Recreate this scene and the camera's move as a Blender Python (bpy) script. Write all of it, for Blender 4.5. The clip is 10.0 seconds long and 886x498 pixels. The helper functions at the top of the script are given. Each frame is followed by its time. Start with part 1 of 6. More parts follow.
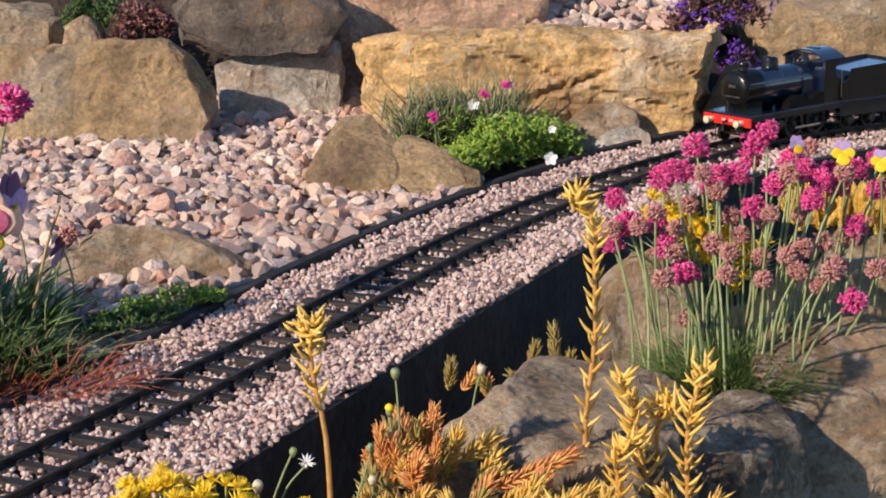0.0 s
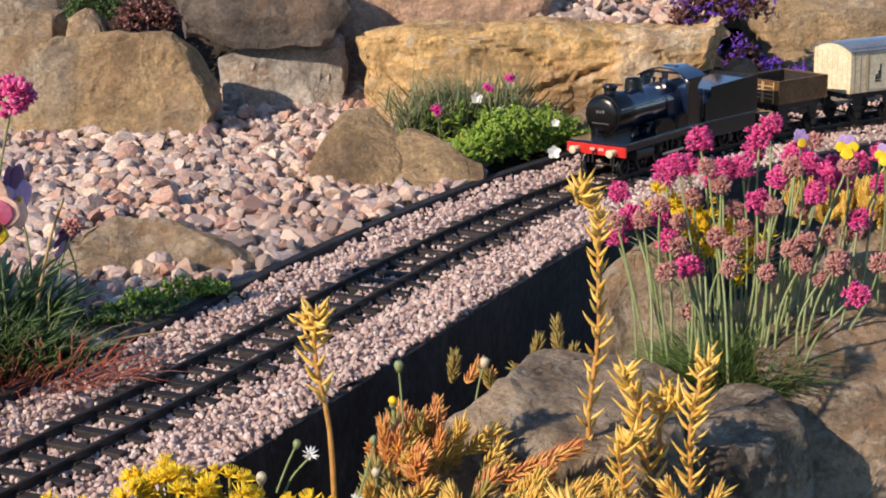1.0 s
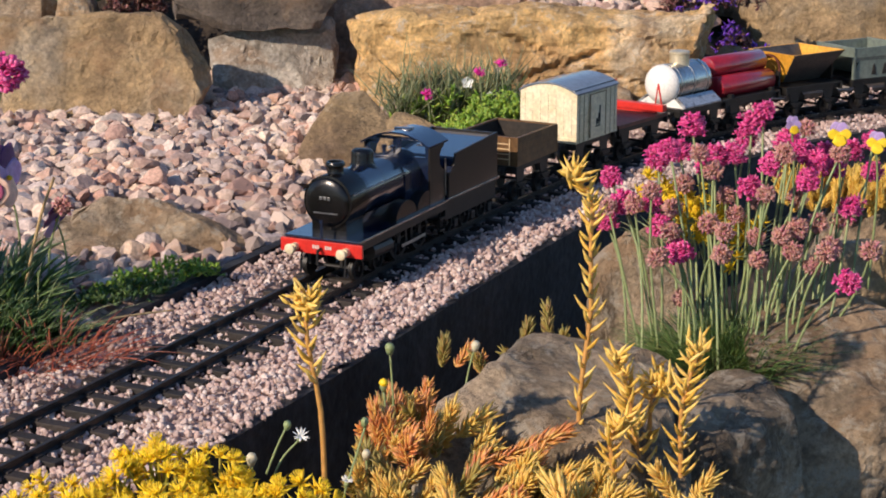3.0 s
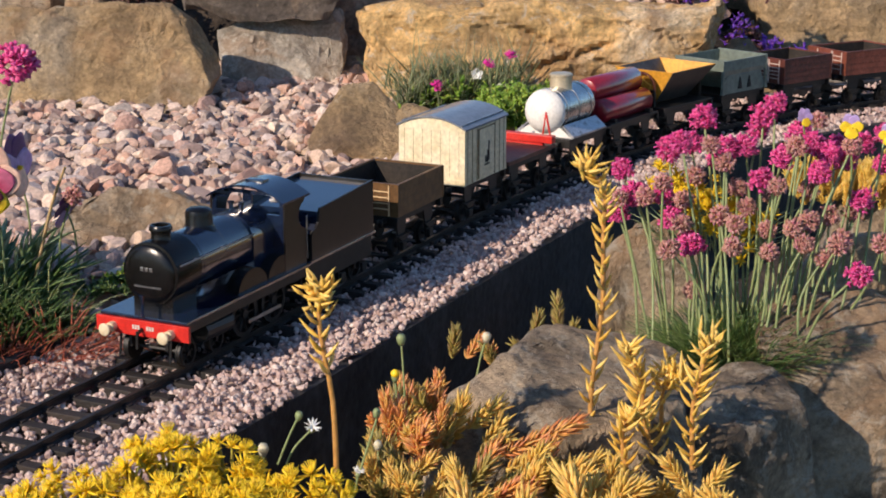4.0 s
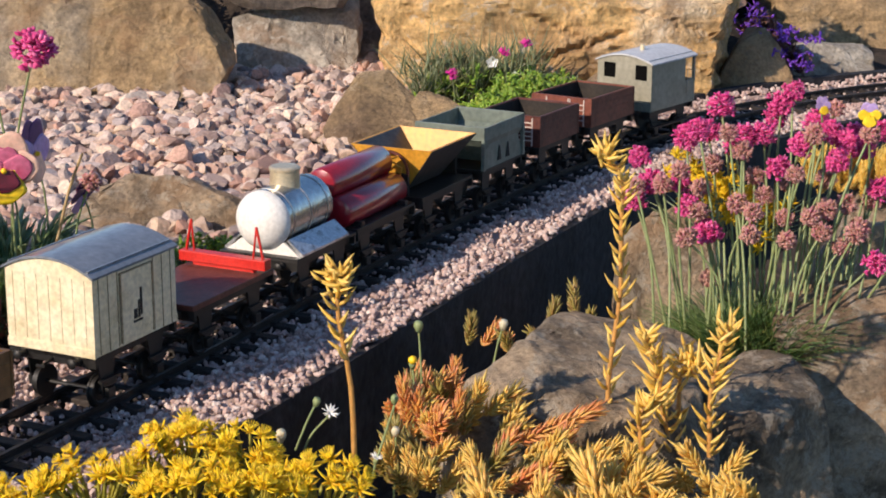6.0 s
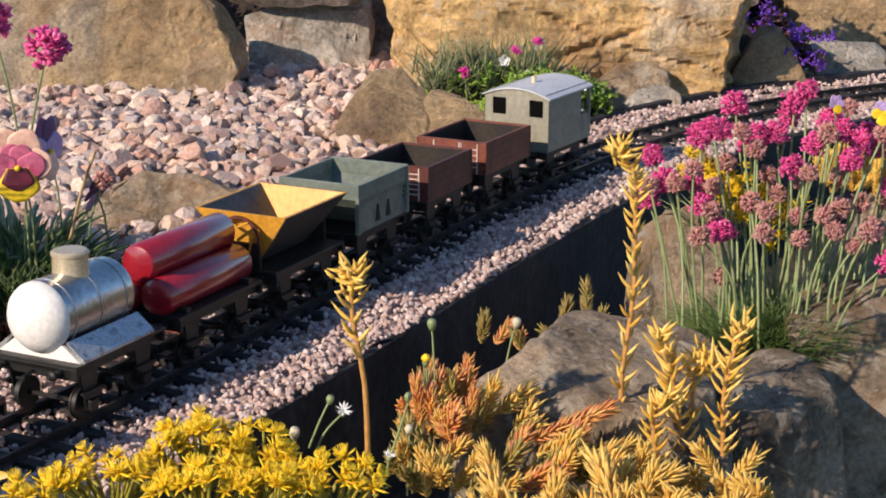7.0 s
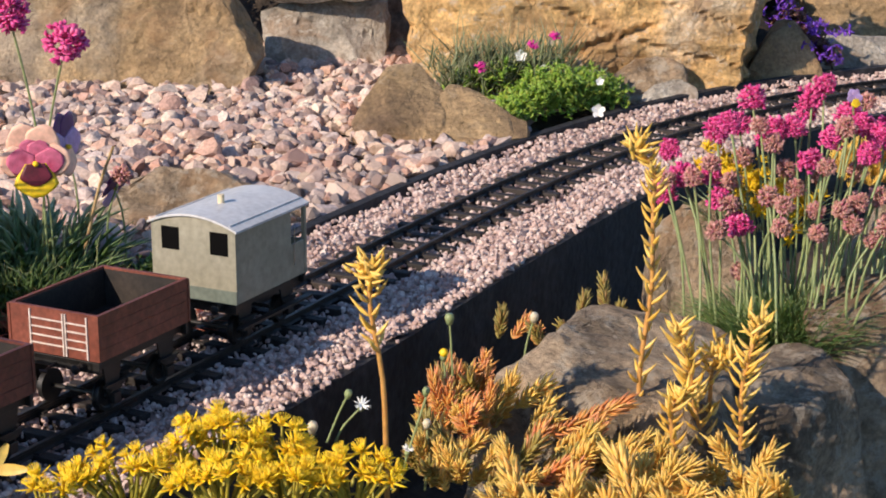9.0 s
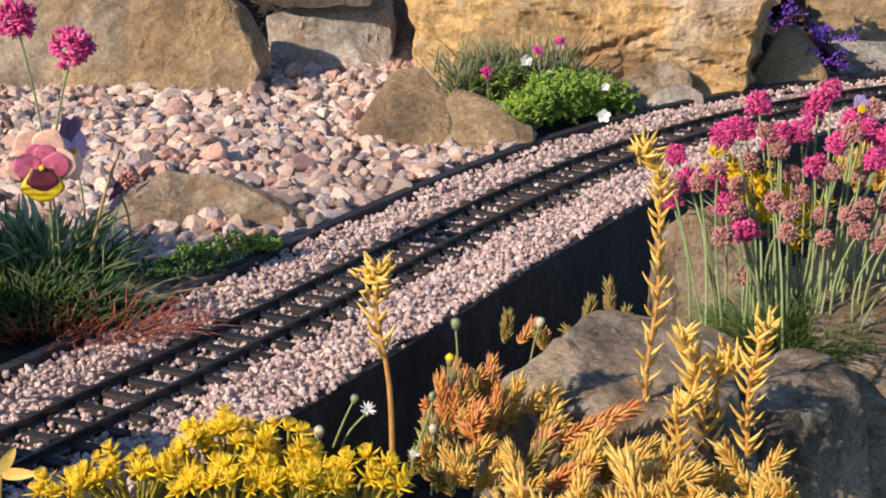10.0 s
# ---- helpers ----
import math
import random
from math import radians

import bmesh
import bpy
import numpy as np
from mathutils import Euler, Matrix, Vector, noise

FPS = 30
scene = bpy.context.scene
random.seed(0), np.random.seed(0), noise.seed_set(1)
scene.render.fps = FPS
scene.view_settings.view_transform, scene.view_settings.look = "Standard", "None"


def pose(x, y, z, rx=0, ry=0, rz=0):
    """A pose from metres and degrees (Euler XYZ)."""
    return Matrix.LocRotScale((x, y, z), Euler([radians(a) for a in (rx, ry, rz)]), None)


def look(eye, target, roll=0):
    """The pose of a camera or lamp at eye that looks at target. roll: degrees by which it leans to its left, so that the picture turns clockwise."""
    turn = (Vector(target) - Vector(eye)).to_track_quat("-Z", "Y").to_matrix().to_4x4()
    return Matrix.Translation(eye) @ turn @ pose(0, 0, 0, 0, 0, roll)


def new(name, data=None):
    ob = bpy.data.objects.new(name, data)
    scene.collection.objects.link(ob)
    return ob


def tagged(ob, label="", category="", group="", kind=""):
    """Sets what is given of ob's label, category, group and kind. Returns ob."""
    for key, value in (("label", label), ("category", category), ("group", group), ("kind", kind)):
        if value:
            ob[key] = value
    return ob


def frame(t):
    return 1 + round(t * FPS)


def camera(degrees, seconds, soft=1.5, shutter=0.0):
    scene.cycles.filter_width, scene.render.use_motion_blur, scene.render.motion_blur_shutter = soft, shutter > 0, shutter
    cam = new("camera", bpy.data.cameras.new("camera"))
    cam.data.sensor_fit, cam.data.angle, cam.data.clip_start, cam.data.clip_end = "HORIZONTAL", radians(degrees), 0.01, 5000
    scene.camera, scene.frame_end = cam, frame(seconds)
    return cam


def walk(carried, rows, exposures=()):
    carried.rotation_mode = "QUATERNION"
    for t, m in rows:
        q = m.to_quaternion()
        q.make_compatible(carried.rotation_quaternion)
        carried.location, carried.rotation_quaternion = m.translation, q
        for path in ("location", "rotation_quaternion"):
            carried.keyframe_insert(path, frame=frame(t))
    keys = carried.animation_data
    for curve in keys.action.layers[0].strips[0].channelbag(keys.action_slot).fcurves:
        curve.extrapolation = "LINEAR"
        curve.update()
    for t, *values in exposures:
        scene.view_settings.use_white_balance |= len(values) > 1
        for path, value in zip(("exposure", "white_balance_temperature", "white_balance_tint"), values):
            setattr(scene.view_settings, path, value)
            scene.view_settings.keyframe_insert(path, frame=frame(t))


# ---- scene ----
cam = camera(28.0, 10.0, soft=1.9)
walk(cam, [
    (0.0, pose(0.0072, -0.0013, 0.3110, 76.021, 0.840, -1.724)),
    (0.5, pose(0.0072, -0.0018, 0.3108, 75.988, 0.755, -1.685)),
    (1.0, pose(0.0064, -0.0017, 0.3106, 75.823, 0.735, -1.626)),
    (1.5, pose(0.0050, -0.0020, 0.3095, 75.638, 0.547, -1.669)),
    (2.0, pose(0.0049, -0.0011, 0.3086, 75.437, 0.406, -1.740)),
    (3.5, pose(0.0016, -0.0004, 0.3084, 75.335, -0.089, -1.906)),
    (4.0, pose(0.0000, 0.0000, 0.3078, 75.133, -0.115, -1.712)),
    (4.5, pose(-0.0006, -0.0004, 0.3075, 75.100, -0.180, -1.564)),
    (5.0, pose(-0.0008, 0.0000, 0.3074, 75.025, -0.148, -1.499)),
    (5.5, pose(-0.0012, 0.0000, 0.3063, 74.906, -0.179, -1.486)),
    (6.0, pose(-0.0031, -0.0002, 0.3063, 74.806, -0.198, -1.311)),
    (7.5, pose(-0.0049, -0.0002, 0.3060, 74.746, -0.189, -0.892)),
    (8.0, pose(-0.0050, 0.0003, 0.3050, 74.711, -0.084, -0.856)),
    (8.5, pose(-0.0057, 0.0002, 0.3053, 74.598, -0.022, -0.675)),
    (9.0, pose(-0.0058, -0.0006, 0.3058, 74.608, -0.013, -0.510)),
    (9.5, pose(-0.0056, -0.0000, 0.3055, 74.768, -0.020, -0.359)),
    (10.0, pose(-0.0070, -0.0006, 0.3059, 74.761, -0.062, -0.367)),
], [(0, 0.19), (2, 0.13), (3.5, 0.10), (4.5, 0.07), (5, 0.09), (6, 0.19), (7.5, 0.21), (8.5, 0.28), (10, 0.29)])

# ---- light ----
SUN = Vector((-0.74, -0.66, 0.57)).normalized()          # towards the sun
world = bpy.data.worlds.new("sky")
scene.world = world
world.use_nodes = True
wn = world.node_tree.nodes
sky = wn.new("ShaderNodeTexSky")
sky.sky_type = "NISHITA"
sky.sun_disc = False
sky.sun_elevation = math.asin(SUN.z)
sky.sun_rotation = math.atan2(SUN.x, SUN.y)
sky.dust_density = 0.15
sky.ozone_density = 5.0
wn["Background"].inputs["Strength"].default_value = 0.125
world.node_tree.links.new(sky.outputs[0], wn["Background"].inputs["Color"])
sun = new("sun", bpy.data.lights.new("sun", "SUN"))
sun.data.energy = 4.9
sun.data.angle = radians(0.6)
sun.data.color = (1.0, 0.82, 0.665)
sun.matrix_world = look(SUN * 5, (0, 0, 0))


# ---- materials ----
def mat(name, colors, scale=40.0, rough=0.7, metal=0.0, bump=0.0, bump_scale=None, detail=6.0, per="", spread=0.0, spec=0.5, fine=None, coat=0.0, trans=0.0):
    """A procedural surface: colours mixed by coarse noise, darkened and lightened by fine noise, relief by noise.
    per: 'object' or 'island' picks the colour by the piece instead."""
    m = bpy.data.materials.new(name)
    m.use_nodes = True
    nt = m.node_tree
    nd, ln = nt.nodes, nt.links
    bs = nd["Principled BSDF"]
    bs.inputs["Roughness"].default_value = rough
    bs.inputs["Metallic"].default_value = metal
    bs.inputs["Specular IOR Level"].default_value = spec
    tc = nd.new("ShaderNodeTexCoord")
    n1 = nd.new("ShaderNodeTexNoise")
    n1.inputs["Scale"].default_value = scale
    n1.inputs["Detail"].default_value = detail
    n1.inputs["Roughness"].default_value = 0.62
    ln.new(tc.outputs["Object"], n1.inputs["Vector"])
    ramp = nd.new("ShaderNodeValToRGB")
    els = ramp.color_ramp.elements
    while len(els) < len(colors):
        els.new(0.5)
    lo, hi = (0.0, 1.0) if per else (0.32, 0.68)
    for i, c in enumerate(colors):
        els[i].position = lo + (hi - lo) * i / max(1, len(colors) - 1)
        els[i].color = (*c, 1)
    if per == "object":
        info = nd.new("ShaderNodeObjectInfo")
        ln.new(info.outputs["Random"], ramp.inputs[0])
    elif per == "island":
        info = nd.new("ShaderNodeNewGeometry")
        ln.new(info.outputs["Random Per Island"], ramp.inputs[0])
    else:
        ln.new(n1.outputs["Fac"], ramp.inputs[0])
    n2 = nd.new("ShaderNodeTexNoise")
    n2.inputs["Scale"].default_value = fine or scale * 7
    n2.inputs["Detail"].default_value = 5
    ln.new(tc.outputs["Object"], n2.inputs["Vector"])
    mr = nd.new("ShaderNodeMapRange")
    mr.inputs["From Min"].default_value, mr.inputs["From Max"].default_value = 0.3, 0.7
    mr.inputs["To Min"].default_value, mr.inputs["To Max"].default_value = 1 - spread, 1 + spread
    ln.new(n2.outputs["Fac"], mr.inputs["Value"])
    mul = nd.new("ShaderNodeMix")
    mul.data_type, mul.blend_type = "RGBA", "MULTIPLY"
    mul.inputs[0].default_value = 1
    ln.new(ramp.outputs[0], mul.inputs[6])
    ln.new(mr.outputs[0], mul.inputs[7])
    ln.new(mul.outputs[2], bs.inputs["Base Color"])
    if coat:
        bs.inputs["Coat Weight"].default_value = coat
        bs.inputs["Coat Roughness"].default_value = 0.08
        bs.inputs["Coat IOR"].default_value = 1.65
    if trans:
        bs.inputs["Subsurface Weight"].default_value = trans
        bs.inputs["Subsurface Radius"].default_value = (0.004, 0.003, 0.002)
        bs.inputs["Subsurface Scale"].default_value = 0.5
    if bump:
        n3 = nd.new("ShaderNodeTexNoise")
        n3.inputs["Scale"].default_value = bump_scale or scale * 5
        n3.inputs["Detail"].default_value = 7
        ln.new(tc.outputs["Object"], n3.inputs["Vector"])
        bp = nd.new("ShaderNodeBump")
        bp.inputs["Strength"].default_value = bump
        bp.inputs["Distance"].default_value = 0.003
        ln.new(n3.outputs["Fac"], bp.inputs["Height"])
        ln.new(bp.outputs[0], bs.inputs["Normal"])
    return m


def rock_mat(name, colors, pale, scale=6.0, lichen=0.62, hard=1.0):
    """Quarried stone: broad colour fields, stains, pale crystalline patches, thin dark cracks."""
    m = mat(name, colors, scale, 0.88, spread=0.22, fine=300)
    nt = m.node_tree
    nd, ln = nt.nodes, nt.links
    bs = nd["Principled BSDF"]
    base = bs.inputs["Base Color"].links[0].from_socket
    tc = nd.new("ShaderNodeTexCoord")

    def tex(s, detail, rough, dist=0.0):
        n = nd.new("ShaderNodeTexNoise")
        n.inputs["Scale"].default_value, n.inputs["Detail"].default_value = s, detail
        n.inputs["Roughness"].default_value, n.inputs["Distortion"].default_value = rough, dist
        ln.new(tc.outputs["Object"], n.inputs["Vector"])
        return n.outputs["Fac"]

    def remap(v, a, b, c, d):
        r = nd.new("ShaderNodeMapRange")
        for k, q in zip(("From Min", "From Max", "To Min", "To Max"), (a, b, c, d)):
            r.inputs[k].default_value = q
        ln.new(v, r.inputs["Value"])
        return r.outputs[0]

    def mix(kind, fac, x, y):
        n = nd.new("ShaderNodeMix")
        n.data_type, n.blend_type = "RGBA", kind
        for sock, q in ((n.inputs[0], fac), (n.inputs[6], x), (n.inputs[7], y)):
            if isinstance(q, (float, int)):
                sock.default_value = q
            elif isinstance(q, tuple):
                sock.default_value = (*q, 1)
            else:
                ln.new(q, sock)
        return n.outputs[2]

    stain = tex(22, 9, 0.68, 0.6)
    c = mix("MULTIPLY", 1.0, base, remap(stain, 0.49 - 0.13 / hard, 0.49 + 0.13 / hard, 0.62, 1.26))
    c = mix("MULTIPLY", 1.0, c, remap(tex(190, 10, 0.80, 0.1), 0.49 - 0.12 / hard, 0.49 + 0.12 / hard, 0.80, 1.15))
    c = mix("MIX", remap(tex(13, 6, 0.62, 0.8), 0.54, 0.64, 0.0, 0.55), c, (0.30, 0.17, 0.08))
    c = mix("MIX", remap(tex(55, 12, 0.80, 0.5), lichen - 0.03, lichen + 0.03, 0.0, 0.75), c, pale)
    c = mix("MULTIPLY", remap(tex(420, 4, 0.6), 0.60, 0.66, 0.0, 0.40), c, (0.35, 0.30, 0.26))
    cr = nd.new("ShaderNodeTexVoronoi")
    cr.feature = "DISTANCE_TO_EDGE"
    cr.inputs["Scale"].default_value = 8
    warp = nd.new("ShaderNodeMix")
    warp.data_type, warp.blend_type = "RGBA", "LINEAR_LIGHT"
    warp.inputs[0].default_value = 0.10
    n = nd.new("ShaderNodeTexNoise")
    n.inputs["Scale"].default_value, n.inputs["Detail"].default_value = 12, 6
    ln.new(tc.outputs["Object"], n.inputs["Vector"])
    ln.new(tc.outputs["Object"], warp.inputs[6])
    ln.new(n.outputs["Color"], warp.inputs[7])
    ln.new(warp.outputs[2], cr.inputs["Vector"])
    few = remap(tex(9, 3, 0.5), 0.50, 0.60, 0.0, 0.8)
    c = mix("MULTIPLY", few, c, remap(cr.outputs["Distance"], 0.0, 0.018, 0.70, 1.0))
    ln.new(c, bs.inputs["Base Color"])
    add = nd.new("ShaderNodeMath")
    add.operation = "ADD"
    ln.new(tex(60, 14, 0.72), add.inputs[0])
    ln.new(remap(cr.outputs["Distance"], 0.0, 0.03, -0.06, 0.0), add.inputs[1])
    bp = nd.new("ShaderNodeBump")
    bp.inputs["Strength"].default_value, bp.inputs["Distance"].default_value = 1.0, 0.009
    ln.new(add.outputs[0], bp.inputs["Height"])
    ln.new(bp.outputs[0], bs.inputs["Normal"])
    return m


SANDSTONE = rock_mat("sandstone", [(0.181, 0.121, 0.073), (0.339, 0.230, 0.121), (0.435, 0.302, 0.157), (0.411, 0.326, 0.223), (0.302, 0.248, 0.188)], (0.44, 0.36, 0.25))
GOLDSTONE = rock_mat("golden_sandstone", [(0.293, 0.181, 0.087), (0.556, 0.362, 0.161), (0.732, 0.473, 0.192), (0.615, 0.389, 0.167), (0.761, 0.598, 0.384)], (0.60, 0.52, 0.40), 7, 0.57)
GREYSTONE = rock_mat("grey_stone", [(0.124, 0.096, 0.069), (0.269, 0.206, 0.137), (0.379, 0.286, 0.189), (0.364, 0.239, 0.126)], (0.46, 0.40, 0.31), 8, 0.55, 1.9)
PALESTONE = rock_mat("pale_grey_stone", [(0.26, 0.225, 0.18), (0.40, 0.36, 0.30), (0.50, 0.46, 0.39), (0.36, 0.30, 0.23)], (0.62, 0.58, 0.50), 9, 0.58)
DARKSTONE = rock_mat("dark_stone", [(0.07, 0.056, 0.045), (0.15, 0.12, 0.095), (0.20, 0.155, 0.115), (0.30, 0.18, 0.09)], (0.28, 0.22, 0.16), 8)
PINKSTONE = rock_mat("pink_stone", [(0.345, 0.230, 0.161), (0.529, 0.345, 0.230), (0.437, 0.356, 0.287)], (0.48, 0.42, 0.35), 6)
SOIL = mat("soil", [(0.016, 0.012, 0.009), (0.038, 0.028, 0.020), (0.065, 0.048, 0.034)], 30, 0.95, bump=1.0, spread=0.4)
PEBBLE = mat("pebble_stone", [(0.20, 0.16, 0.15), (0.50, 0.31, 0.23), (0.36, 0.30, 0.28), (0.58, 0.43, 0.34), (0.70, 0.58, 0.47), (0.54, 0.31, 0.23), (0.27, 0.22, 0.21), (0.60, 0.45, 0.33), (0.44, 0.30, 0.26), (0.64, 0.52, 0.44), (0.46, 0.38, 0.36)], 60, 0.8, bump=0.4, spread=0.25, per="island")
PEBBLE_PIECE = mat("pebble_piece", [(0.20, 0.16, 0.15), (0.50, 0.31, 0.23), (0.36, 0.30, 0.28), (0.58, 0.43, 0.34), (0.70, 0.58, 0.47), (0.54, 0.31, 0.23), (0.27, 0.22, 0.21), (0.60, 0.45, 0.33), (0.44, 0.30, 0.26), (0.64, 0.52, 0.44), (0.46, 0.38, 0.36)], 60, 0.8, bump=0.4, spread=0.25, per="object")
BALLAST = mat("granite_chips", [(0.24, 0.17, 0.15), (0.48, 0.34, 0.30), (0.58, 0.45, 0.40), (0.40, 0.27, 0.24), (0.70, 0.60, 0.54), (0.52, 0.38, 0.34)], 200, 0.75, per="island", spread=0.2)
EDGING = mat("black_edging", [(0.010, 0.010, 0.012), (0.022, 0.022, 0.025), (0.04, 0.04, 0.043)], 25, 0.75, bump=0.6, spread=0.5)
RAIL = mat("rail_steel", [(0.018, 0.016, 0.016), (0.04, 0.034, 0.03)], 60, 0.45, metal=0.4, spread=0.3)
SLEEPER = mat("sleeper_brown", [(0.012, 0.010, 0.009), (0.032, 0.024, 0.020)], 120, 0.7, bump=0.3, spread=0.3, per="object")


# ---- the track's line: heading from north, growing along the line ----
TX, TY, TA, TB, TC = -0.09643, 0.98228, 0.55538, -0.56663, 0.85946
_s = np.linspace(-2.6, 2.2, 4801)
_c = np.clip(_s, -0.05, 1.25)
_h = TA + TB * _c + TC * _c ** 2 - 0.26 * np.clip(0.22 - _s, 0, 0.30)
_x = np.concatenate([[0], np.cumsum(np.sin((_h[1:] + _h[:-1]) / 2) * 0.001)])
_y = np.concatenate([[0], np.cumsum(np.cos((_h[1:] + _h[:-1]) / 2) * 0.001)])
_x += TX - np.interp(0.22, _s, _x)
_y += TY - np.interp(0.22, _s, _y)


def line(s, lat=0.0):
    """The point of the track at s metres along it, lat metres to its right."""
    h = np.interp(s, _s, _h)
    return np.array([np.interp(s, _s, _x) + lat * np.cos(h), np.interp(s, _s, _y) - lat * np.sin(h)])


def lateral(px, py):
    """How far points lie to the right of the track's line."""
    k = slice(0, None, 20)
    X, Y, H = _x[k], _y[k], _h[k]
    out = np.empty(px.shape)
    flat_x, flat_y, o = px.ravel(), py.ravel(), out.ravel()
    for a in range(0, flat_x.size, 4000):
        dx = flat_x[a:a + 4000, None] - X
        dy = flat_y[a:a + 4000, None] - Y
        i = (dx * dx + dy * dy).argmin(1)
        j = np.arange(i.size)
        o[a:a + 4000] = dx[j, i] * np.cos(H[i]) - dy[j, i] * np.sin(H[i])
    return o.reshape(px.shape)


BACK, FRONT = -0.073, 0.088                              # the edgings, right of the line


def smooth(a):
    a = np.clip(a, 0, 1)
    return a * a * (3 - 2 * a)


def height(px, py):
    """The ground's height: low before the track's wall, a pebble slope behind it, a terrace behind the boulders."""
    px, py = np.asarray(px, float), np.asarray(py, float)
    l = lateral(np.atleast_1d(px), np.atleast_1d(py))
    d = -l + BACK
    z = -0.010 + 0.014 * smooth(d / 0.5)
    heap = smooth((px - 0.08) / 0.05) * smooth((0.40 - px) / 0.05) * smooth((py - 1.86) / 0.03)
    z = z + heap * (0.045 + 0.28 * np.clip(py - 1.90, 0, 0.3)) * (d > 0.03)
    edge = 2.02 + 0.2 * smooth((px - 0.2) / 0.2)
    z = z + (1 - heap) * 0.12 * smooth((py - edge) / 0.12) * (d > 0.03) + 0.05 * smooth((py - 2.3) / 2)
    z = np.where(l > BACK, -0.035, z)
    z = np.where(l > FRONT - 0.01, -0.095, z)
    return z.reshape(px.shape) if px.shape else float(z[0])


# ---- mesh helpers ----
def mesh_object(name, verts, faces, material, parent=None, label="", flat=True):
    me = bpy.data.meshes.new(name)
    me.from_pydata([tuple(v) for v in verts], [], [tuple(f) for f in faces])
    me.materials.append(material)
    if not flat:
        me.polygons.foreach_set("use_smooth", [True] * len(me.polygons))
    me.update()
    ob = new(name, me)
    if parent:
        ob.parent = parent
    if label:
        tagged(ob, label)
    return ob


def part(name, bm, material, parent=None, label="", flat=True):
    if not flat:
        bm.normal_update()
        for ed in bm.edges:
            if len(ed.link_faces) == 2 and ed.calc_face_angle(0) > 0.62:
                ed.smooth = False
    me = bpy.data.meshes.new(name)
    bm.to_mesh(me)
    bm.free()
    me.materials.append(material)
    if not flat:
        me.polygons.foreach_set("use_smooth", [True] * len(me.polygons))
    ob = new(name, me)
    if parent:
        ob.parent = parent
    if label:
        tagged(ob, label)
    return ob


def thing(name, label, category, at=None, group="", kind=""):
    ob = new(name)
    ob.empty_display_size = 0.01
    if at is not None:
        ob.matrix_world = at
    return tagged(ob, label, category, group, kind)


_ico = {}


def ico(sub):
    if sub not in _ico:
        b = bmesh.new()
        bmesh.ops.create_icosphere(b, subdivisions=sub, radius=1)
        b.verts.index_update()
        _ico[sub] = (np.array([v.co[:] for v in b.verts]), np.array([[v.index for v in f.verts] for f in b.faces]))
        b.free()
    return _ico[sub]


def stone_shape(rng, sub=1, angular=0.5, least=0.45, most=0.85):
    """Unit-size vertices of an angular pebble."""
    v, f = ico(sub)
    v = v.copy()
    for _ in range(5 + int(4 * angular)):
        n = rng.normal(size=3)
        n /= np.linalg.norm(n)
        k = rng.uniform(least, most)
        over = v @ n - k
        v -= np.where(over > 0, over, 0)[:, None] * n
    return v, f


def scatter(name, points, sizes, shapes, material, rng, squash=(0.5, 0.9)):
    """Many small stones joined in one mesh."""
    V, F, base = [], [], 0
    for p, s in zip(points, sizes):
        v, f = shapes[rng.integers(len(shapes))]
        q = Euler(rng.uniform(-3.1, 3.1, 3)).to_matrix()
        tilt = Euler((rng.normal() * 0.35, rng.normal() * 0.35, rng.uniform(0, 6.28))).to_matrix()
        w = v @ np.array(q).T * np.array([1, rng.uniform(0.65, 1), rng.uniform(*squash)])
        w = w @ np.array(tilt).T * s + p
        V.append(w)
        F.append(f + base)
        base += len(v)
    return mesh_object(name, np.concatenate(V), np.concatenate(F), material)


def sweep(bm, s0, s1, step, section):
    """A bar swept along the track: section is a list of (lateral, z)."""
    n = max(2, int((s1 - s0) / step) + 1)
    rings = []
    for s in np.linspace(s0, s1, n):
        rings.append([bm.verts.new((*line(s, l), z)) for l, z in section])
    k = len(section)
    for a, b in zip(rings, rings[1:]):
        for i in range(k):
            bm.faces.new((a[i], a[(i + 1) % k], b[(i + 1) % k], b[i]))
    bm.faces.new(rings[0][::-1])
    bm.faces.new(rings[-1])
    bmesh.ops.recalc_face_normals(bm, faces=bm.faces)


def box(bm, x0, x1, y0, y1, z0, z1, bevel=0.0):
    r = bmesh.ops.create_cube(bm, size=1)
    for v in r["verts"]:
        v.co = ((x0 + x1) / 2 + v.co.x * (x1 - x0), (y0 + y1) / 2 + v.co.y * (y1 - y0), (z0 + z1) / 2 + v.co.z * (z1 - z0))
    if bevel:
        bmesh.ops.bevel(bm, geom=list({e for v in r["verts"] for e in v.link_edges}), offset=bevel, segments=2, profile=0.6, affect="EDGES")
    return r["verts"]


# ---- ground ----
gx = np.concatenate([[-90, -25, -8, -3, -1.6], np.arange(-1.1, 1.301, 0.012), [1.8, 3, 8, 25, 90]])
gy = np.concatenate([[-90, -25, -8, -3, -1, 0, 0.3], np.arange(0.5, 2.7, 0.012), [3, 4, 8, 25, 90]])
PX, PY = np.meshgrid(gx, gy, indexing="ij")
PZ = height(PX, PY) + np.random.default_rng(3).normal(0, 0.0015, PX.shape)
nx, ny = PX.shape
idx = np.arange(nx * ny).reshape(nx, ny)
quads = np.stack([idx[:-1, :-1], idx[1:, :-1], idx[1:, 1:], idx[:-1, 1:]], -1).reshape(-1, 4)
ground = mesh_object("ground", np.stack([PX, PY, PZ], -1).reshape(-1, 3), quads, SOIL, flat=False)
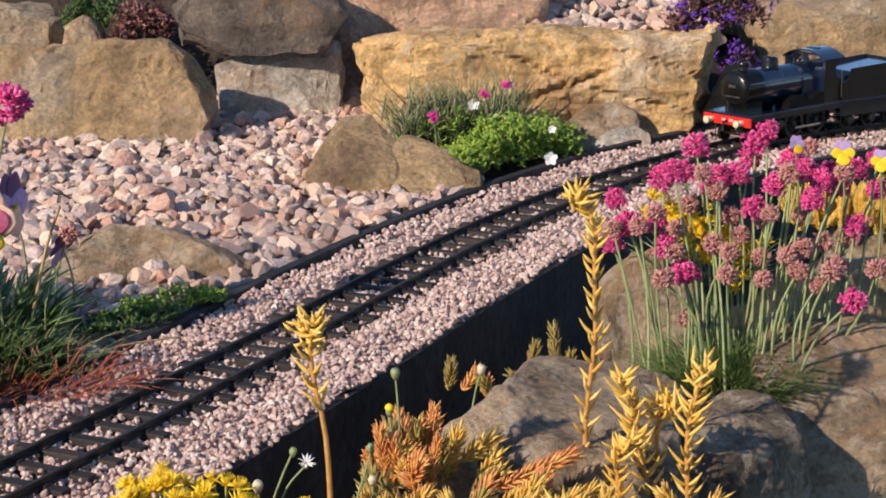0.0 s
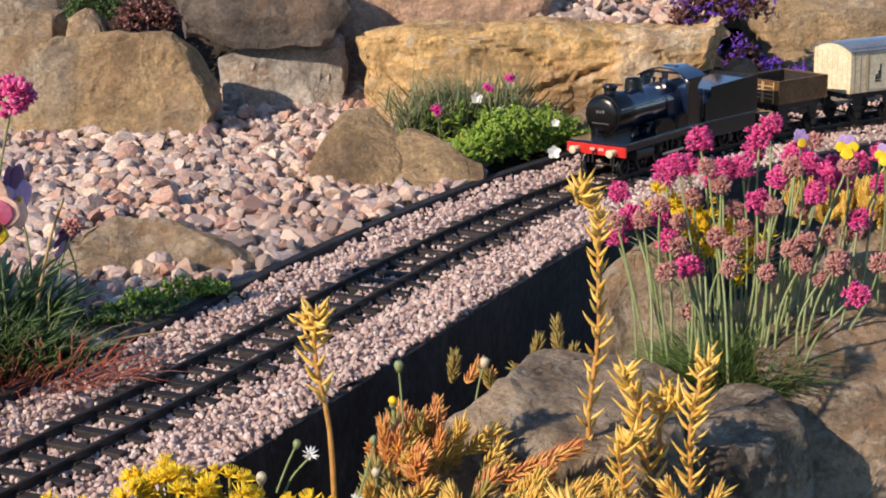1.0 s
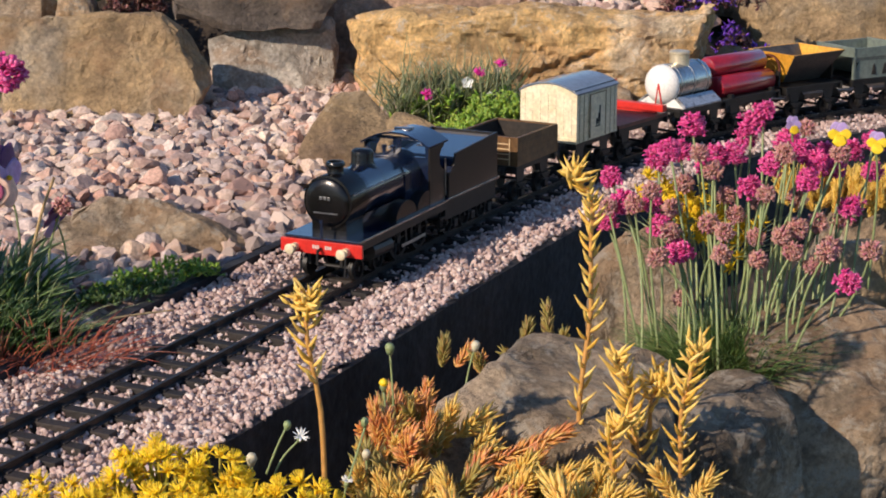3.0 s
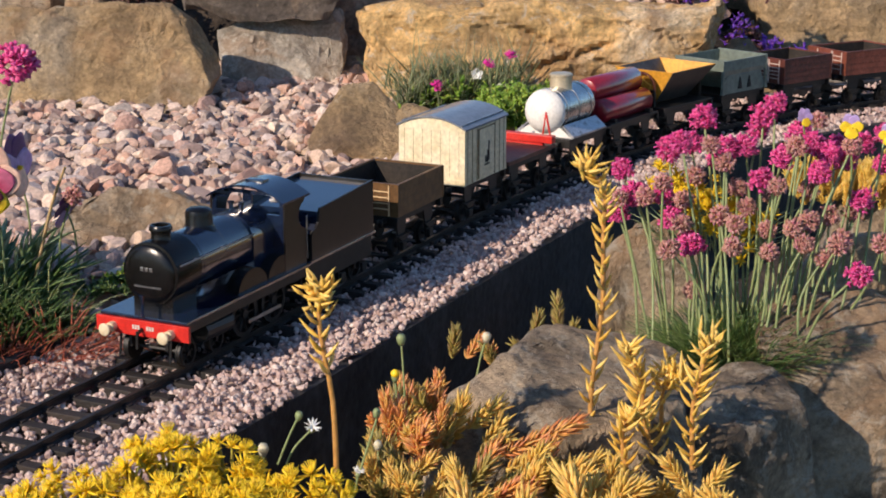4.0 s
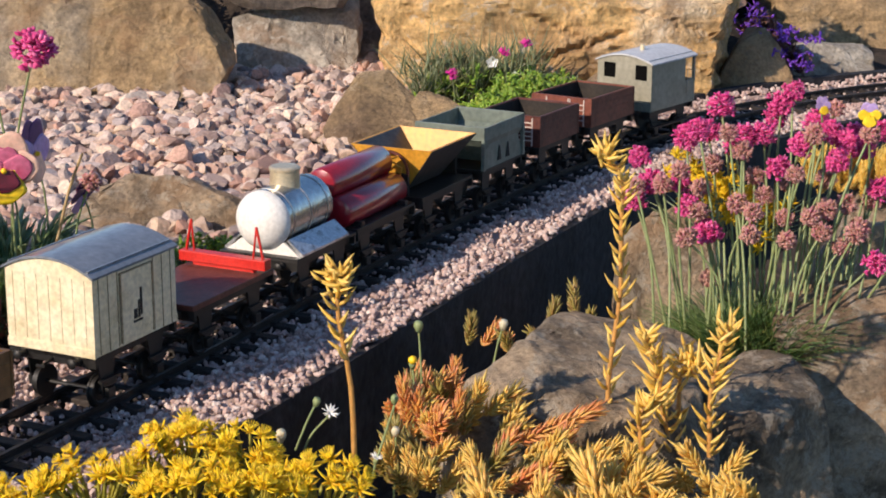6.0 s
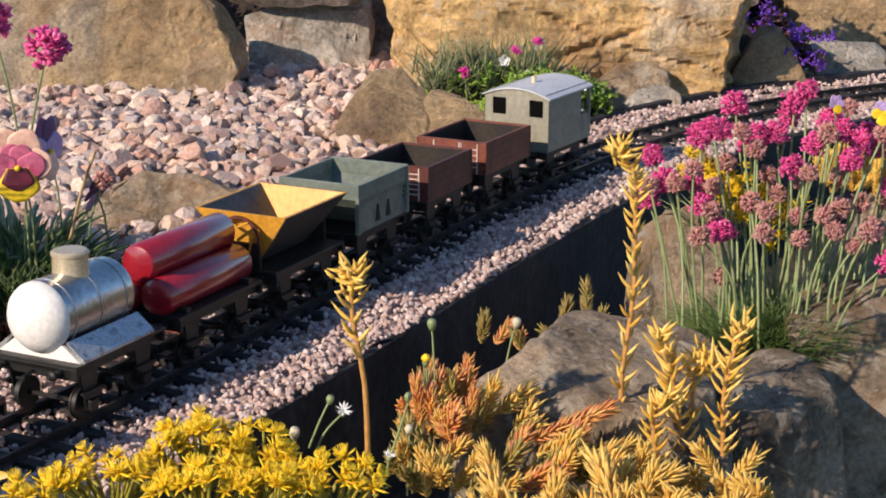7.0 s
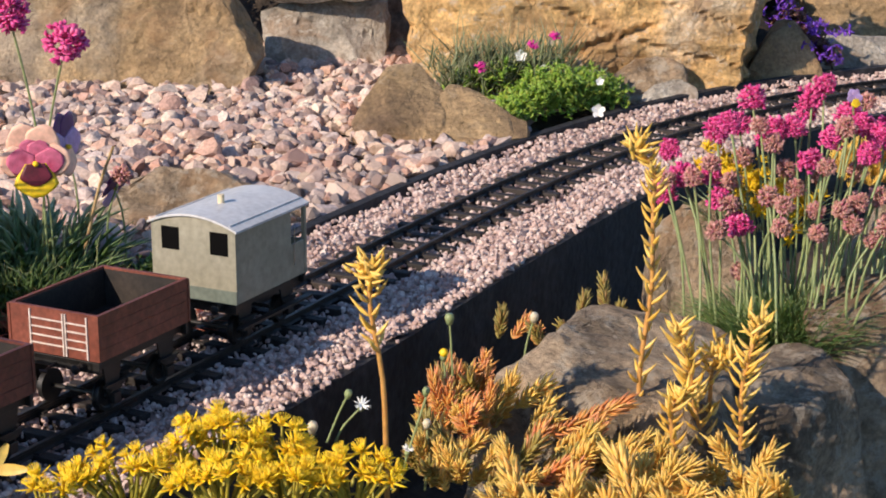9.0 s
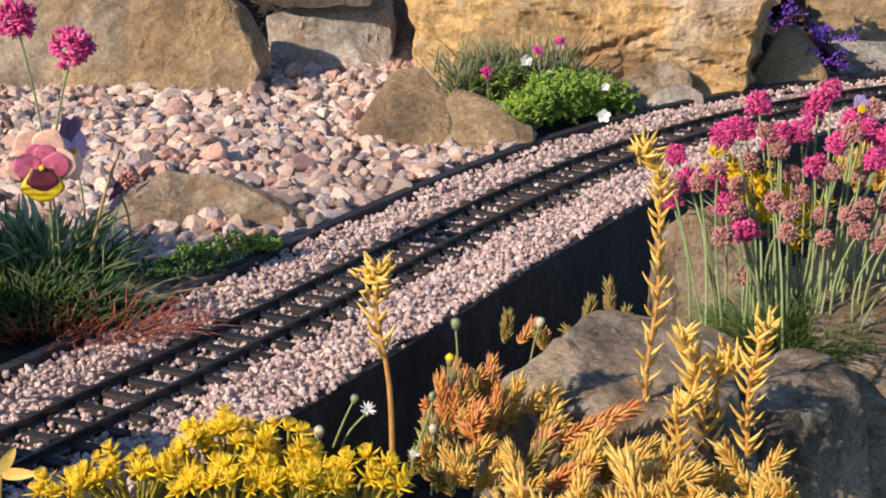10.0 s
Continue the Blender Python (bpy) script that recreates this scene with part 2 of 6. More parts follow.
tagged(ground, "dark brown garden soil between the stones", "ground", kind="structure")

# ---- track bed: black edgings and granite chips ----
bm = bmesh.new()
sweep(bm, -1.4, 1.75, 0.02, [(FRONT - 0.008, -0.11), (FRONT + 0.001, -0.11), (FRONT, -0.0058), (FRONT - 0.008, -0.0058)])
front_wall = part("wall_front", bm, EDGING)
tagged(front_wall, "black felt-covered retaining wall of the raised track bed", "wall", kind="structure")
bm = bmesh.new()
sweep(bm, -1.4, 1.75, 0.02, [(BACK - 0.006, -0.05), (BACK, -0.05), (BACK, 0.000), (BACK - 0.006, 0.001)])
back_wall = part("edging_back", bm, EDGING)
tagged(back_wall, "black edging strip between ballast and pebbles", "edging", kind="structure")
bm = bmesh.new()
sweep(bm, -1.4, 1.75, 0.02, [(BACK, -0.03), (FRONT - 0.008, -0.03), (FRONT - 0.008, -0.0105), (BACK, -0.0105)])
bed = part("ballast_bed", bm, BALLAST)
tagged(bed, "bed of pinkish granite chippings under the track", "ballast", kind="structure")

rng = np.random.default_rng(11)
chips = [stone_shape(rng, 1, 0.8) for _ in range(14)]
GAUGE = 0.032
pts, sz = [], []
for s in np.arange(-0.18, 1.6, 0.0022):
    for _ in range(36 if s < 0.45 else 24 if s < 1.0 else 13):
        l = rng.uniform(BACK + 0.001, FRONT - 0.001)
        between = abs(l) < 0.034
        z = -0.0060 + rng.normal() * 0.0010 + 0.002 * float(smooth((abs(l) - 0.034) / 0.012)) - 0.0010 * float(1 - smooth((abs(l) - 0.026) / 0.014))
        z += 0.0015 * math.sin(s * 37) * math.sin(l * 90 + 1) if not between else 0
        z = max(z, -0.0042 + rng.normal() * 0.0010) if l > FRONT - 0.009 else z
        pts.append((*line(s + rng.uniform(0, 0.002), l), z))
        sz.append(rng.uniform(0.0013, 0.0030) * (0.85 if between else 1) * (1.25 if rng.random() < 0.1 else 1))
ballast = scatter("ballast", pts, sz, chips, BALLAST, rng, (0.6, 1.0))
tagged(ballast, "loose pinkish and white granite chippings as track ballast", "ballast", kind="stuff")

track = thing("railway_track", "black rails on dark brown sleepers laid in granite chippings", "track")
for side in (-1, 1):
    c = side * (GAUGE / 2 + 0.0008)
    bm = bmesh.new()
    sweep(bm, -1.4, 1.7, 0.012, [(c - 0.0022, -0.0046), (c + 0.0022, -0.0046), (c + 0.0006, -0.0036), (c + 0.0006, -0.0016),
                                 (c + 0.0012, -0.0012), (c + 0.0011, 0), (c - 0.0011, 0), (c - 0.0012, -0.0012), (c - 0.0006, -0.0016), (c - 0.0006, -0.0036)])
    part("rail", bm, RAIL, track)


# ---- stones ----
def boulder(name, front, y, depth, material, label, seed, lean=0.06, back=0.82, limit=26000, rough=0.010, cuts=0.008, groove=None, round_=0.012, chips_=12, yaw=0.0):
    """A quarried stone: a front outline of (x, z) in metres, drawn back by depth with a smaller rear outline, its faces
    broken up by fractal relief. groove: two (x, z) ends of a crack."""
    cx = sum(p[0] for p in front) / len(front)
    cz = min(p[1] for p in front)
    bm = bmesh.new()
    rows_ = []
    top = max(p[1] for p in front)
    for k, (dy, sc) in enumerate(((0.0, 1.0 - round_ * 3), (depth * 0.05, 1.045), (depth * 0.55, 1.045), (depth, back))):
        ring = []
        for px, pz in front:
            up = (pz - cz) / max(top - cz, 1e-3)
            ring.append(bm.verts.new((cx + (px - cx) * sc, dy + lean * up * (k < 2), cz + (pz - cz) * (sc if k else 1 - round_ * 2))))
        rows_.append(ring)
    n = len(front)
    for a, b in zip(rows_, rows_[1:]):
        for i in range(n):
            bm.faces.new((a[i], a[(i + 1) % n], b[(i + 1) % n], b[i]))
    bm.faces.new(rows_[0][::-1])
    bm.faces.new(rows_[-1])
    bmesh.ops.triangulate(bm, faces=bm.faces)
    for _ in range(7):
        long_ = [e for e in bm.edges if e.calc_length() > cuts * 1.5]
        if not long_ or len(bm.faces) > limit:
            break
        bmesh.ops.subdivide_edges(bm, edges=long_, cuts=1)
        bmesh.ops.triangulate(bm, faces=[f for f in bm.faces if len(f.verts) > 3])
    bmesh.ops.recalc_face_normals(bm, faces=bm.faces)
    bm.normal_update()
    # chip the corners and edges flat, as quarried stone breaks
    chip = np.random.default_rng(seed)
    V = np.array([v.co[:] for v in bm.verts])
    mid = (V.max(0) + V.min(0)) / 2
    for _ in range(chips_):
        n_ = chip.normal(size=3) * np.array([1.0, 1.0, 0.8])
        n_[1] -= 0.4
        n_[2] += 0.25
        n_ /= np.linalg.norm(n_)
        reach = (V - mid) @ n_
        over = reach - reach.max() * chip.uniform(0.80, 0.95)
        V -= np.where(over > 0, over, 0)[:, None] * n_
    size = float(np.ptp(V, 0).max())
    N = np.array([v.normal[:] for v in bm.verts])
    for _ in range(46):
        i = chip.integers(len(V))
        n_ = N[i] + chip.normal(size=3) * 0.16
        n_ /= np.linalg.norm(n_)
        reach = size * chip.uniform(0.12, 0.30)
        fade = np.clip(1.5 - 1.5 * np.linalg.norm(V - V[i], axis=1) / reach, 0, 1)
        over = (V - V[i]) @ n_ + size * chip.uniform(0.0, 0.003)
        V -= (fade * np.clip(over, 0, size * 0.02))[:, None] * n_
    for v, q in zip(bm.verts, V):
        v.co = q
    bm.normal_update()
    off = Vector((seed * 3.7, seed * 1.3, seed * 0.7))
    moves = []
    for v in bm.verts:
        p = v.co
        big = noise.fractal(p * 7 + off, 1.0, 2.0, 3)
        ridge = noise.ridged_multi_fractal(p * 14 + off, 0.9, 2.1, 4, 0.9, 2.0) - 1.0
        small = noise.fractal(p * 55 + off, 0.9, 2.0, 4)
        strata = noise.fractal(Vector((p.x * 9, p.y * 9, p.z * 60)) + off, 0.8, 2.0, 3)
        vein = abs(noise.fractal(Vector((p.x * 5 + p.z * 9, p.y * 6, p.z * 5)) + off * 1.7, 1.0, 2.0, 2))
        d = rough * (0.50 * big - 0.45 * max(0, 0.08 - vein) / 0.08 + 0.32 * ridge + 0.20 * small + 0.34 * strata)
        if groove:
            (ax, az), (bx, bz) = groove
            t = ((p.x - ax) * (bx - ax) + (p.z - az) * (bz - az)) / ((bx - ax) ** 2 + (bz - az) ** 2)
            if -0.05 < t < 1.05 and p.y < depth * 0.4:
                jag = 0.004 * noise.noise(Vector((t * 9, seed, 0)))
                q = math.hypot(p.x - ax - t * (bx - ax), p.z - az - t * (bz - az) + jag)
                d -= 0.014 * math.exp(-(q / 0.0030) ** 2) * min(1, max(0, t + 0.05) * 6, max(0, 1.05 - t) * 3)
        moves.append(v.normal * d)
    for v, m_ in zip(bm.verts, moves):
        v.co += m_
    ob = part(name, bm, material)
    pivot = Matrix.Translation((cx, depth / 2, 0))
    ob.matrix_basis = Matrix.Translation((0, y, 0)) @ pivot @ Matrix.Rotation(yaw, 4, "Z") @ pivot.inverted()
    return tagged(ob, label, "rock")


boulder("boulder", [(-0.44, 0.086), (-0.304, 0.095), (-0.231, 0.099), (-0.207, 0.107), (-0.182, 0.075), (-0.162, 0.037), (-0.16, -0.03), (-0.25, -0.04), (-0.44, -0.03)],
        1.63, 0.12, SANDSTONE, "large tan sandstone boulder with a slanting dark flank", 1, lean=0.05, rough=0.011)
boulder("boulder", [(-0.172, 0.055), (-0.141, 0.071), (-0.096, 0.073), (-0.052, 0.072), (-0.049, 0.029), (-0.06, -0.02), (-0.114, -0.03), (-0.165, -0.02)],
        1.77, 0.16, PALESTONE, "smaller pale grey stone set between boulders", 2, lean=0.03, rough=0.008, chips_=7)
boulder("boulder", [(-0.218, 0.113), (-0.198, 0.132), (-0.13, 0.136), (-0.062, 0.131), (-0.043, 0.104), (-0.066, 0.073), (-0.14, 0.069), (-0.211, 0.072)],
        1.78, 0.2, DARKSTONE, "dark squared stone block resting on other stones", 3, lean=0.015, rough=0.007, chips_=6)
boulder("boulder", [(-0.10, 0.16), (0.05, 0.175), (0.178, 0.16), (0.172, 0.09), (0.16, -0.01), (-0.10, -0.02)],
        1.91, 0.22, PINKSTONE, "tall pinkish-brown boulder behind the long slab", 4, lean=0.05)
boulder("boulder", [(-0.021, 0.084), (0.049, 0.094), (0.152, 0.092), (0.215, 0.089), (0.278, 0.085), (0.332, 0.091), (0.342, 0.058), (0.325, 0.02), (0.3, -0.03), (0.2, -0.04), (0.08, -0.04), (-0.015, -0.03)],
        1.69, 0.16, GOLDSTONE, "long golden sandstone slab with a jagged crack", 5, lean=0.02, rough=0.014, cuts=0.0045, limit=90000, chips_=5, groove=((0.137, 0.035), (0.222, 0.061)), back=0.93)
boulder("rock", [(-0.009, 0.007), (0.009, 0.018), (0.051, 0.019), (0.076, 0.011), (0.079, -0.010), (-0.005, -0.015)],
        1.43, 0.08, SANDSTONE, "flat pale tan rock beside the track edging", 8, lean=0.05, rough=0.005)
boulder("rock", [(0.165, 0.005), (0.194, 0.028), (0.221, 0.034), (0.242, 0.022), (0.246, 0.003), (0.247, -0.019), (0.168, -0.019)],
        1.66, 0.07, GREYSTONE, "rounded brown-grey rock under the slab", 9, lean=0.03, rough=0.005)
boulder("rock", [(0.195, -0.005), (0.210, 0.009), (0.234, 0.013), (0.250, 0.005), (0.254, -0.020), (0.198, -0.020)],
        1.645, 0.04, PALESTONE, "small flat pale stone beside the track", 10, lean=0.02, rough=0.003)
boulder("boulder", [(0.425, 0.060), (0.452, 0.077), (0.55, 0.081), (0.68, 0.07), (0.70, -0.03), (0.43, -0.03)],
        2.02, 0.16, SANDSTONE, "tan sandstone block behind the track", 12, lean=0.03, rough=0.008, chips_=7)
boulder("boulder", [(0.40, 0.10), (0.55, 0.112), (0.75, 0.10), (0.76, 0.03), (0.42, 0.03)],
        2.14, 0.2, SANDSTONE, "tan sandstone slab in the upper course", 13, lean=0.02, rough=0.008)
boulder("rock", [(0.398, -0.03), (0.406, 0.014), (0.437, 0.024), (0.50, 0.017), (0.51, -0.03)],
        1.85, 0.08, PALESTONE, "pale flat stone beside the track", 14, lean=0.02, rough=0.005)
boulder("boulder", [(-0.52, 0.10), (-0.44, 0.108), (-0.368, 0.101), (-0.356, 0.083), (-0.362, 0.0), (-0.52, 0.0)],
        1.93, 0.2, GREYSTONE, "rounded grey boulder in the upper course", 15, lean=0.04)
boulder("rock", [(-0.355, 0.0), (-0.350, 0.080), (-0.327, 0.096), (-0.310, 0.088), (-0.300, 0.0)],
        1.9, 0.1, GREYSTONE, "grey wedge-shaped stone under the shrubs", 16, lean=0.02, rough=0.006)
boulder("rock", [(-0.235, 0.0), (-0.191, 0.029), (-0.154, 0.026), (-0.113, 0.008), (-0.085, -0.008), (-0.08, -0.04), (-0.235, -0.04)],
        1.15, 0.12, GREYSTONE, "half-shaded grey rock behind the track edging", 17, lean=0.06, rough=0.010, cuts=0.005)


def crag(corners, material, label, seed, rough=0.006, cuts=0.005):
    """A broken stone with flat faces between the given corners."""
    bm = bmesh.new()
    for q in corners:
        bm.verts.new(q)
    r = bmesh.ops.convex_hull(bm, input=bm.verts)
    bmesh.ops.delete(bm, geom=[g for g in set(r["geom_interior"]) | set(r["geom_unused"]) if isinstance(g, bmesh.types.BMVert)], context="VERTS")
    bmesh.ops.bevel(bm, geom=list(bm.edges), offset=0.003, segments=2, profile=0.5, affect="EDGES")
    bmesh.ops.triangulate(bm, faces=bm.faces)
    for _ in range(7):
        long_ = [e for e in bm.edges if e.calc_length() > cuts * 1.5]
        if not long_ or len(bm.faces) > 60000:
            break
        bmesh.ops.subdivide_edges(bm, edges=long_, cuts=1)
        bmesh.ops.triangulate(bm, faces=[f for f in bm.faces if len(f.verts) > 3])
    bmesh.ops.recalc_face_normals(bm, faces=bm.faces)
    bm.normal_update()
    off = Vector((seed * 3.7, seed * 1.3, seed * 0.7))
    moves = []
    for v in bm.verts:
        p = v.co
        big = noise.fractal(p * 16 + off, 1.0, 2.0, 3)
        step = round(2.5 * noise.noise(p * 24 + off * 2)) / 2.5
        small = noise.fractal(p * 90 + off, 0.9, 2.0, 4)
        moves.append(v.normal * rough * (0.7 * big + 0.35 * step + 0.22 * small))
    for v, m_ in zip(bm.verts, moves):
        v.co += m_
    return tagged(part("rock", bm, material), label, "rock")


crag([(0.026, 0.815, 0.020), (0.054, 0.835, 0.031), (0.082, 0.900, 0.026), (0.130, 0.925, 0.018), (0.158, 0.905, 0.009), (0.146, 0.835, 0.008), (0.085, 0.790, 0.014), (0.120, 0.790, 0.004),
      (0.010, 0.790, -0.04), (0.0, 0.80, -0.11), (0.15, 0.78, -0.11), (0.15, 0.79, -0.03), (0.17, 0.92, -0.11), (0.07, 0.95, -0.11), (0.02, 0.88, -0.11)],
     GREYSTONE, "grey-brown rock before the track wall under the stonecrop", 18)
crag([(0.155, 0.900, -0.001), (0.192, 0.925, 0.0), (0.210, 0.905, 0.001), (0.215, 0.868, -0.008), (0.164, 0.818, -0.003), (0.150, 0.828, 0.001),
      (0.150, 0.812, -0.06), (0.150, 0.815, -0.11), (0.228, 0.868, -0.11), (0.226, 0.866, -0.055), (0.215, 0.95, -0.11), (0.150, 0.92, -0.11)],
     GREYSTONE, "grey rock with a sunlit shoulder beside the thrift", 19)
crag([(0.205, 0.945, 0.004), (0.222, 0.985, 0.016), (0.290, 0.990, 0.016), (0.212, 0.915, -0.030), (0.228, 0.900, -0.060), (0.232, 0.895, -0.11), (0.300, 0.915, -0.11), (0.285, 0.918, -0.020), (0.330, 1.00, -0.11), (0.220, 1.02, -0.11), (0.325, 0.98, 0.0)],
     GREYSTONE, "upright tan-brown rock beside the thrift clump", 20, 0.008)
crag([(0.312, 1.76, 0.004), (0.338, 1.775, 0.040), (0.368, 1.80, 0.050), (0.384, 1.79, 0.030), (0.396, 1.775, 0.0), (0.345, 1.755, 0.0), (0.306, 1.76, -0.03), (0.40, 1.77, -0.03), (0.40, 1.86, -0.03), (0.32, 1.86, -0.03), (0.36, 1.85, 0.045)],
     SANDSTONE, "brown upright stone beside the slab", 11, 0.004)
crag([(-0.068, 1.475, 0.014), (-0.040, 1.505, 0.053), (-0.012, 1.512, 0.055), (0.012, 1.505, 0.034), (-0.038, 1.452, 0.016), (0.010, 1.462, 0.008), (-0.070, 1.46, -0.02), (0.014, 1.45, -0.02), (0.02, 1.57, -0.02), (-0.07, 1.57, -0.02), (-0.02, 1.56, 0.04)],
     SANDSTONE, "angular tan rock among the pebbles", 6, 0.004)
crag([(0.004, 1.49, 0.030), (0.014, 1.505, 0.040), (0.038, 1.50, 0.031), (0.066, 1.48, 0.018), (0.066, 1.455, 0.004), (0.004, 1.455, 0.004), (0.0, 1.45, -0.02), (0.072, 1.45, -0.02), (0.07, 1.55, -0.02), (0.0, 1.55, -0.02)],
     SANDSTONE, "low tan rock beside the green plant", 7, 0.004)
boulder("rock", [(0.25, -0.04), (0.262, 0.010), (0.30, 0.018), (0.345, 0.015), (0.35, -0.09), (0.25, -0.09)],
        1.07, 0.07, SANDSTONE, "low tan rock behind the upright rock", 21, lean=0.02, rough=0.005)
boulder("rock", [(0.30, -0.04), (0.319, 0.022), (0.36, 0.03), (0.42, 0.02), (0.43, -0.09), (0.30, -0.09)],
        1.17, 0.08, GREYSTONE, "grey rock behind the thrift", 22, lean=0.02, rough=0.005)
boulder("rock", [(0.134, -0.10), (0.136, 0.010), (0.150, 0.032), (0.175, 0.034), (0.205, 0.02), (0.21, -0.10)],
        1.06, 0.06, GREYSTONE, "grey rock against the track wall behind the thrift", 23, lean=0.02, rough=0.005)

# ---- pebbles ----
pebble_shapes = [stone_shape(rng, 2, 1.4, 0.34, 0.74) for _ in range(30)]
pts, sz, near = [], [], []
for _ in range(9000):
    x, y = rng.uniform(-0.62, 0.12), rng.uniform(1.0, 1.86)
    if not (y < 1.86 and x < 0.08 + (y < 1.45) * 0.02):
        continue
    d = -float(lateral(np.array([x]), np.array([y]))[0]) + BACK
    if d < 0.012:
        continue
    r = rng.uniform(0.0062, 0.0125) * (1.35 if rng.random() < 0.15 else 1)
    pts.append((x, y, height(x, y) + rng.uniform(0.0, 0.010)))
    sz.append(r)
    near.append(y < 1.36 and -0.16 < x < 0.05)
near_ids = [i for i, n in enumerate(near) if n][:300]
rest = sorted(set(range(len(pts))) - set(near_ids))
pebbles = scatter("pebbles", [pts[i] for i in rest], [sz[i] for i in rest], pebble_shapes, PEBBLE, rng)
tagged(pebbles, "rounded pink, grey and cream pebbles covering the slope", "pebbles", kind="stuff")
bpts, bsz = [], []
for _ in range(900):
    x, y = rng.uniform(0.13, 0.36), rng.uniform(1.90, 2.12)
    bpts.append((x, y, 0.055 + 0.28 * (y - 1.90) + rng.uniform(0, 0.012)))
    bsz.append(rng.uniform(0.007, 0.014))
near_meshes = []
for v, f in pebble_shapes[:14]:
    me = bpy.data.meshes.new("pebble")
    w = v * np.array([1, rng.uniform(0.7, 1), rng.uniform(0.55, 0.9)])
    me.from_pydata([tuple(q) for q in w], [], [tuple(q) for q in f])
    me.materials.append(PEBBLE_PIECE)
    near_meshes.append(me)
for i in near_ids:
    ob = new("pebble", near_meshes[rng.integers(14)])
    ob.parent = pebbles
    ob.matrix_basis = Matrix.Translation(pts[i]) @ pose(0, 0, 0, rng.normal() * 20, rng.normal() * 20, rng.uniform(0, 360)) @ Matrix.Scale(sz[i], 4)
upper = scatter("pebbles", bpts, bsz, pebble_shapes, PEBBLE, rng)
tagged(upper, "heap of pinkish pebbles behind the long slab", "pebbles", kind="stuff")

# ---- plants ----
def plant_mat(name, colors, rough=0.5, trans=0.25, scale=60, per="island"):
    return mat(name, colors, scale, rough, per=per, spread=0.18, trans=trans, fine=300)


GOLD = plant_mat("golden_leaf", [(0.62, 0.36, 0.05), (0.74, 0.48, 0.09), (0.80, 0.56, 0.16), (0.66, 0.40, 0.07)])
GOLDSTEM = plant_mat("golden_stem", [(0.42, 0.20, 0.06), (0.55, 0.30, 0.08)])
ORANGELEAF = plant_mat("orange_leaf", [(0.58, 0.18, 0.06), (0.68, 0.29, 0.07), (0.66, 0.38, 0.10), (0.52, 0.15, 0.07), (0.70, 0.34, 0.14)])
AMBERLEAF = plant_mat("amber_leaf", [(0.66, 0.40, 0.08), (0.76, 0.50, 0.12), (0.60, 0.42, 0.10), (0.68, 0.34, 0.07)])
OLIVELEAF = plant_mat("olive_leaf", [(0.20, 0.18, 0.05), (0.32, 0.25, 0.06), (0.26, 0.15, 0.05)])
STARYELLOW = plant_mat("star_yellow", [(0.80, 0.51, 0.008), (0.88, 0.60, 0.015), (0.76, 0.43, 0.008)])
YELLOWGREEN = plant_mat("yellow_green", [(0.30, 0.27, 0.04), (0.48, 0.38, 0.05), (0.22, 0.22, 0.04)])
GRASSGREEN = plant_mat("grass_green", [(0.035, 0.075, 0.018), (0.065, 0.125, 0.03), (0.10, 0.165, 0.045)])
STEMGREEN = plant_mat("stem_green", [(0.13, 0.20, 0.08), (0.22, 0.28, 0.12), (0.33, 0.35, 0.17)])
LEAFGREEN = plant_mat("fresh_green", [(0.10, 0.20, 0.02), (0.17, 0.30, 0.03), (0.25, 0.38, 0.05), (0.33, 0.40, 0.07)])
GREYGREEN = plant_mat("grey_green_leaf", [(0.10, 0.13, 0.06), (0.18, 0.22, 0.11), (0.27, 0.30, 0.17)])
PINK = plant_mat("thrift_pink", [(0.45, 0.015, 0.14), (0.66, 0.05, 0.24), (0.78, 0.16, 0.36), (0.58, 0.03, 0.20), (0.70, 0.08, 0.30)])
FADED = plant_mat("faded_pink", [(0.40, 0.13, 0.15), (0.48, 0.24, 0.19), (0.34, 0.17, 0.11), (0.55, 0.32, 0.28), (0.48, 0.11, 0.19)])
PURPLE = plant_mat("lobelia_purple", [(0.10, 0.03, 0.38), (0.20, 0.06, 0.52), (0.14, 0.04, 0.45)])
DARKPURPLE = plant_mat("dark_purple", [(0.05, 0.012, 0.09), (0.10, 0.03, 0.18)], per="")
MAGENTA = plant_mat("magenta", [(0.50, 0.01, 0.22), (0.62, 0.03, 0.30)])
WHITEPETAL = plant_mat("white_petal", [(0.78, 0.78, 0.72), (0.84, 0.84, 0.80)])
PALEBUD = plant_mat("pale_bud", [(0.55, 0.50, 0.34), (0.66, 0.60, 0.42)])
REDSTEM = plant_mat("red_stem", [(0.28, 0.05, 0.03), (0.42, 0.10, 0.05), (0.20, 0.07, 0.04)])
STRAW = plant_mat("dry_straw", [(0.40, 0.28, 0.14), (0.52, 0.38, 0.20)])
BURGUNDY = plant_mat("burgundy_leaf", [(0.07, 0.025, 0.03), (0.14, 0.05, 0.05), (0.10, 0.07, 0.04)])
PEACH = plant_mat("pansy_peach", [(0.78, 0.42, 0.30), (0.84, 0.56, 0.42)], per="", trans=0)
ROSE = plant_mat("pansy_rose", [(0.46, 0.05, 0.12), (0.58, 0.14, 0.24), (0.40, 0.04, 0.10)], per="", trans=0)
LILAC = plant_mat("lilac", [(0.36, 0.24, 0.50), (0.46, 0.33, 0.58)], per="")
PANSYDARK = plant_mat("pansy_maroon", [(0.05, 0.006, 0.012), (0.14, 0.014, 0.03), (0.18, 0.02, 0.04)], per="", trans=0)

prng = np.random.default_rng(5)


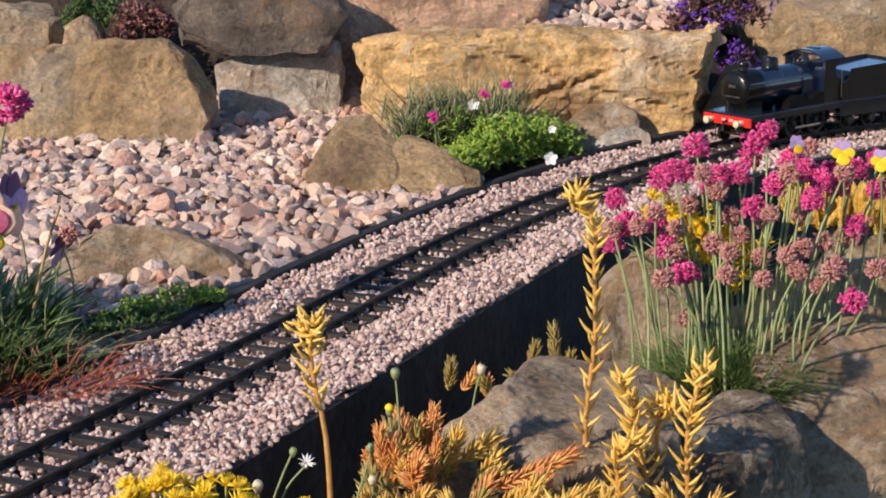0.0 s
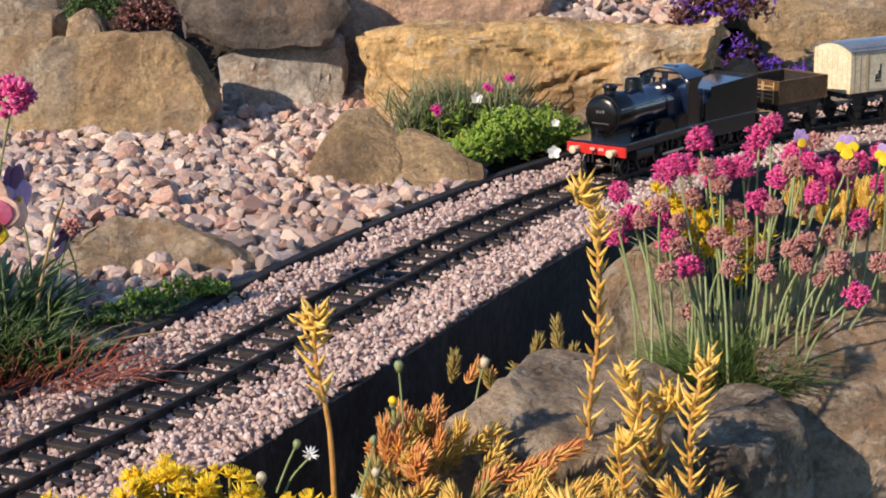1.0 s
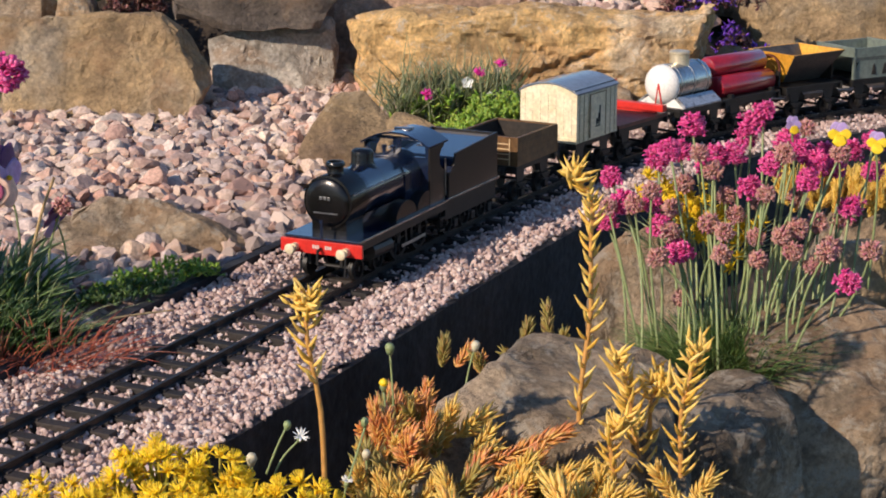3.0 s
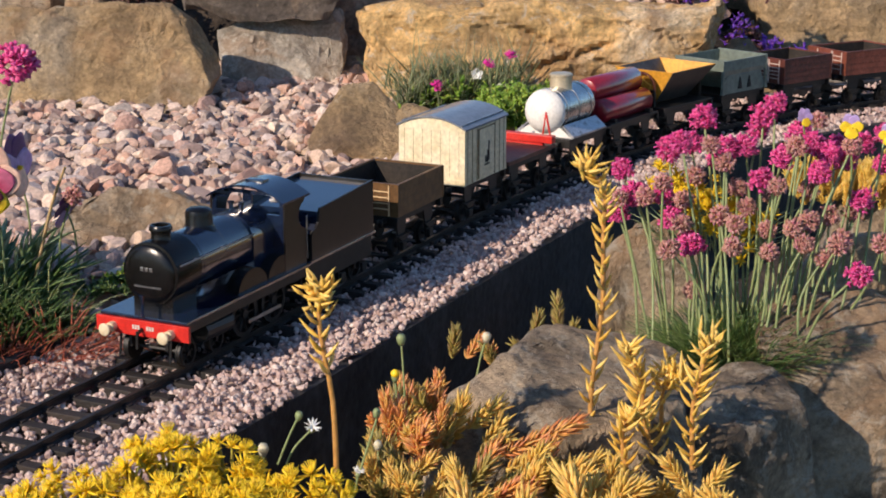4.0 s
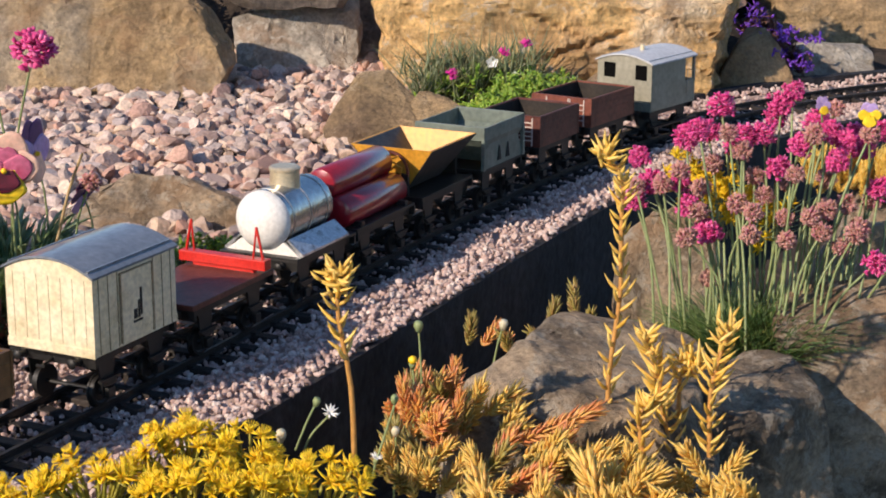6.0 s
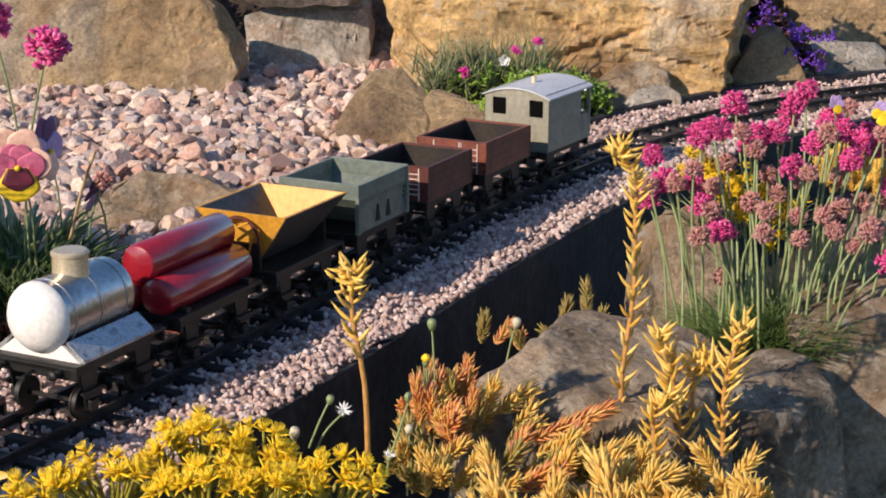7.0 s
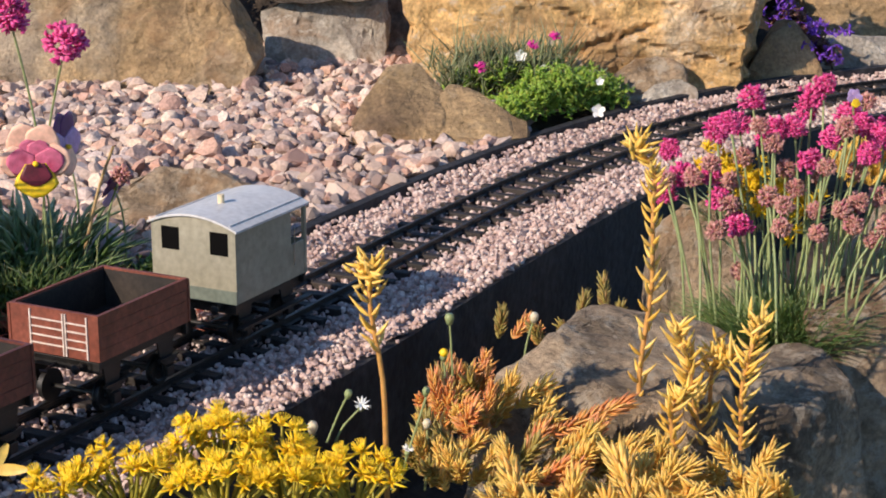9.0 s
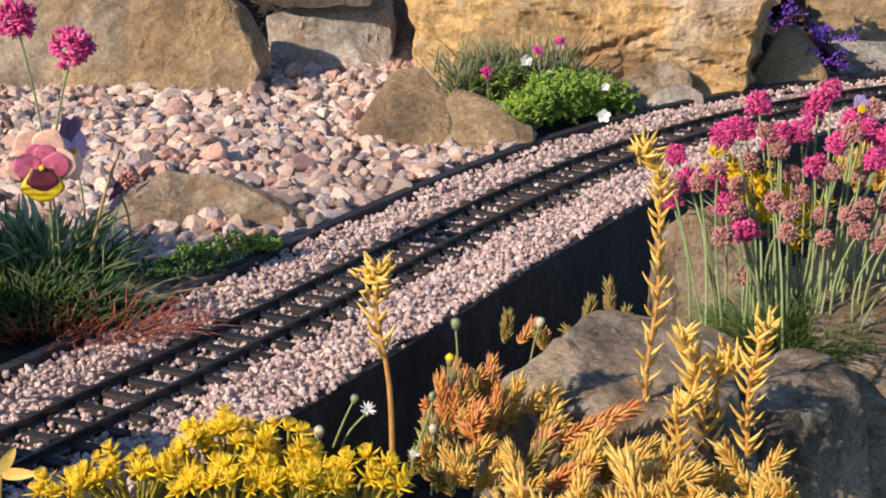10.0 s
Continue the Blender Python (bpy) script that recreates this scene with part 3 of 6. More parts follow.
class Tuft:
    """Collects leaves, petals and stems into one mesh."""

    def __init__(self):
        self.v, self.f, self.n = [], [], 0

    def spike(self, base, way, length, radius, bend=(0, 0, 0), sides=4, steps=3, flat=1.0, tip=0.12, belly=0.45, side_axis=None):
        """A curved tapering blade: thickest at belly of its length."""
        base, way, bend = np.asarray(base, float), np.asarray(way, float), np.asarray(bend, float)
        way = way / (np.linalg.norm(way) + 1e-9)
        ref = np.array([0, 0, 1.0]) if abs(way[2]) < 0.9 else np.array([1.0, 0, 0])
        if side_axis is not None:
            ref = np.asarray(side_axis, float)
        a = np.cross(way, ref)
        a /= np.linalg.norm(a) + 1e-9
        b = np.cross(way, a)
        ang = np.arange(sides) * 2 * math.pi / sides
        ring = np.cos(ang)[:, None] * a + flat * np.sin(ang)[:, None] * b
        for k in range(steps + 1):
            t = k / steps
            r = radius * (0.55 + 0.45 * t / belly if t < belly else 1 - (1 - tip) * ((t - belly) / (1 - belly)) ** 1.6)
            self.v.append(base + way * length * t + bend * length * t * t + ring * r)
        for k in range(steps):
            o = self.n + k * sides
            for i in range(sides):
                j = (i + 1) % sides
                self.f.append((o + i, o + j, o + sides + j, o + sides + i))
        self.f.append(tuple(self.n + i for i in range(sides))[::-1])
        self.f.append(tuple(self.n + steps * sides + i for i in range(sides)))
        self.n += (steps + 1) * sides

    def tube(self, path, r0, r1, sides=6):
        path = np.asarray(path, float)
        n = len(path)
        for k in range(n):
            d = path[min(k + 1, n - 1)] - path[max(k - 1, 0)]
            d /= np.linalg.norm(d) + 1e-9
            ref = np.array([0, 1.0, 0]) if abs(d[1]) < 0.9 else np.array([1.0, 0, 0])
            a = np.cross(d, ref)
            a /= np.linalg.norm(a)
            b = np.cross(d, a)
            ang = np.arange(sides) * 2 * math.pi / sides
            r = r0 + (r1 - r0) * k / (n - 1)
            self.v.append(path[k] + r * (np.cos(ang)[:, None] * a + np.sin(ang)[:, None] * b))
        for k in range(n - 1):
            o = self.n + k * sides
            for i in range(sides):
                j = (i + 1) % sides
                self.f.append((o + i, o + j, o + sides + j, o + sides + i))
        self.n += n * sides

    def petal(self, base, way, normal, length, width, cup=0.2, thick=0.0003, nu=5, nv=4, notch=0.0):
        """A rounded petal, cupped along its length, with thickness."""
        base, way, normal = (np.asarray(q, float) for q in (base, way, normal))
        way = way / np.linalg.norm(way)
        side = np.cross(way, normal)
        side /= np.linalg.norm(side) + 1e-9
        normal = np.cross(side, way)
        grid = []
        for off in (0, -thick):
            for i in range(nu + 1):
                t = i / nu
                w = width * 0.5 * (math.sin(math.pi * min(1, 0.12 + 0.80 * t ** 0.8)) ** 0.7)
                for j in range(nv + 1):
                    u = 2 * j / nv - 1
                    p = base + way * length * (t - notch * t * (1 - abs(u)) * 0.2) + side * w * u + normal * (cup * length * (t * t * 0.6 + 0.35 * u * u * t) + off)
                    grid.append(p)
        self.v.append(np.array(grid))
        m = (nu + 1) * (nv + 1)
        for layer in (0, 1):
            for i in range(nu):
                for j in range(nv):
                    o = self.n + layer * m + i * (nv + 1) + j
                    q = (o, o + 1, o + nv + 2, o + nv + 1)
                    self.f.append(q if layer == 0 else q[::-1])
        self.n += 2 * m

    def make(self, name, material, parent, label="", flat=False):
        return mesh_object(name, np.concatenate(self.v), self.f, material, parent, label, flat)

    def mesh(self, name, material):
        me = bpy.data.meshes.new(name)
        me.from_pydata([tuple(q) for q in np.concatenate(self.v)], [], self.f)
        me.materials.append(material)
        me.polygons.foreach_set("use_smooth", [True] * len(me.polygons))
        return me


def placed(name, me, parent, p, way=(0, 0, 1), scale=1.0, spin=0.0):
    ob = new(name, me)
    ob.parent = parent
    ob.matrix_basis = Matrix.Translation(Vector(p) - parent.location) @ Vector(way).to_track_quat("Z", "Y").to_matrix().to_4x4() @ Matrix.Rotation(spin, 4, "Z") @ Matrix.Scale(scale, 4)
    return ob


def curve_path(points, n):
    """A smooth path through a few points."""
    P = np.asarray(points, float)
    t = np.linspace(0, len(P) - 1, n)
    out = []
    for q in t:
        i = min(int(q), len(P) - 2)
        u = q - i
        p0, p1, p2, p3 = P[max(i - 1, 0)], P[i], P[i + 1], P[min(i + 2, len(P) - 1)]
        out.append(0.5 * (2 * p1 + (p2 - p0) * u + (2 * p0 - 5 * p1 + 4 * p2 - p3) * u * u + (3 * p1 - p0 - 3 * p2 + p3) * u ** 3))
    return np.array(out)


def rand_way(up=0.0):
    w = prng.normal(size=3)
    w /= np.linalg.norm(w)
    w[2] += up
    return w / np.linalg.norm(w)


def golden_stonecrop(points, leaf, head, label, leaf_from=0.0, gap=0.0019, r=0.0013, head_size=0.010):
    """An upright stonecrop stem with curved needle leaves all round and a drooping flower head."""
    e = thing("golden_stonecrop", label, "plant", group="golden stonecrop stems")
    e.location = points[0]
    path = curve_path(points, 30)
    path[:, :2] += np.cumsum(prng.normal(0, 0.0001, (30, 2)), 0)
    o = np.array(points[0])
    s = Tuft()
    s.tube(path - o, r, r * 0.7)
    s.make("stem", GOLDSTEM, e)
    seg = np.linalg.norm(np.diff(path, axis=0), axis=1).sum()
    n = int(seg / gap)
    L = Tuft()
    for k in range(n):
        t = (k + prng.uniform(0, 1)) / n
        if t < leaf_from:
            continue
        i = min(int(t * 29), 28)
        p = path[i] + (path[i + 1] - path[i]) * (t * 29 - i)
        a = k * 2.4 + prng.normal() * 0.3
        up = (path[i + 1] - path[i]) / np.linalg.norm(path[i + 1] - path[i])
        way = np.array([math.cos(a), math.sin(a), 0]) * 0.9 + up * 0.35
        ln = leaf * prng.uniform(0.65, 1.15) * (1.0 if t < 0.9 else 0.75)
        L.spike(p - o, way, ln, 0.00115, bend=up * 0.55 + rand_way() * 0.1, steps=4, sides=5)
    L.make("leaves", GOLD, e)
    H = Tuft()
    top = path[-1] - o
    for k in range(head):
        w = rand_way(0.1)
        c = top + np.array([prng.normal() * head_size * 0.24, prng.normal() * head_size * 0.24, prng.normal() * head_size * 0.20 - 0.001])
        H.spike(c, w, prng.uniform(0.005, 0.0095), 0.0011, bend=(prng.normal() * 0.2, prng.normal() * 0.2, 0.35), steps=3, sides=5)
    if head:
        H.make("flower_head", GOLD, e, "drooping cluster of golden buds")
    return e


golden_stonecrop([(-0.0235, 0.72, -0.03), (-0.0243, 0.72, 0.032), (-0.0257, 0.72, 0.0565), (-0.0291, 0.72, 0.0793), (-0.0298, 0.72, 0.0979)], 0.0090, 40, "golden stonecrop stem with a star-shaped drooping top", leaf_from=0.55, gap=0.0030, head_size=0.010)
golden_stonecrop([(0.0946, 0.8, -0.0124), (0.0958, 0.8, 0.0278), (0.1002, 0.8, 0.0698), (0.0999, 0.8, 0.1028), (0.0999, 0.8, 0.1217), (0.0912, 0.8, 0.1346)], 0.0082, 26, "tall golden stonecrop stem with a hooked tip", leaf_from=0.0, gap=0.0019, head_size=0.007)
golden_stonecrop([(0.1259, 0.79, -0.0116), (0.1192, 0.79, 0.0142), (0.1165, 0.79, 0.0311), (0.1107, 0.79, 0.0474)], 0.0110, 16, "golden stonecrop stem leaning over the rock", gap=0.0011)
golden_stonecrop([(0.1417, 0.78, -0.0077), (0.1407, 0.78, 0.0205), (0.1434, 0.78, 0.04), (0.1473, 0.78, 0.0551)], 0.0100, 14, "golden stonecrop stem beside the grey rock", gap=0.0013)
golden_stonecrop([(0.1096, 0.77, -0.0062), (0.1065, 0.77, 0.0134), (0.1114, 0.77, 0.0244)], 0.0105, 12, "short golden stonecrop stem before the rock", gap=0.0010)
golden_stonecrop([(0.1302, 0.8, -0.0127), (0.129, 0.8, 0.0218), (0.1354, 0.8, 0.0326)], 0.0070, 60, "golden stonecrop with a flat yellow bud cluster", gap=0.0026, head_size=0.016)


def shoot(material, length, leaf, seed, dens=1.0):
    """A bottle-brush stonecrop shoot, growing along z."""
    r_ = np.random.default_rng(seed)
    t = Tuft()
    t.tube([(0, 0, 0), (0.0005, 0, length * 0.5), (0, 0, length)], 0.0012, 0.0008)
    n = int(length / 0.00033 * dens)
    for k in range(n):
        u = (k / n) ** 0.8
        a = k * 2.399 + r_.normal() * 0.2
        w = np.array([math.cos(a), math.sin(a), 0.25 + 1.2 * u ** 3])
        t.spike((0, 0, length * u), w, leaf * r_.uniform(0.75, 1.1) * (0.8 + 0.2 * u), 0.00095, bend=(0, 0, 0.6), steps=3, sides=4)
    return t.mesh("shoot", material)


stone_mat = thing("stonecrop_mat", "spreading orange and amber stonecrop shoots before the black wall", "plant", kind="")
stone_mat.location = (0.0206, 0.78, -0.001)
orange_shoots = [shoot(ORANGELEAF, 0.014, 0.0060, 1), shoot(AMBERLEAF, 0.015, 0.0062, 2), shoot(OLIVELEAF, 0.016, 0.006, 3), shoot(AMBERLEAF, 0.020, 0.0068, 4)]


def shoots(low, high, count, meshes, lean, scale=(0.8, 1.25), parent=stone_mat):
    """Shoots spread over a slope from its near low corner to its far high corner."""
    low, high = np.array(low), np.array(high)
    for _ in range(count):
        u, v = prng.random(), prng.random()
        p = low + (high - low) * np.array([u, v, v])
        w = (lean[0] + prng.normal() * 0.45, lean[1] + prng.normal() * 0.35, 0.75)
        placed("shoot", meshes[prng.integers(len(meshes))], parent, p, w, prng.uniform(*scale), prng.uniform(0, 6))


o_, a_, g_, a2_ = orange_shoots
shoots((-0.0120, 0.74, -0.0089), (0.0220, 0.84, -0.0073), 18, [o_, a_, g_, g_], (0.1, -0.2))
shoots((-0.0020, 0.8, -0.0028), (0.034, 0.90, -0.0122), 15, [o_, g_, a_, g_], (0.1, -0.2))
shoots((0.020, 0.72, -0.0030), (0.0708, 0.76, -0.0010), 12, [o_, g_, a_, a2_], (0.6, -0.2))
shoots((0.0714, 0.7, -0.0030), (0.1448, 0.75, -0.0060), 13, [a2_, a_], (0.1, -0.25), (0.8, 1.1))
shoots((0.0207, 0.66, 0.0012), (0.1522, 0.69, 0.0028), 34, [a2_, a_], (-0.6, -0.3), (0.9, 1.4))
shoots((-0.0080, 0.72, -0.0057), (0.0120, 0.76, 0.0000), 8, [g_, a_, g_], (0.0, -0.2), (0.7, 1.0))
shoots((0.0849, 1.02, -0.0418), (0.1115, 1.05, -0.0183), 9, [g_], (0.1, -0.2), (0.8, 1.0))
shoots((0.0341, 0.94, -0.0107), (0.0644, 0.97, -0.0143), 4, [g_, o_], (0.1, -0.1), (0.8, 1.1))
shoots((0.000, 0.755, -0.002), (0.052, 0.80, 0.010), 16, [o_, a_, o_, g_], (0.3, -0.2), (0.8, 1.15))
shoots((0.046, 0.72, -0.004), (0.085, 0.765, 0.004), 9, [o_, a_, a2_], (0.6, -0.2), (0.8, 1.1))
creeping = [shoot(ORANGELEAF, 0.046, 0.0085, 21, 0.9), shoot(AMBERLEAF, 0.050, 0.0090, 22, 0.9), shoot(OLIVELEAF, 0.040, 0.0080, 23, 0.9)]
for k, p, w, sc in ((0, (0.050, 0.765, 0.006), (1, 0.1, 0.40), 0.80), (1, (0.046, 0.745, -0.002), (1, 0.05, 0.22), 0.80), (2, (0.050, 0.755, -0.002), (1, 0.1, 0.18), 0.8),
                    (0, (0.018, 0.775, 0.000), (0.25, 0.1, 1.0), 0.55), (1, (0.076, 0.735, -0.008), (1, -0.1, 0.12), 0.8), (0, (0.000, 0.785, 0.000), (-0.1, 0.0, 1.0), 0.6)):
    placed("creeping_shoot", creeping[k], stone_mat, p, w, sc, k * 2.0)


# yellow star-flowered stonecrop in the foreground
def star_flower(seed):
    r_ = np.random.default_rng(seed)
    t = Tuft()
    k = 6
    for i in range(k):
        a = 6.283 * i / k + r_.normal() * 0.1
        t.spike((0, 0, 0), (math.cos(a), math.sin(a), 0.25), r_.uniform(0.0042, 0.0055), 0.0007, bend=(0, 0, 0.15), sides=4, steps=3, flat=0.5)
    for i in range(16):
        a = 6.283 * i / 16
        t.spike((0, 0, 0.0004), (0.75 * math.cos(a), 0.55 * math.sin(a), 1), 0.0042, 0.00022, steps=1, sides=3, tip=0.9)
    for i in range(5):
        a = 6.283 * i / 5
        t.spike((0, 0, 0.0004), (0.3 * math.cos(a), 0.3 * math.sin(a), 1), 0.0028, 0.0006, steps=2, sides=4)
    return t.mesh("flower", STARYELLOW)


stars = [star_flower(k) for k in range(4)]
yellow = thing("yellow_stonecrop", "bright yellow star-flowered stonecrop clusters beside the track wall", "plant")
yellow.location = (-0.0814, 0.7, 0.0025)


def star_cluster(x, z, y, w, h, count, foot):
    s = Tuft()
    o = np.array(yellow.location)
    for _ in range(int(count * 1.4)):
        u = prng.uniform(-1, 1)
        v = prng.uniform(-0.5, 0.5)
        p = (x + w * u, y + 0.02 * v - 0.006 * prng.random(), z + h * (1 - u * u) * 0.7 + prng.normal() * h * 0.35)
        way = (u * 0.6 + prng.normal() * 0.25, -0.35 + prng.normal() * 0.3, 0.9)
        placed("flower", stars[prng.integers(4)], yellow, p, way, prng.uniform(1.0, 1.5), prng.uniform(0, 6))
        q = np.array(p)
        s.tube(curve_path([q - o, (q * 0.5 + np.array([x, y, z - 0.012]) * 0.5 + np.array([0, 0, -0.006])) - o, np.array(foot) - o], 6), 0.0006, 0.0013, 5)
        for _k in range(1):
            c = q + np.array([prng.normal() * 0.003, prng.normal() * 0.003, -0.004 - 0.006 * prng.random()])
            s.spike(c - o, rand_way(0.2), 0.005, 0.0011, steps=2, sides=4, flat=0.6)
    s.make("stalk", YELLOWGREEN, yellow)


star_cluster(-0.0960, 0.0230, 0.720, 0.0191, 0.0071, 22, (-0.0986, 0.7300, -0.0104))
star_cluster(-0.0693, 0.0175, 0.720, 0.0143, 0.0079, 16, (-0.0712, 0.7300, -0.0161))
star_cluster(-0.1311, 0.0160, 0.700, 0.0232, 0.0056, 26, (-0.1346, 0.7100, -0.0172))
star_cluster(-0.0916, 0.0172, 0.690, 0.0205, 0.0048, 20, (-0.0941, 0.7000, -0.0156))
star_cluster(-0.0633, 0.0169, 0.690, 0.0160, 0.0041, 14, (-0.0651, 0.7000, -0.0159))
star_cluster(-0.0378, 0.0150, 0.700, 0.0185, 0.0056, 18, (-0.0390, 0.7100, -0.0182))
star_cluster(-0.1651, 0.0129, 0.690, 0.0091, 0.0034, 6, (-0.1694, 0.7000, -0.0201))


# small daisies and buds on thin stems
def daisy(points, kind, label, way=(0.2, -0.5, 0.8), size=1.0):
    e = thing("daisy", label, "flower", group="small daisies")
    o = np.array(points[0])
    e.location = points[0]
    t = Tuft()
    path = curve_path(points, 10) - o
    t.tube(path, 0.0006, 0.0005, 5)
    t.make("stem", STEMGREEN, e)
    top = path[-1]
    w = np.array(way) / np.linalg.norm(way)
    c = Tuft()
    c.spike(top - w * 0.002, w, 0.0042 * size, 0.0019 * size, sides=8, steps=3, tip=0.7, belly=0.6)
    c.make("calyx", STEMGREEN if kind != "bud" else PALEBUD, e)
    if kind == "open":
        p = Tuft()
        side = np.cross(w, (0, 0, 1))
        side /= np.linalg.norm(side)
        oth = np.cross(w, side)
        for i in range(11):
            a = 6.283 * i / 11 + prng.normal() * 0.1
            d = side * math.cos(a) + oth * math.sin(a)
            p.spike(top + w * 0.002, d + w * 0.35, 0.0046 * size, 0.0008, sides=4, steps=3, flat=0.35)
        p.make("petals", WHITEPETAL, e, "narrow white petals")
    if kind == "button":
        p = Tuft()
        p.spike(top + w * 0.001, w, 0.004, 0.0023, sides=10, steps=4, tip=0.35, belly=0.5)
        p.make("button", STARYELLOW, e, "yellow button centre")
    return e


daisy([(-0.0481, 0.76, 0.0048), (-0.0441, 0.76, 0.013), (-0.0363, 0.76, 0.0216)], "open", "small white daisy on a thin stem")
daisy([(-0.052, 0.76, 0.0048), (-0.0466, 0.76, 0.0184), (-0.0421, 0.76, 0.0279)], "closed", "closed daisy head on a thin stem", (0.2, -0.1, 1))
daisy([(0.0021, 0.8, -0.0001), (0.0027, 0.8, 0.0171), (0.0017, 0.8, 0.0318)], "button", "faded daisy with a yellow button", (0, -0.3, 1))
daisy([(0.0065, 0.83, 0.012), (0.0056, 0.83, 0.0296), (0.0048, 0.83, 0.0407)], "closed", "slim closed daisy head", (0, -0.1, 1), 1.3)
daisy([(0.0438, 0.88, 0.0002), (0.0466, 0.88, 0.0157), (0.0494, 0.88, 0.0255)], "bud", "pale daisy bud beside the rock", (0.1, -0.2, 1), 1.3)
daisy([(-0.0157, 0.74, 0.0045), (-0.0067, 0.74, 0.0337), (-0.0067, 0.74, 0.0363)], "closed", "daisy bud among the stonecrop", (0.2, -0.2, 1))
daisy([(-0.0224, 0.74, -0.0101), (-0.0172, 0.74, -0.002), (-0.0151, 0.74, 0.0075)], "open", "half-closed white daisy low among the leaves", (0.2, -0.3, 1), 0.7)
daisy([(-0.0585, 0.75, -0.0085), (-0.0576, 0.75, 0.008), (-0.0579, 0.75, 0.0148)], "bud", "round pale daisy bud", (0.1, -0.3, 1), 1.4)
daisy([(-0.0073, 0.75, -0.0146), (-0.0058, 0.75, 0.002), (-0.0064, 0.75, 0.017)], "bud", "pale bud on a leafy stem", (0.1, -0.3, 1), 1.1)


# thrift: round pink heads on thin stems over a grassy cushion
def thrift_head(seed, material, fresh):
    r_ = np.random.default_rng(seed)
    t = Tuft()
    n = 50 if fresh else 85
    for k in range(n):
        z = 1 - 1.65 * (k + 0.5) / n
        a = k * 2.39996
        q = math.sqrt(max(0, 1 - z * z))
        d = np.array([q * math.cos(a), q * math.sin(a), z])
        d = d + r_.normal(size=3) * (0.16 if fresh else 0.12)
        base = d * (0.0055 * r_.uniform(0.75, 1.12))
        if fresh:
            for i in range(5):
                b = 6.283 * i / 5 + r_.random()
                u = np.cross(d, (0.3, 0.5, 0.8))
                u /= np.linalg.norm(u)
                w = np.cross(d, u)
                out = u * math.cos(b) + w * math.sin(b)
                t.spike(base + d * r_.uniform(0, 0.0016), d * 0.7 + out * 0.75, r_.uniform(0.0028, 0.0038), 0.0015, sides=5, steps=2, flat=0.22, tip=0.7, belly=0.75)
        else:
            for i in range(3):
                t.spike(base * 0.8, d + r_.normal(size=3) * 0.35, r_.uniform(0.0024, 0.0038), 0.0011, sides=4, steps=2, flat=0.4, tip=0.5, belly=0.7)
    t.spike((0, 0, -0.007), (0, 0, 1), 0.008, 0.003, sides=8, steps=3)
    return t.mesh("flower_head", material)


fresh_heads = [thrift_head(k, PINK, True) for k in range(4)]
faded_heads = [thrift_head(k + 9, FADED, False) for k in range(4)]


def thrift(base, spread, heads, label, name="thrift_clump"):
    """heads: places, mesh list, scale."""
    e = thing(name, label, "flower")
    e.location = base
    o = np.array(base)
    for p, meshes, sc in heads:
        p = np.array(p) + np.array([0, prng.uniform(-0.03, 0.03), 0])
        root = o + np.array([(p[0] - o[0]) * spread + prng.normal() * 0.006, prng.normal() * 0.012 + (p[1] - o[1]) * 0.3, 0])
        mid = root * 0.45 + p * 0.55 + np.array([(root[0] - p[0]) * 0.12 + prng.normal() * 0.003, 0, 0.004])
        path = curve_path([root, mid, p], 10)
        t = Tuft()
        t.tube(path - o, 0.00085, 0.0007, 5)
        t.make("stalk", STEMGREEN, e)
        d = path[-1] - path[-2]
        d = d / np.linalg.norm(d) + np.array([0, -0.25, 0.25])
        placed("flower_head", meshes[prng.integers(len(meshes))], e, p, d, sc * prng.uniform(0.92, 1.1), prng.uniform(0, 6))
    return e


FRESH = [(0.1645, 1.0, 0.1085), (0.163, 0.99, 0.0973), (0.1833, 1.01, 0.1155), (0.1348, 1.0, 0.0869), (0.1329, 0.98, 0.0616), (0.1948, 0.99, 0.0995), (0.2068, 1.01, 0.1004),
         (0.2251, 1.0, 0.1229), (0.2191, 1.03, 0.1154), (0.2178, 1.01, 0.1064), (0.2218, 0.99, 0.0995), (0.2515, 0.99, 0.0994), (0.2424, 0.98, 0.092), (0.2773, 1.0, 0.0999), (0.267, 0.99, 0.0911),
         (0.1606, 0.99, 0.064), (0.1702, 0.97, 0.0524), (0.2567, 0.95, 0.0442), (0.192, 1.0, 0.0934), (0.2908, 1.02, 0.0872), (0.2694, 1.03, 0.092), (0.1414, 1.0, 0.0745), (0.1802, 1.02, 0.095), (0.2399, 1.02, 0.1071), (0.2428, 1.0, 0.1043), (0.2889, 1.03, 0.1064), (0.1578, 1.0, 0.0744), (0.2094, 1.0, 0.0877), (0.2711, 0.98, 0.0727)]
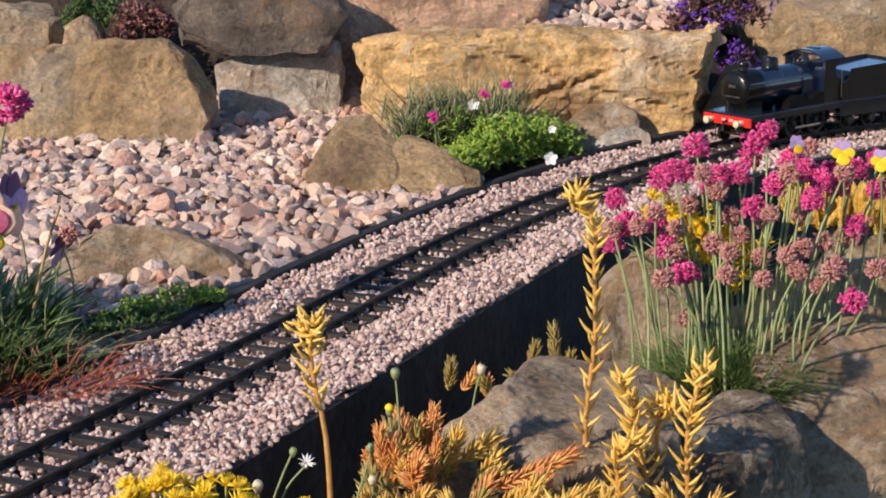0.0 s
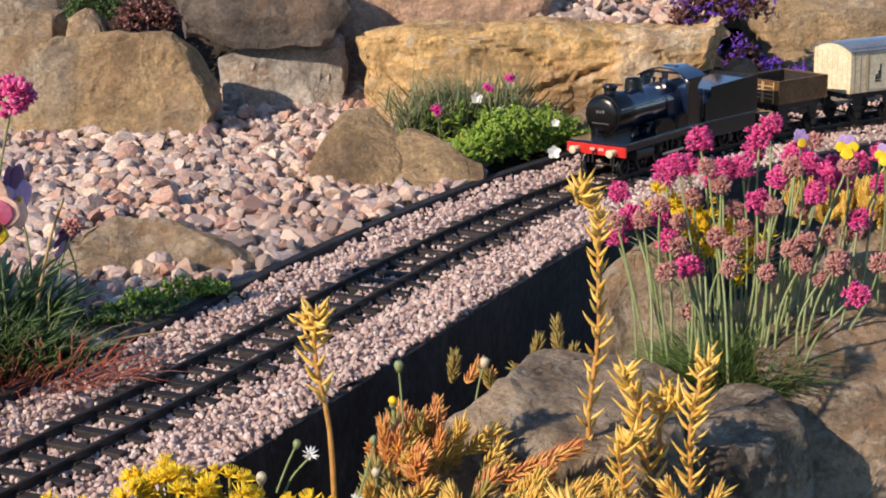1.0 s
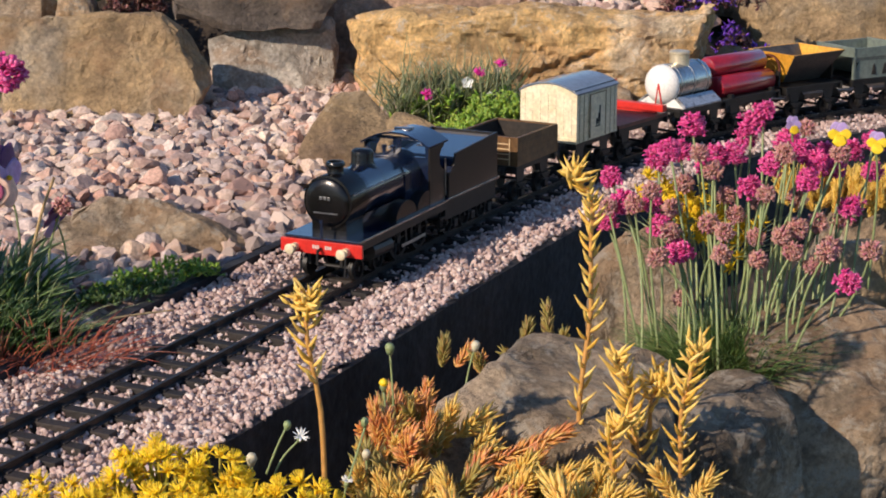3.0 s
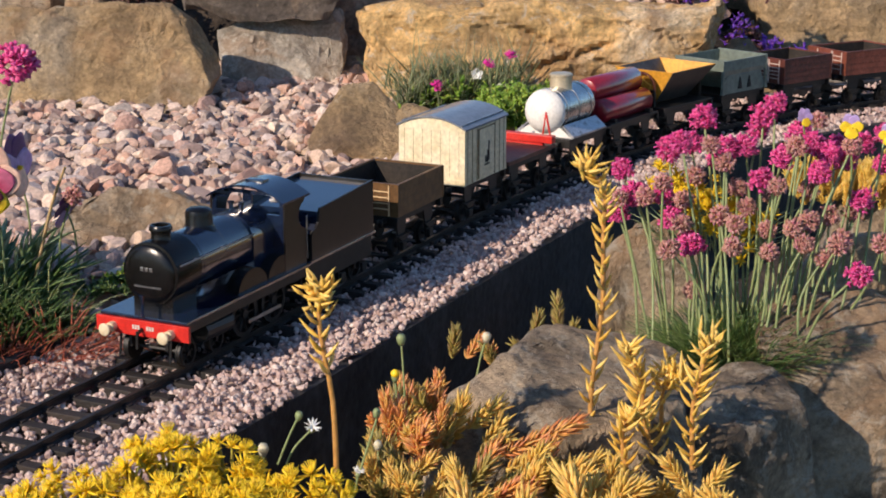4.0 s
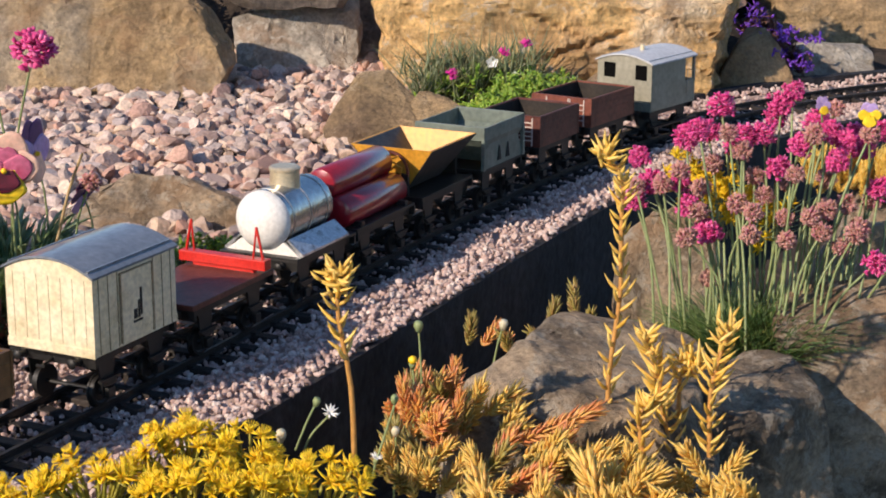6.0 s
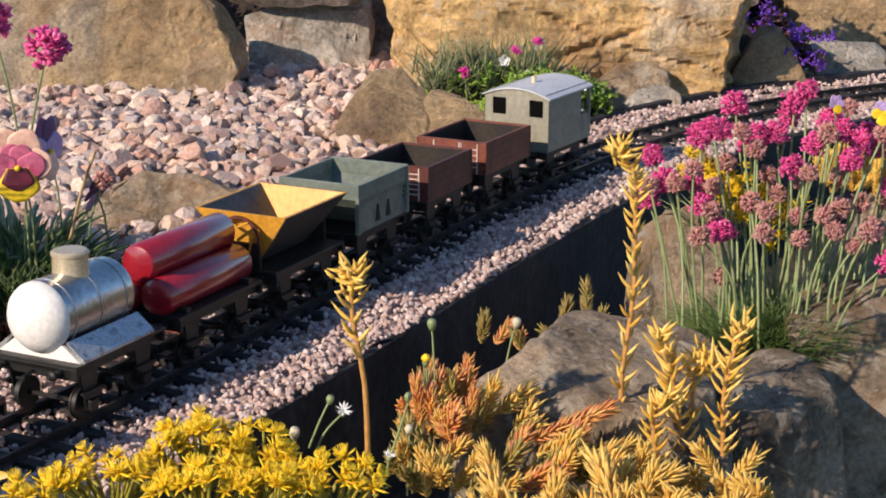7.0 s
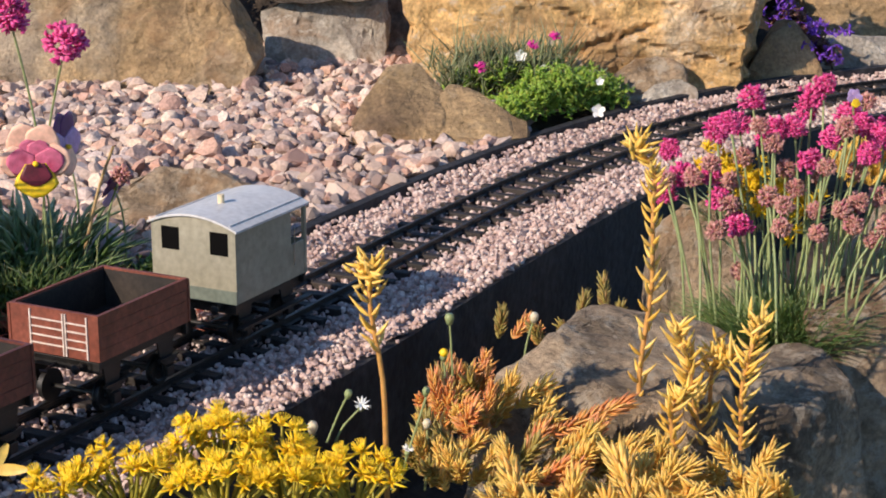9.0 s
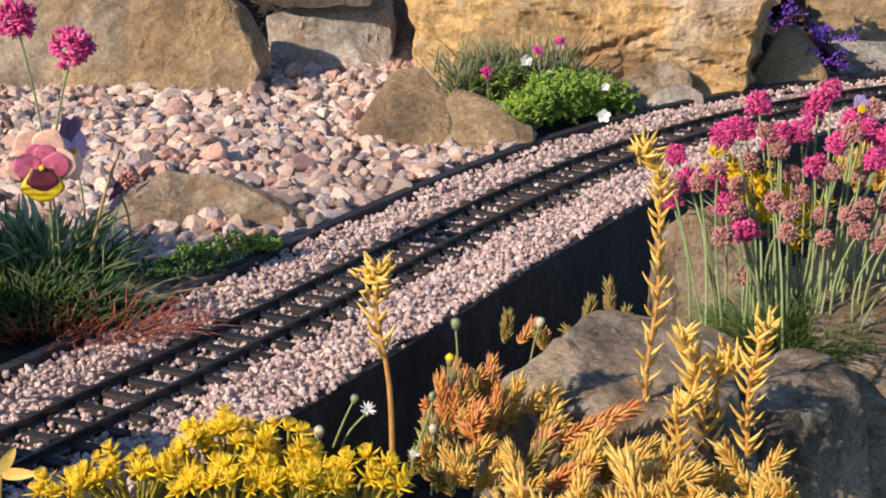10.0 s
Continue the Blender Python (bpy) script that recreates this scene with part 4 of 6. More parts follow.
FADE = [(0.1811, 0.99, 0.1078), (0.1516, 0.99, 0.0901), (0.1889, 0.97, 0.0976), (0.2144, 0.98, 0.0888), (0.1454, 0.98, 0.0771), (0.1924, 0.97, 0.0672), (0.2027, 0.98, 0.076), (0.2286, 0.99, 0.1077),
        (0.2523, 1.01, 0.1127), (0.2614, 1.0, 0.1063), (0.2117, 0.97, 0.0618), (0.2254, 0.97, 0.0638), (0.211, 0.96, 0.0522), (0.2307, 0.96, 0.0561), (0.2425, 0.97, 0.0471), (0.2505, 0.97, 0.066),
        (0.2574, 0.96, 0.053), (0.1746, 0.95, 0.0223), (0.1549, 0.98, 0.0532), (0.1312, 0.99, 0.0742), (0.1851, 0.98, 0.0697), (0.2356, 0.98, 0.0662), (0.1678, 0.98, 0.0737), (0.1764, 0.98, 0.0856), (0.2049, 0.97, 0.0694), (0.221, 0.98, 0.0729), (0.2422, 0.98, 0.0768), (0.2482, 0.96, 0.0573), (0.2697, 0.97, 0.0636), (0.2749, 0.96, 0.0562), (0.2392, 1.0, 0.0977), (0.1643, 0.97, 0.064), (0.1884, 0.96, 0.0582)]
clump = thrift((0.1982, 0.97, -0.0151), 0.66, [(p, fresh_heads, 0.80) for p in FRESH] + [(p, faded_heads, 0.80) for p in FADE],
               "clump of pink thrift with fresh and faded round heads")


def cushion(parent, centre, rx, ry, rise, count, length, material, radius=0.0006, lean=0.7, name="leaves", loose=0.35):
    t = Tuft()
    o = np.array(parent.location)
    for _ in range(count):
        a, q = prng.uniform(0, 6.283), math.sqrt(prng.random())
        d = np.array([math.cos(a) * q, math.sin(a) * q])
        p = np.array(centre) + np.array([d[0] * rx, d[1] * ry, rise * (1 - q * q) * prng.random()])
        t.spike(p - o, (d[0] * lean + prng.normal() * loose, d[1] * lean + prng.normal() * loose - 0.1, 1), length * prng.uniform(0.55, 1.15), radius, bend=(d[0] * 0.35, d[1] * 0.35, -0.25), steps=3, sides=3, flat=0.5)
    return t.make(name, material, parent)


cushion(clump, (0.2017, 0.97, -0.0186), 0.044, 0.032, 0.014, 1700, 0.033, GRASSGREEN, 0.0007)
cushion(clump, (0.2112, 0.97, -0.0118), 0.030, 0.03, 0.012, 160, 0.034, GRASSGREEN)

# violas and yellow stonecrop among the thrift
def small_viola(p, face, colours, label, size=0.011, stem=0.05):
    """Five petals round a small eye on a hooked stem."""
    e = thing("viola", label, "flower", group="violas")
    p = np.array(p)
    root = p + np.array([0.004, 0.015, -stem])
    e.location = root
    t = Tuft()
    t.tube(curve_path([root, root * 0.4 + p * 0.6 + np.array([0.003, 0.004, 0.004]), p + np.array([0, 0.003, 0])], 8) - root, 0.0008, 0.0006, 5)
    t.make("stem", STEMGREEN, e)
    f = np.array(face, float)
    f /= np.linalg.norm(f)
    right = np.cross((0, 0, 1), f)
    right /= np.linalg.norm(right)
    up = np.cross(f, right)
    for (ang, ln, wd, k) in ((112, 1.22, 1.05, 0), (70, 1.16, 1.00, 0), (172, 1.02, 0.92, 1), (8, 1.02, 0.92, 1), (270, 0.98, 1.20, 2)):
        a = radians(ang)
        d = right * math.cos(a) + up * math.sin(a)
        q = Tuft()
        q.spike(p - root + f * (0.0012 * k + (0.0006 if ang == 70 else 0)), d, size * ln, size * wd * 0.54, bend=f * 0.06, sides=10, steps=8, flat=0.05, tip=0.22, belly=0.58, side_axis=f)
        ob = q.make("petal", colours[k], e)
        if len(colours) > 3:
            q = Tuft()
            part_of = (0.60, 0.80, 0.66)[k]
            q.spike(p - root + f * (0.0009 + 0.0012 * k + (0.0006 if ang == 70 else 0)), d, size * ln * part_of, size * wd * 0.54 * (0.70, 0.82, 0.74)[k], bend=f * 0.06, sides=10, steps=8, flat=0.05, tip=0.22, belly=0.58, side_axis=f)
            q.make("blotch", colours[3 + k // 2], ob, "rose centre" if k < 2 else "dark maroon blotch")
    q = Tuft()
    q.spike(p - root + f * 0.002, f, size * 0.17, size * 0.10, sides=8, steps=3, tip=0.4)
    q.make("eye", STARYELLOW, e, "yellow eye")
    return e


small_viola((0.2603, 0.98, 0.1171), (-0.1, -1, 0.1), [LILAC, STARYELLOW, STARYELLOW], "yellow and lilac viola among the thrift", 0.0066, 0.09)
small_viola((0.2381, 1.0, 0.1189), (0.3, -1, 0.1), [LILAC, LILAC, STARYELLOW], "small lilac and yellow viola among the thrift", 0.005, 0.09)
small_viola((0.2823, 0.98, 0.1122), (-0.2, -1, 0.1), [LILAC, STARYELLOW, STARYELLOW], "yellow viola half hidden by thrift", 0.006, 0.09)
under = thing("yellow_stonecrop", "yellow-flowered stonecrop growing under the thrift heads", "plant")
under.location = (0.1841, 1.0, 0.0615)
for _ in range(110):
    u, v = prng.random(), prng.random()
    p = np.array((0.1618, 1.02, 0.0756)) * (1 - u) + np.array((0.2186, 1.02, 0.046)) * u
    p = p + np.array([prng.normal() * 0.006, prng.normal() * 0.012, prng.normal() * 0.008])
    placed("flower", stars[prng.integers(4)], under, p, rand_way(0.7), prng.uniform(0.9, 1.3), prng.uniform(0, 6))
cushion(under, (0.1919, 1.02, 0.0357), 0.03, 0.02, 0.02, 90, 0.03, STEMGREEN, 0.0008)
right_mat = thing("golden_stonecrop_mat", "low golden stonecrop covering the rock behind the thrift", "plant")
right_mat.location = (0.3237, 1.2, 0.0241)
gold_shoot = shoot(GOLD, 0.03, 0.0066, 8)
for _ in range(110):
    u, v = prng.random(), prng.random()
    p = np.array((0.2844, 1.22, 0.0236)) * (1 - u) + np.array((0.3574, 1.18, 0.0307)) * u + np.array([0, prng.normal() * 0.012, prng.normal() * 0.004])
    placed("shoot", gold_shoot, right_mat, p, (prng.normal() * 0.4, -0.3, 1), prng.uniform(0.5, 0.8), prng.uniform(0, 6))

# pansies, thrift and grass behind the track's edging
grass = thing("grass_clump", "dark green grassy clump beside the track edging", "plant")
grass.location = (-0.2286, 0.9428, 0.0)
cushion(grass, (-0.2315, 0.9843, -0.005), 0.050, 0.035, 0.015, 700, 0.027, GRASSGREEN, 0.0011, 0.40)
cushion(grass, (-0.2551, 1.0014, -0.005), 0.045, 0.04, 0.012, 620, 0.036, GRASSGREEN, 0.0014, 0.30)
cushion(grass, (-0.2500, 1.0475, -0.005), 0.045, 0.03, 0.012, 170, 0.046, GRASSGREEN, 0.0034, 0.30, "broad_leaves")
cushion(grass, (-0.2480, 1.0600, 0.010), 0.050, 0.03, 0.012, 50, 0.044, STEMGREEN, 0.0034, 0.40, "broad_leaves")
cushion(grass, (-0.2149, 1.0001, -0.005), 0.040, 0.02, 0.01, 46, 0.050, STEMGREEN, 0.0007, 1.0, "pale_leaves")
cushion(grass, (-0.1884, 0.9639, -0.004), 0.046, 0.016, 0.003, 90, 0.032, REDSTEM, 0.0008, 1.5, "red_stem")
cushion(grass, (-0.2187, 0.9395, -0.004), 0.060, 0.014, 0.004, 140, 0.028, REDSTEM, 0.0006, 1.3, "dry_leaves")
t = Tuft()
go = np.array(grass.location)
t.tube(curve_path([np.array((-0.1792, 0.9891, 0.005)) - go, np.array((-0.1521, 1.0076, 0.006)) - go, np.array((-0.1242, 1.0275, 0.004)) - go], 10), 0.0009, 0.0006, 5)
t.make("straw", STRAW, grass, "dry straw-coloured stalk")
t = Tuft()
t.tube(curve_path([np.array((-0.2166, 1.05, 0.012)) - go, np.array((-0.2034, 1.04, 0.0571)) - go, np.array((-0.1915, 1.03, 0.0853)) - go], 10), 0.0012, 0.0009, 5)
t.make("straw", STRAW, grass, "dry straw-coloured stalk")
# Two tufts added out of view, only to shade the clump and rock.
cushion(grass, (-0.330, 0.90, -0.005), 0.034, 0.035, 0.02, 1800, 0.080, GRASSGREEN, 0.0020, 0.03, loose=0.2)
cushion(grass, (-0.392, 0.976, -0.005), 0.022, 0.016, 0.05, 900, 0.170, GRASSGREEN, 0.0028, 0.02, loose=0.06)
small_viola((-0.2314, 1.0, 0.0822), (0.25, -1, 0.05), [PEACH, PEACH, STARYELLOW, ROSE, PANSYDARK], "peach and rose pansy with a dark face", 0.0200, 0.085)
small_viola((-0.2252, 1.05, 0.0812), (0.9, -0.25, 0.0), [DARKPURPLE, LILAC, PEACH], "dark purple pansy seen from the side", 0.0185, 0.088)
small_viola((-0.1992, 1.06, 0.054), (0.8, -0.3, -0.5), [DARKPURPLE, DARKPURPLE, LILAC], "wilting dark purple pansy", 0.0135, 0.066)
thrift((-0.2355, 1.0267, -0.006), 0.1, [((-0.2073, 1.0, 0.154), fresh_heads, 1.26), ((-0.2395, 1.0, 0.1681), fresh_heads, 1.26)], "two tall pink thrift flowers beside the pansies", "thrift_flowers")
wilt = thrift((-0.2071, 1.0494, -0.006), 0.3, [((-0.1916, 1.08, 0.0625), faded_heads, 0.9)], "wilted pinkish flower head on a bent stem", "wilted_flower")
wilt["category"] = "flower"
moss = thing("trailing_plant", "low green trailing plant against the shaded rock", "plant")
moss.location = (-0.1368, 1.0764, 0.0)


def clump_leaves(parent, a, b, depth, count, rise, size, material, name="leaves", up=0.6):
    """Small rounded leaves in bunches along the ground from a to b."""
    t = Tuft()
    o, a, b = np.array(parent.location), np.array(a), np.array(b)
    for _ in range(count):
        u = prng.random()
        hump = (1 - (2 * u - 1) ** 2) * (0.62 + 0.5 * noise.noise(Vector((u * 9, size * 900, 0))))
        p = a + (b - a) * u + np.array([prng.normal() * 0.004, prng.uniform(0, depth), rise * (0.25 + 0.75 * hump) * prng.random() ** 0.7])
        for _k in range(4):
            w = rand_way(up)
            t.spike(p - o, w + np.array([0, -0.3, 0]), size * prng.uniform(0.6, 1.2), size * 0.30, sides=5, steps=3, flat=0.3, bend=rand_way() * 0.25, tip=0.25, belly=0.6)
    return t.make(name, material, parent)


clump_leaves(moss, (-0.1794, 1.0527, 0.0), (-0.1082, 1.1154, 0.0), 0.02, 260, 0.018, 0.0045, LEAFGREEN)
clump_leaves(moss, (-0.1928, 1.0289, 0.0), (-0.1354, 1.0636, 0.0), 0.03, 200, 0.012, 0.004, GRASSGREEN, "low_leaves")

# plants against the long slab
bush = thing("saxifrage_cushion", "bright green leafy cushion with a few white flowers", "plant")
bush.location = (0.1059, 1.4986, 0.0)
clump_leaves(bush, (0.0595, 1.4937, 0.0), (0.1738, 1.5899, 0.0), 0.08, 1300, 0.050, 0.0058, LEAFGREEN)
clump_leaves(bush, (0.0931, 1.6161, 0.0), (0.1695, 1.5983, 0.0), 0.05, 350, 0.045, 0.006, GREYGREEN, "paler_leaves")


def white_flower(parent, p, size=0.006):
    t = Tuft()
    o = np.array(parent.location)
    for i in range(5):
        a = 6.283 * i / 5 + 0.3
        t.petal(np.array(p) - o, (math.cos(a), -0.35, math.sin(a)), (0, -1, 0.3), size, size * 0.9, 0.1, nu=3, nv=2)
    t.make("white_flower", WHITEPETAL, parent, "small white five-petalled flower")


white_flower(bush, (0.1407, 1.5, 0.0157), 0.0065)
white_flower(bush, (0.1456, 1.54, 0.034), 0.004)
white_flower(bush, (0.0801, 1.62, 0.0442), 0.006)
white_flower(bush, (0.0997, 1.6, 0.0353), 0.004)
pinks = thing("alpine_pinks", "grey-green alpine pinks with magenta flowers", "plant")
pinks.location = (0.0523, 1.6466, 0.0)
t = Tuft()
po = np.array(pinks.location)
for _ in range(800):
    u = prng.random()
    p = np.array((0.0097, 1.6205, 0.0)) * (1 - u) + np.array((0.1221, 1.6574, 0.0)) * u + np.array([prng.normal() * 0.006, prng.uniform(-0.02, 0.04), prng.uniform(0, 0.030)])
    w = (prng.normal() * 0.5, -0.25 + prng.normal() * 0.35, 1)
    t.spike(p - po, w, prng.uniform(0.016, 0.046), 0.0014, bend=rand_way() * 0.45, sides=3, steps=3, flat=0.4)
t.make("leaves", GREYGREEN, pinks)
clump_leaves(pinks, (0.015, 1.60, 0.0), (0.12, 1.61, 0.0), 0.05, 160, 0.050, 0.008, LEAFGREEN, "broad_leaves", 0.9)
for p, w in (((0.0406, 1.56, 0.0417), (0.2, -0.8, 0.5)), ((0.0893, 1.6, 0.054), (0.3, -0.4, 0.8)), ((0.1087, 1.6, 0.0621), (0.2, -0.6, 0.8))):
    t = Tuft()
    p = np.array(p) - po
    t.tube(curve_path([p + np.array([0.004, 0.01, -0.04]), p + np.array([0.003, 0.004, -0.012]), p], 6), 0.0007, 0.0006, 5)
    t.make("stem", GREYGREEN, pinks)
    t = Tuft()
    for i in range(26):
        t.spike(p, np.array(w) + rand_way() * 0.8, 0.0075, 0.0018, sides=4, steps=2, flat=0.35, tip=0.6, belly=0.7)
    t.make("flower", MAGENTA, pinks, "magenta fringed flower")


# purple lobelia, dark shrubs on the terrace
def lobelia(a, b, depth, rise, leaves, blooms, label):
    e = thing("lobelia", label, "plant", group="lobelia")
    e.location = a
    clump_leaves(e, a, b, depth, leaves, rise, 0.007, BURGUNDY)
    o, a, b = np.array(a), np.array(a), np.array(b)
    t = Tuft()
    for _ in range(blooms):
        u = prng.random()
        p = a + (b - a) * u + np.array([prng.normal() * 0.008, prng.uniform(-0.025, depth * 0.5), rise * prng.uniform(0.1, 1.1)])
        for i in range(5):
            t.spike(p - o, np.array([0, -0.5, 0.2]) + rand_way() * 0.9, 0.0065, 0.0016, sides=4, steps=2, flat=0.35, tip=0.6, belly=0.65)
    t.make("bloom", PURPLE, e, "violet-blue small flowers")
    return e


lobelia((0.3069, 1.88, 0.0709), (0.4033, 1.88, 0.08), 0.05, 0.055, 420, 60, "dark-leaved lobelia with violet flowers behind the slab")
lobelia((0.3573, 1.8, 0.0122), (0.4156, 1.8, -0.0), 0.04, 0.040, 260, 46, "trailing violet lobelia beside the slab's end")
lobelia((0.3612, 1.9, 0.0143), (0.4033, 1.9, 0.023), 0.04, 0.04, 160, 26, "violet lobelia spilling over the slab's end")
shrub = thing("heather_shrub", "dark shrub with tiny purplish-white flowers on the terrace", "plant")
shrub.location = (-0.2668, 1.92, 0.0748)
clump_leaves(shrub, (-0.2943, 1.92, 0.0657), (-0.2337, 1.92, 0.0688), 0.06, 420, 0.06, 0.006, BURGUNDY)
clump_leaves(shrub, (-0.2894, 1.91, 0.076), (-0.2352, 1.91, 0.0791), 0.02, 50, 0.05, 0.004, FADED, "tiny_flower")
shrub2 = thing("green_shrub", "dark green small-leaved shrub on the terrace", "plant")
shrub2.location = (-0.3228, 1.97, 0.0812)
clump_leaves(shrub2, (-0.3539, 1.97, 0.0749), (-0.289, 1.97, 0.075), 0.08, 520, 0.06, 0.006, GRASSGREEN)

# a large yellow petal close to the lens side
near_flower = thing("yellow_flower", "pale yellow strap-petalled flower close by", "flower")
near_flower.location = (-0.1665, 0.6, 0.0472)
t = Tuft()
no = np.array(near_flower.location)
t.petal(np.array((-0.1632, 0.6, 0.0582)) - no, (0.5, 0, 0.9), (0.3, -1, 0), 0.0115, 0.0045, 0.1)
t.petal(np.array((-0.1632, 0.6, 0.0578)) - no, (1, 0, 0.02), (0, -1, 0.3), 0.0125, 0.0045, 0.1)
t.tube(curve_path([np.array((-0.1632, 0.6, 0.0578)) - no, (0.0, 0.002, -0.02), (0.0, 0.004, -0.05)], 6), 0.0008, 0.001, 5)
t.make("petals", GOLD, near_flower)

# ---- the train ----
# Black paint; the blue of reflected sky is mixed into its base colour.
GLOSS = mat("gloss_black_sky_tint", [(0.004, 0.009, 0.028), (0.008, 0.015, 0.040)], 60, 0.22, spread=0.2, coat=1.0)
SMOKE = mat("smokebox_black", [(0.003, 0.003, 0.0035), (0.007, 0.0065, 0.006)], 70, 0.26, spread=0.3, bump=0.04, spec=0.4)
FRAME = mat("dusty_black", [(0.005, 0.005, 0.005), (0.013, 0.012, 0.011)], 90, 0.5, spread=0.4)
TENDERPAINT = mat("tender_black", [(0.006, 0.005, 0.004), (0.015, 0.010, 0.006)], 40, 0.35, spread=0.3, coat=0.25)
RED = mat("signal_red", [(0.62, 0.03, 0.02), (0.50, 0.02, 0.015)], 90, 0.35, spread=0.15)
CREAMY = mat("brass_cream", [(0.72, 0.62, 0.42), (0.60, 0.50, 0.32)], 90, 0.4, spread=0.1)
STEEL = mat("bright_steel", [(0.55, 0.54, 0.52), (0.35, 0.34, 0.33)], 90, 0.3, metal=0.9, spread=0.2)
BROWN = mat("wagon_brown", [(0.10, 0.050, 0.017), (0.17, 0.088, 0.032)], 40, 0.45, spread=0.3, bump=0.1)
OXIDE = mat("oxide_red", [(0.13, 0.035, 0.02), (0.22, 0.065, 0.04)], 50, 0.5, spread=0.3, bump=0.1)
DARKRED = mat("dark_red", [(0.075, 0.02, 0.015), (0.14, 0.04, 0.028)], 50, 0.5, spread=0.35, bump=0.1)
INSIDE = mat("wagon_inside", [(0.010, 0.009, 0.008), (0.032, 0.024, 0.018)], 60, 0.8, spread=0.4)
CREAM = mat("aged_cream", [(0.60, 0.50, 0.30), (0.74, 0.64, 0.43), (0.78, 0.69, 0.49)], 60, 0.5, spread=0.18, bump=0.1)
LINING = mat("pale_lining", [(0.75, 0.55, 0.30), (0.62, 0.45, 0.26)], 120, 0.6, spread=0.1)
WHITELINE = mat("white_lining", [(0.75, 0.68, 0.60), (0.55, 0.45, 0.4)], 120, 0.6, spread=0.1)
ROOFGREY = mat("roof_grey", [(0.15, 0.17, 0.20), (0.22, 0.24, 0.27)], 40, 0.3, spread=0.2, bump=0.05, coat=0.6)
ROOFPALE = mat("roof_pale", [(0.50, 0.51, 0.52), (0.62, 0.62, 0.62)], 40, 0.4, spread=0.12, bump=0.1)
SILVER = mat("silver_tank", [(0.36, 0.37, 0.38), (0.52, 0.52, 0.51)], 60, 0.26, metal=0.9, spread=0.2, bump=0.05)
DOMECREAM = mat("dome_brass", [(0.70, 0.60, 0.42), (0.58, 0.47, 0.30)], 80, 0.35, metal=0.5, spread=0.15)
PLATEGREY = mat("worn_plate", [(0.44, 0.46, 0.48), (0.60, 0.61, 0.62), (0.20, 0.19, 0.18)], 170, 0.28, metal=0.6, spread=0.3, coat=0.5)
WHITEPAINT = mat("chalky_white", [(0.74, 0.72, 0.66), (0.82, 0.80, 0.75)], 60, 0.45, spread=0.12, bump=0.06)
CYLRED = mat("cylinder_red", [(0.36, 0.010, 0.022), (0.24, 0.008, 0.018)], 60, 0.32, spread=0.2, bump=0.03, coat=0.8)
ORANGE = mat("mustard_orange", [(0.62, 0.29, 0.03), (0.72, 0.37, 0.05)], 50, 0.45, spread=0.18, bump=0.08)
GREENGREY = mat("grey_green", [(0.12, 0.15, 0.125), (0.19, 0.22, 0.185)], 40, 0.45, spread=0.2, bump=0.08)
BRAKEGREY = mat("stone_grey", [(0.24, 0.23, 0.17), (0.32, 0.30, 0.23)], 40, 0.5, spread=0.15, bump=0.06)
GRIME = mat("grimy_joint", [(0.20, 0.15, 0.09), (0.42, 0.33, 0.20)], 220, 0.8, spread=0.3)
TIPSIDE = mat("tipper_side", [(0.035, 0.032, 0.030), (0.085, 0.075, 0.065)], 60, 0.5, spread=0.3, bump=0.08)
WINDOWDARK = mat("painted_window_dark", [(0.003, 0.003, 0.003), (0.005, 0.005, 0.005)], 40, 0.9, spec=0.05)


def rod(bm, a, b, r, n=12, r2=None):
    a, b = Vector(a), Vector(b)
    d = b - a
    m = Matrix.Translation((a + b) / 2) @ d.to_track_quat("Z", "Y").to_matrix().to_4x4()
    return bmesh.ops.create_cone(bm, cap_ends=True, segments=n, radius1=r, radius2=r if r2 is None else r2, depth=d.length, matrix=m)["verts"]


def lathe(bm, profile, m, n=28):
    """A turned shape: profile of (radius, along), turned about z, placed by m."""
    rings = []
    for r, z in profile:
        rings.append([bm.verts.new(m @ Vector((r * math.cos(6.28318 * i / n), r * math.sin(6.28318 * i / n), z))) for i in range(n)])
    for a, b in zip(rings, rings[1:]):
        for i in range(n):
            bm.faces.new((a[i], a[(i + 1) % n], b[(i + 1) % n], b[i]))
    bm.faces.new(rings[0][::-1])
    bm.faces.new(rings[-1])


ALONG = Matrix.Rotation(radians(90), 4, "Y")              # z of a turned shape runs forwards


def plate(bm, outline, y0, y1):
    """An outline of (x, z), thickened from y0 to y1."""
    a = [bm.verts.new((x, y0, z)) for x, z in outline]
    b = [bm.verts.new((x, y1, z)) for x, z in outline]
    n = len(outline)
    for i in range(n):
        bm.faces.new((a[i], a[(i + 1) % n], b[(i + 1) % n], b[i]))
    bm.faces.new(a[::-1])
    bm.faces.new(b)
    bmesh.ops.recalc_face_normals(bm, faces=bm.faces)


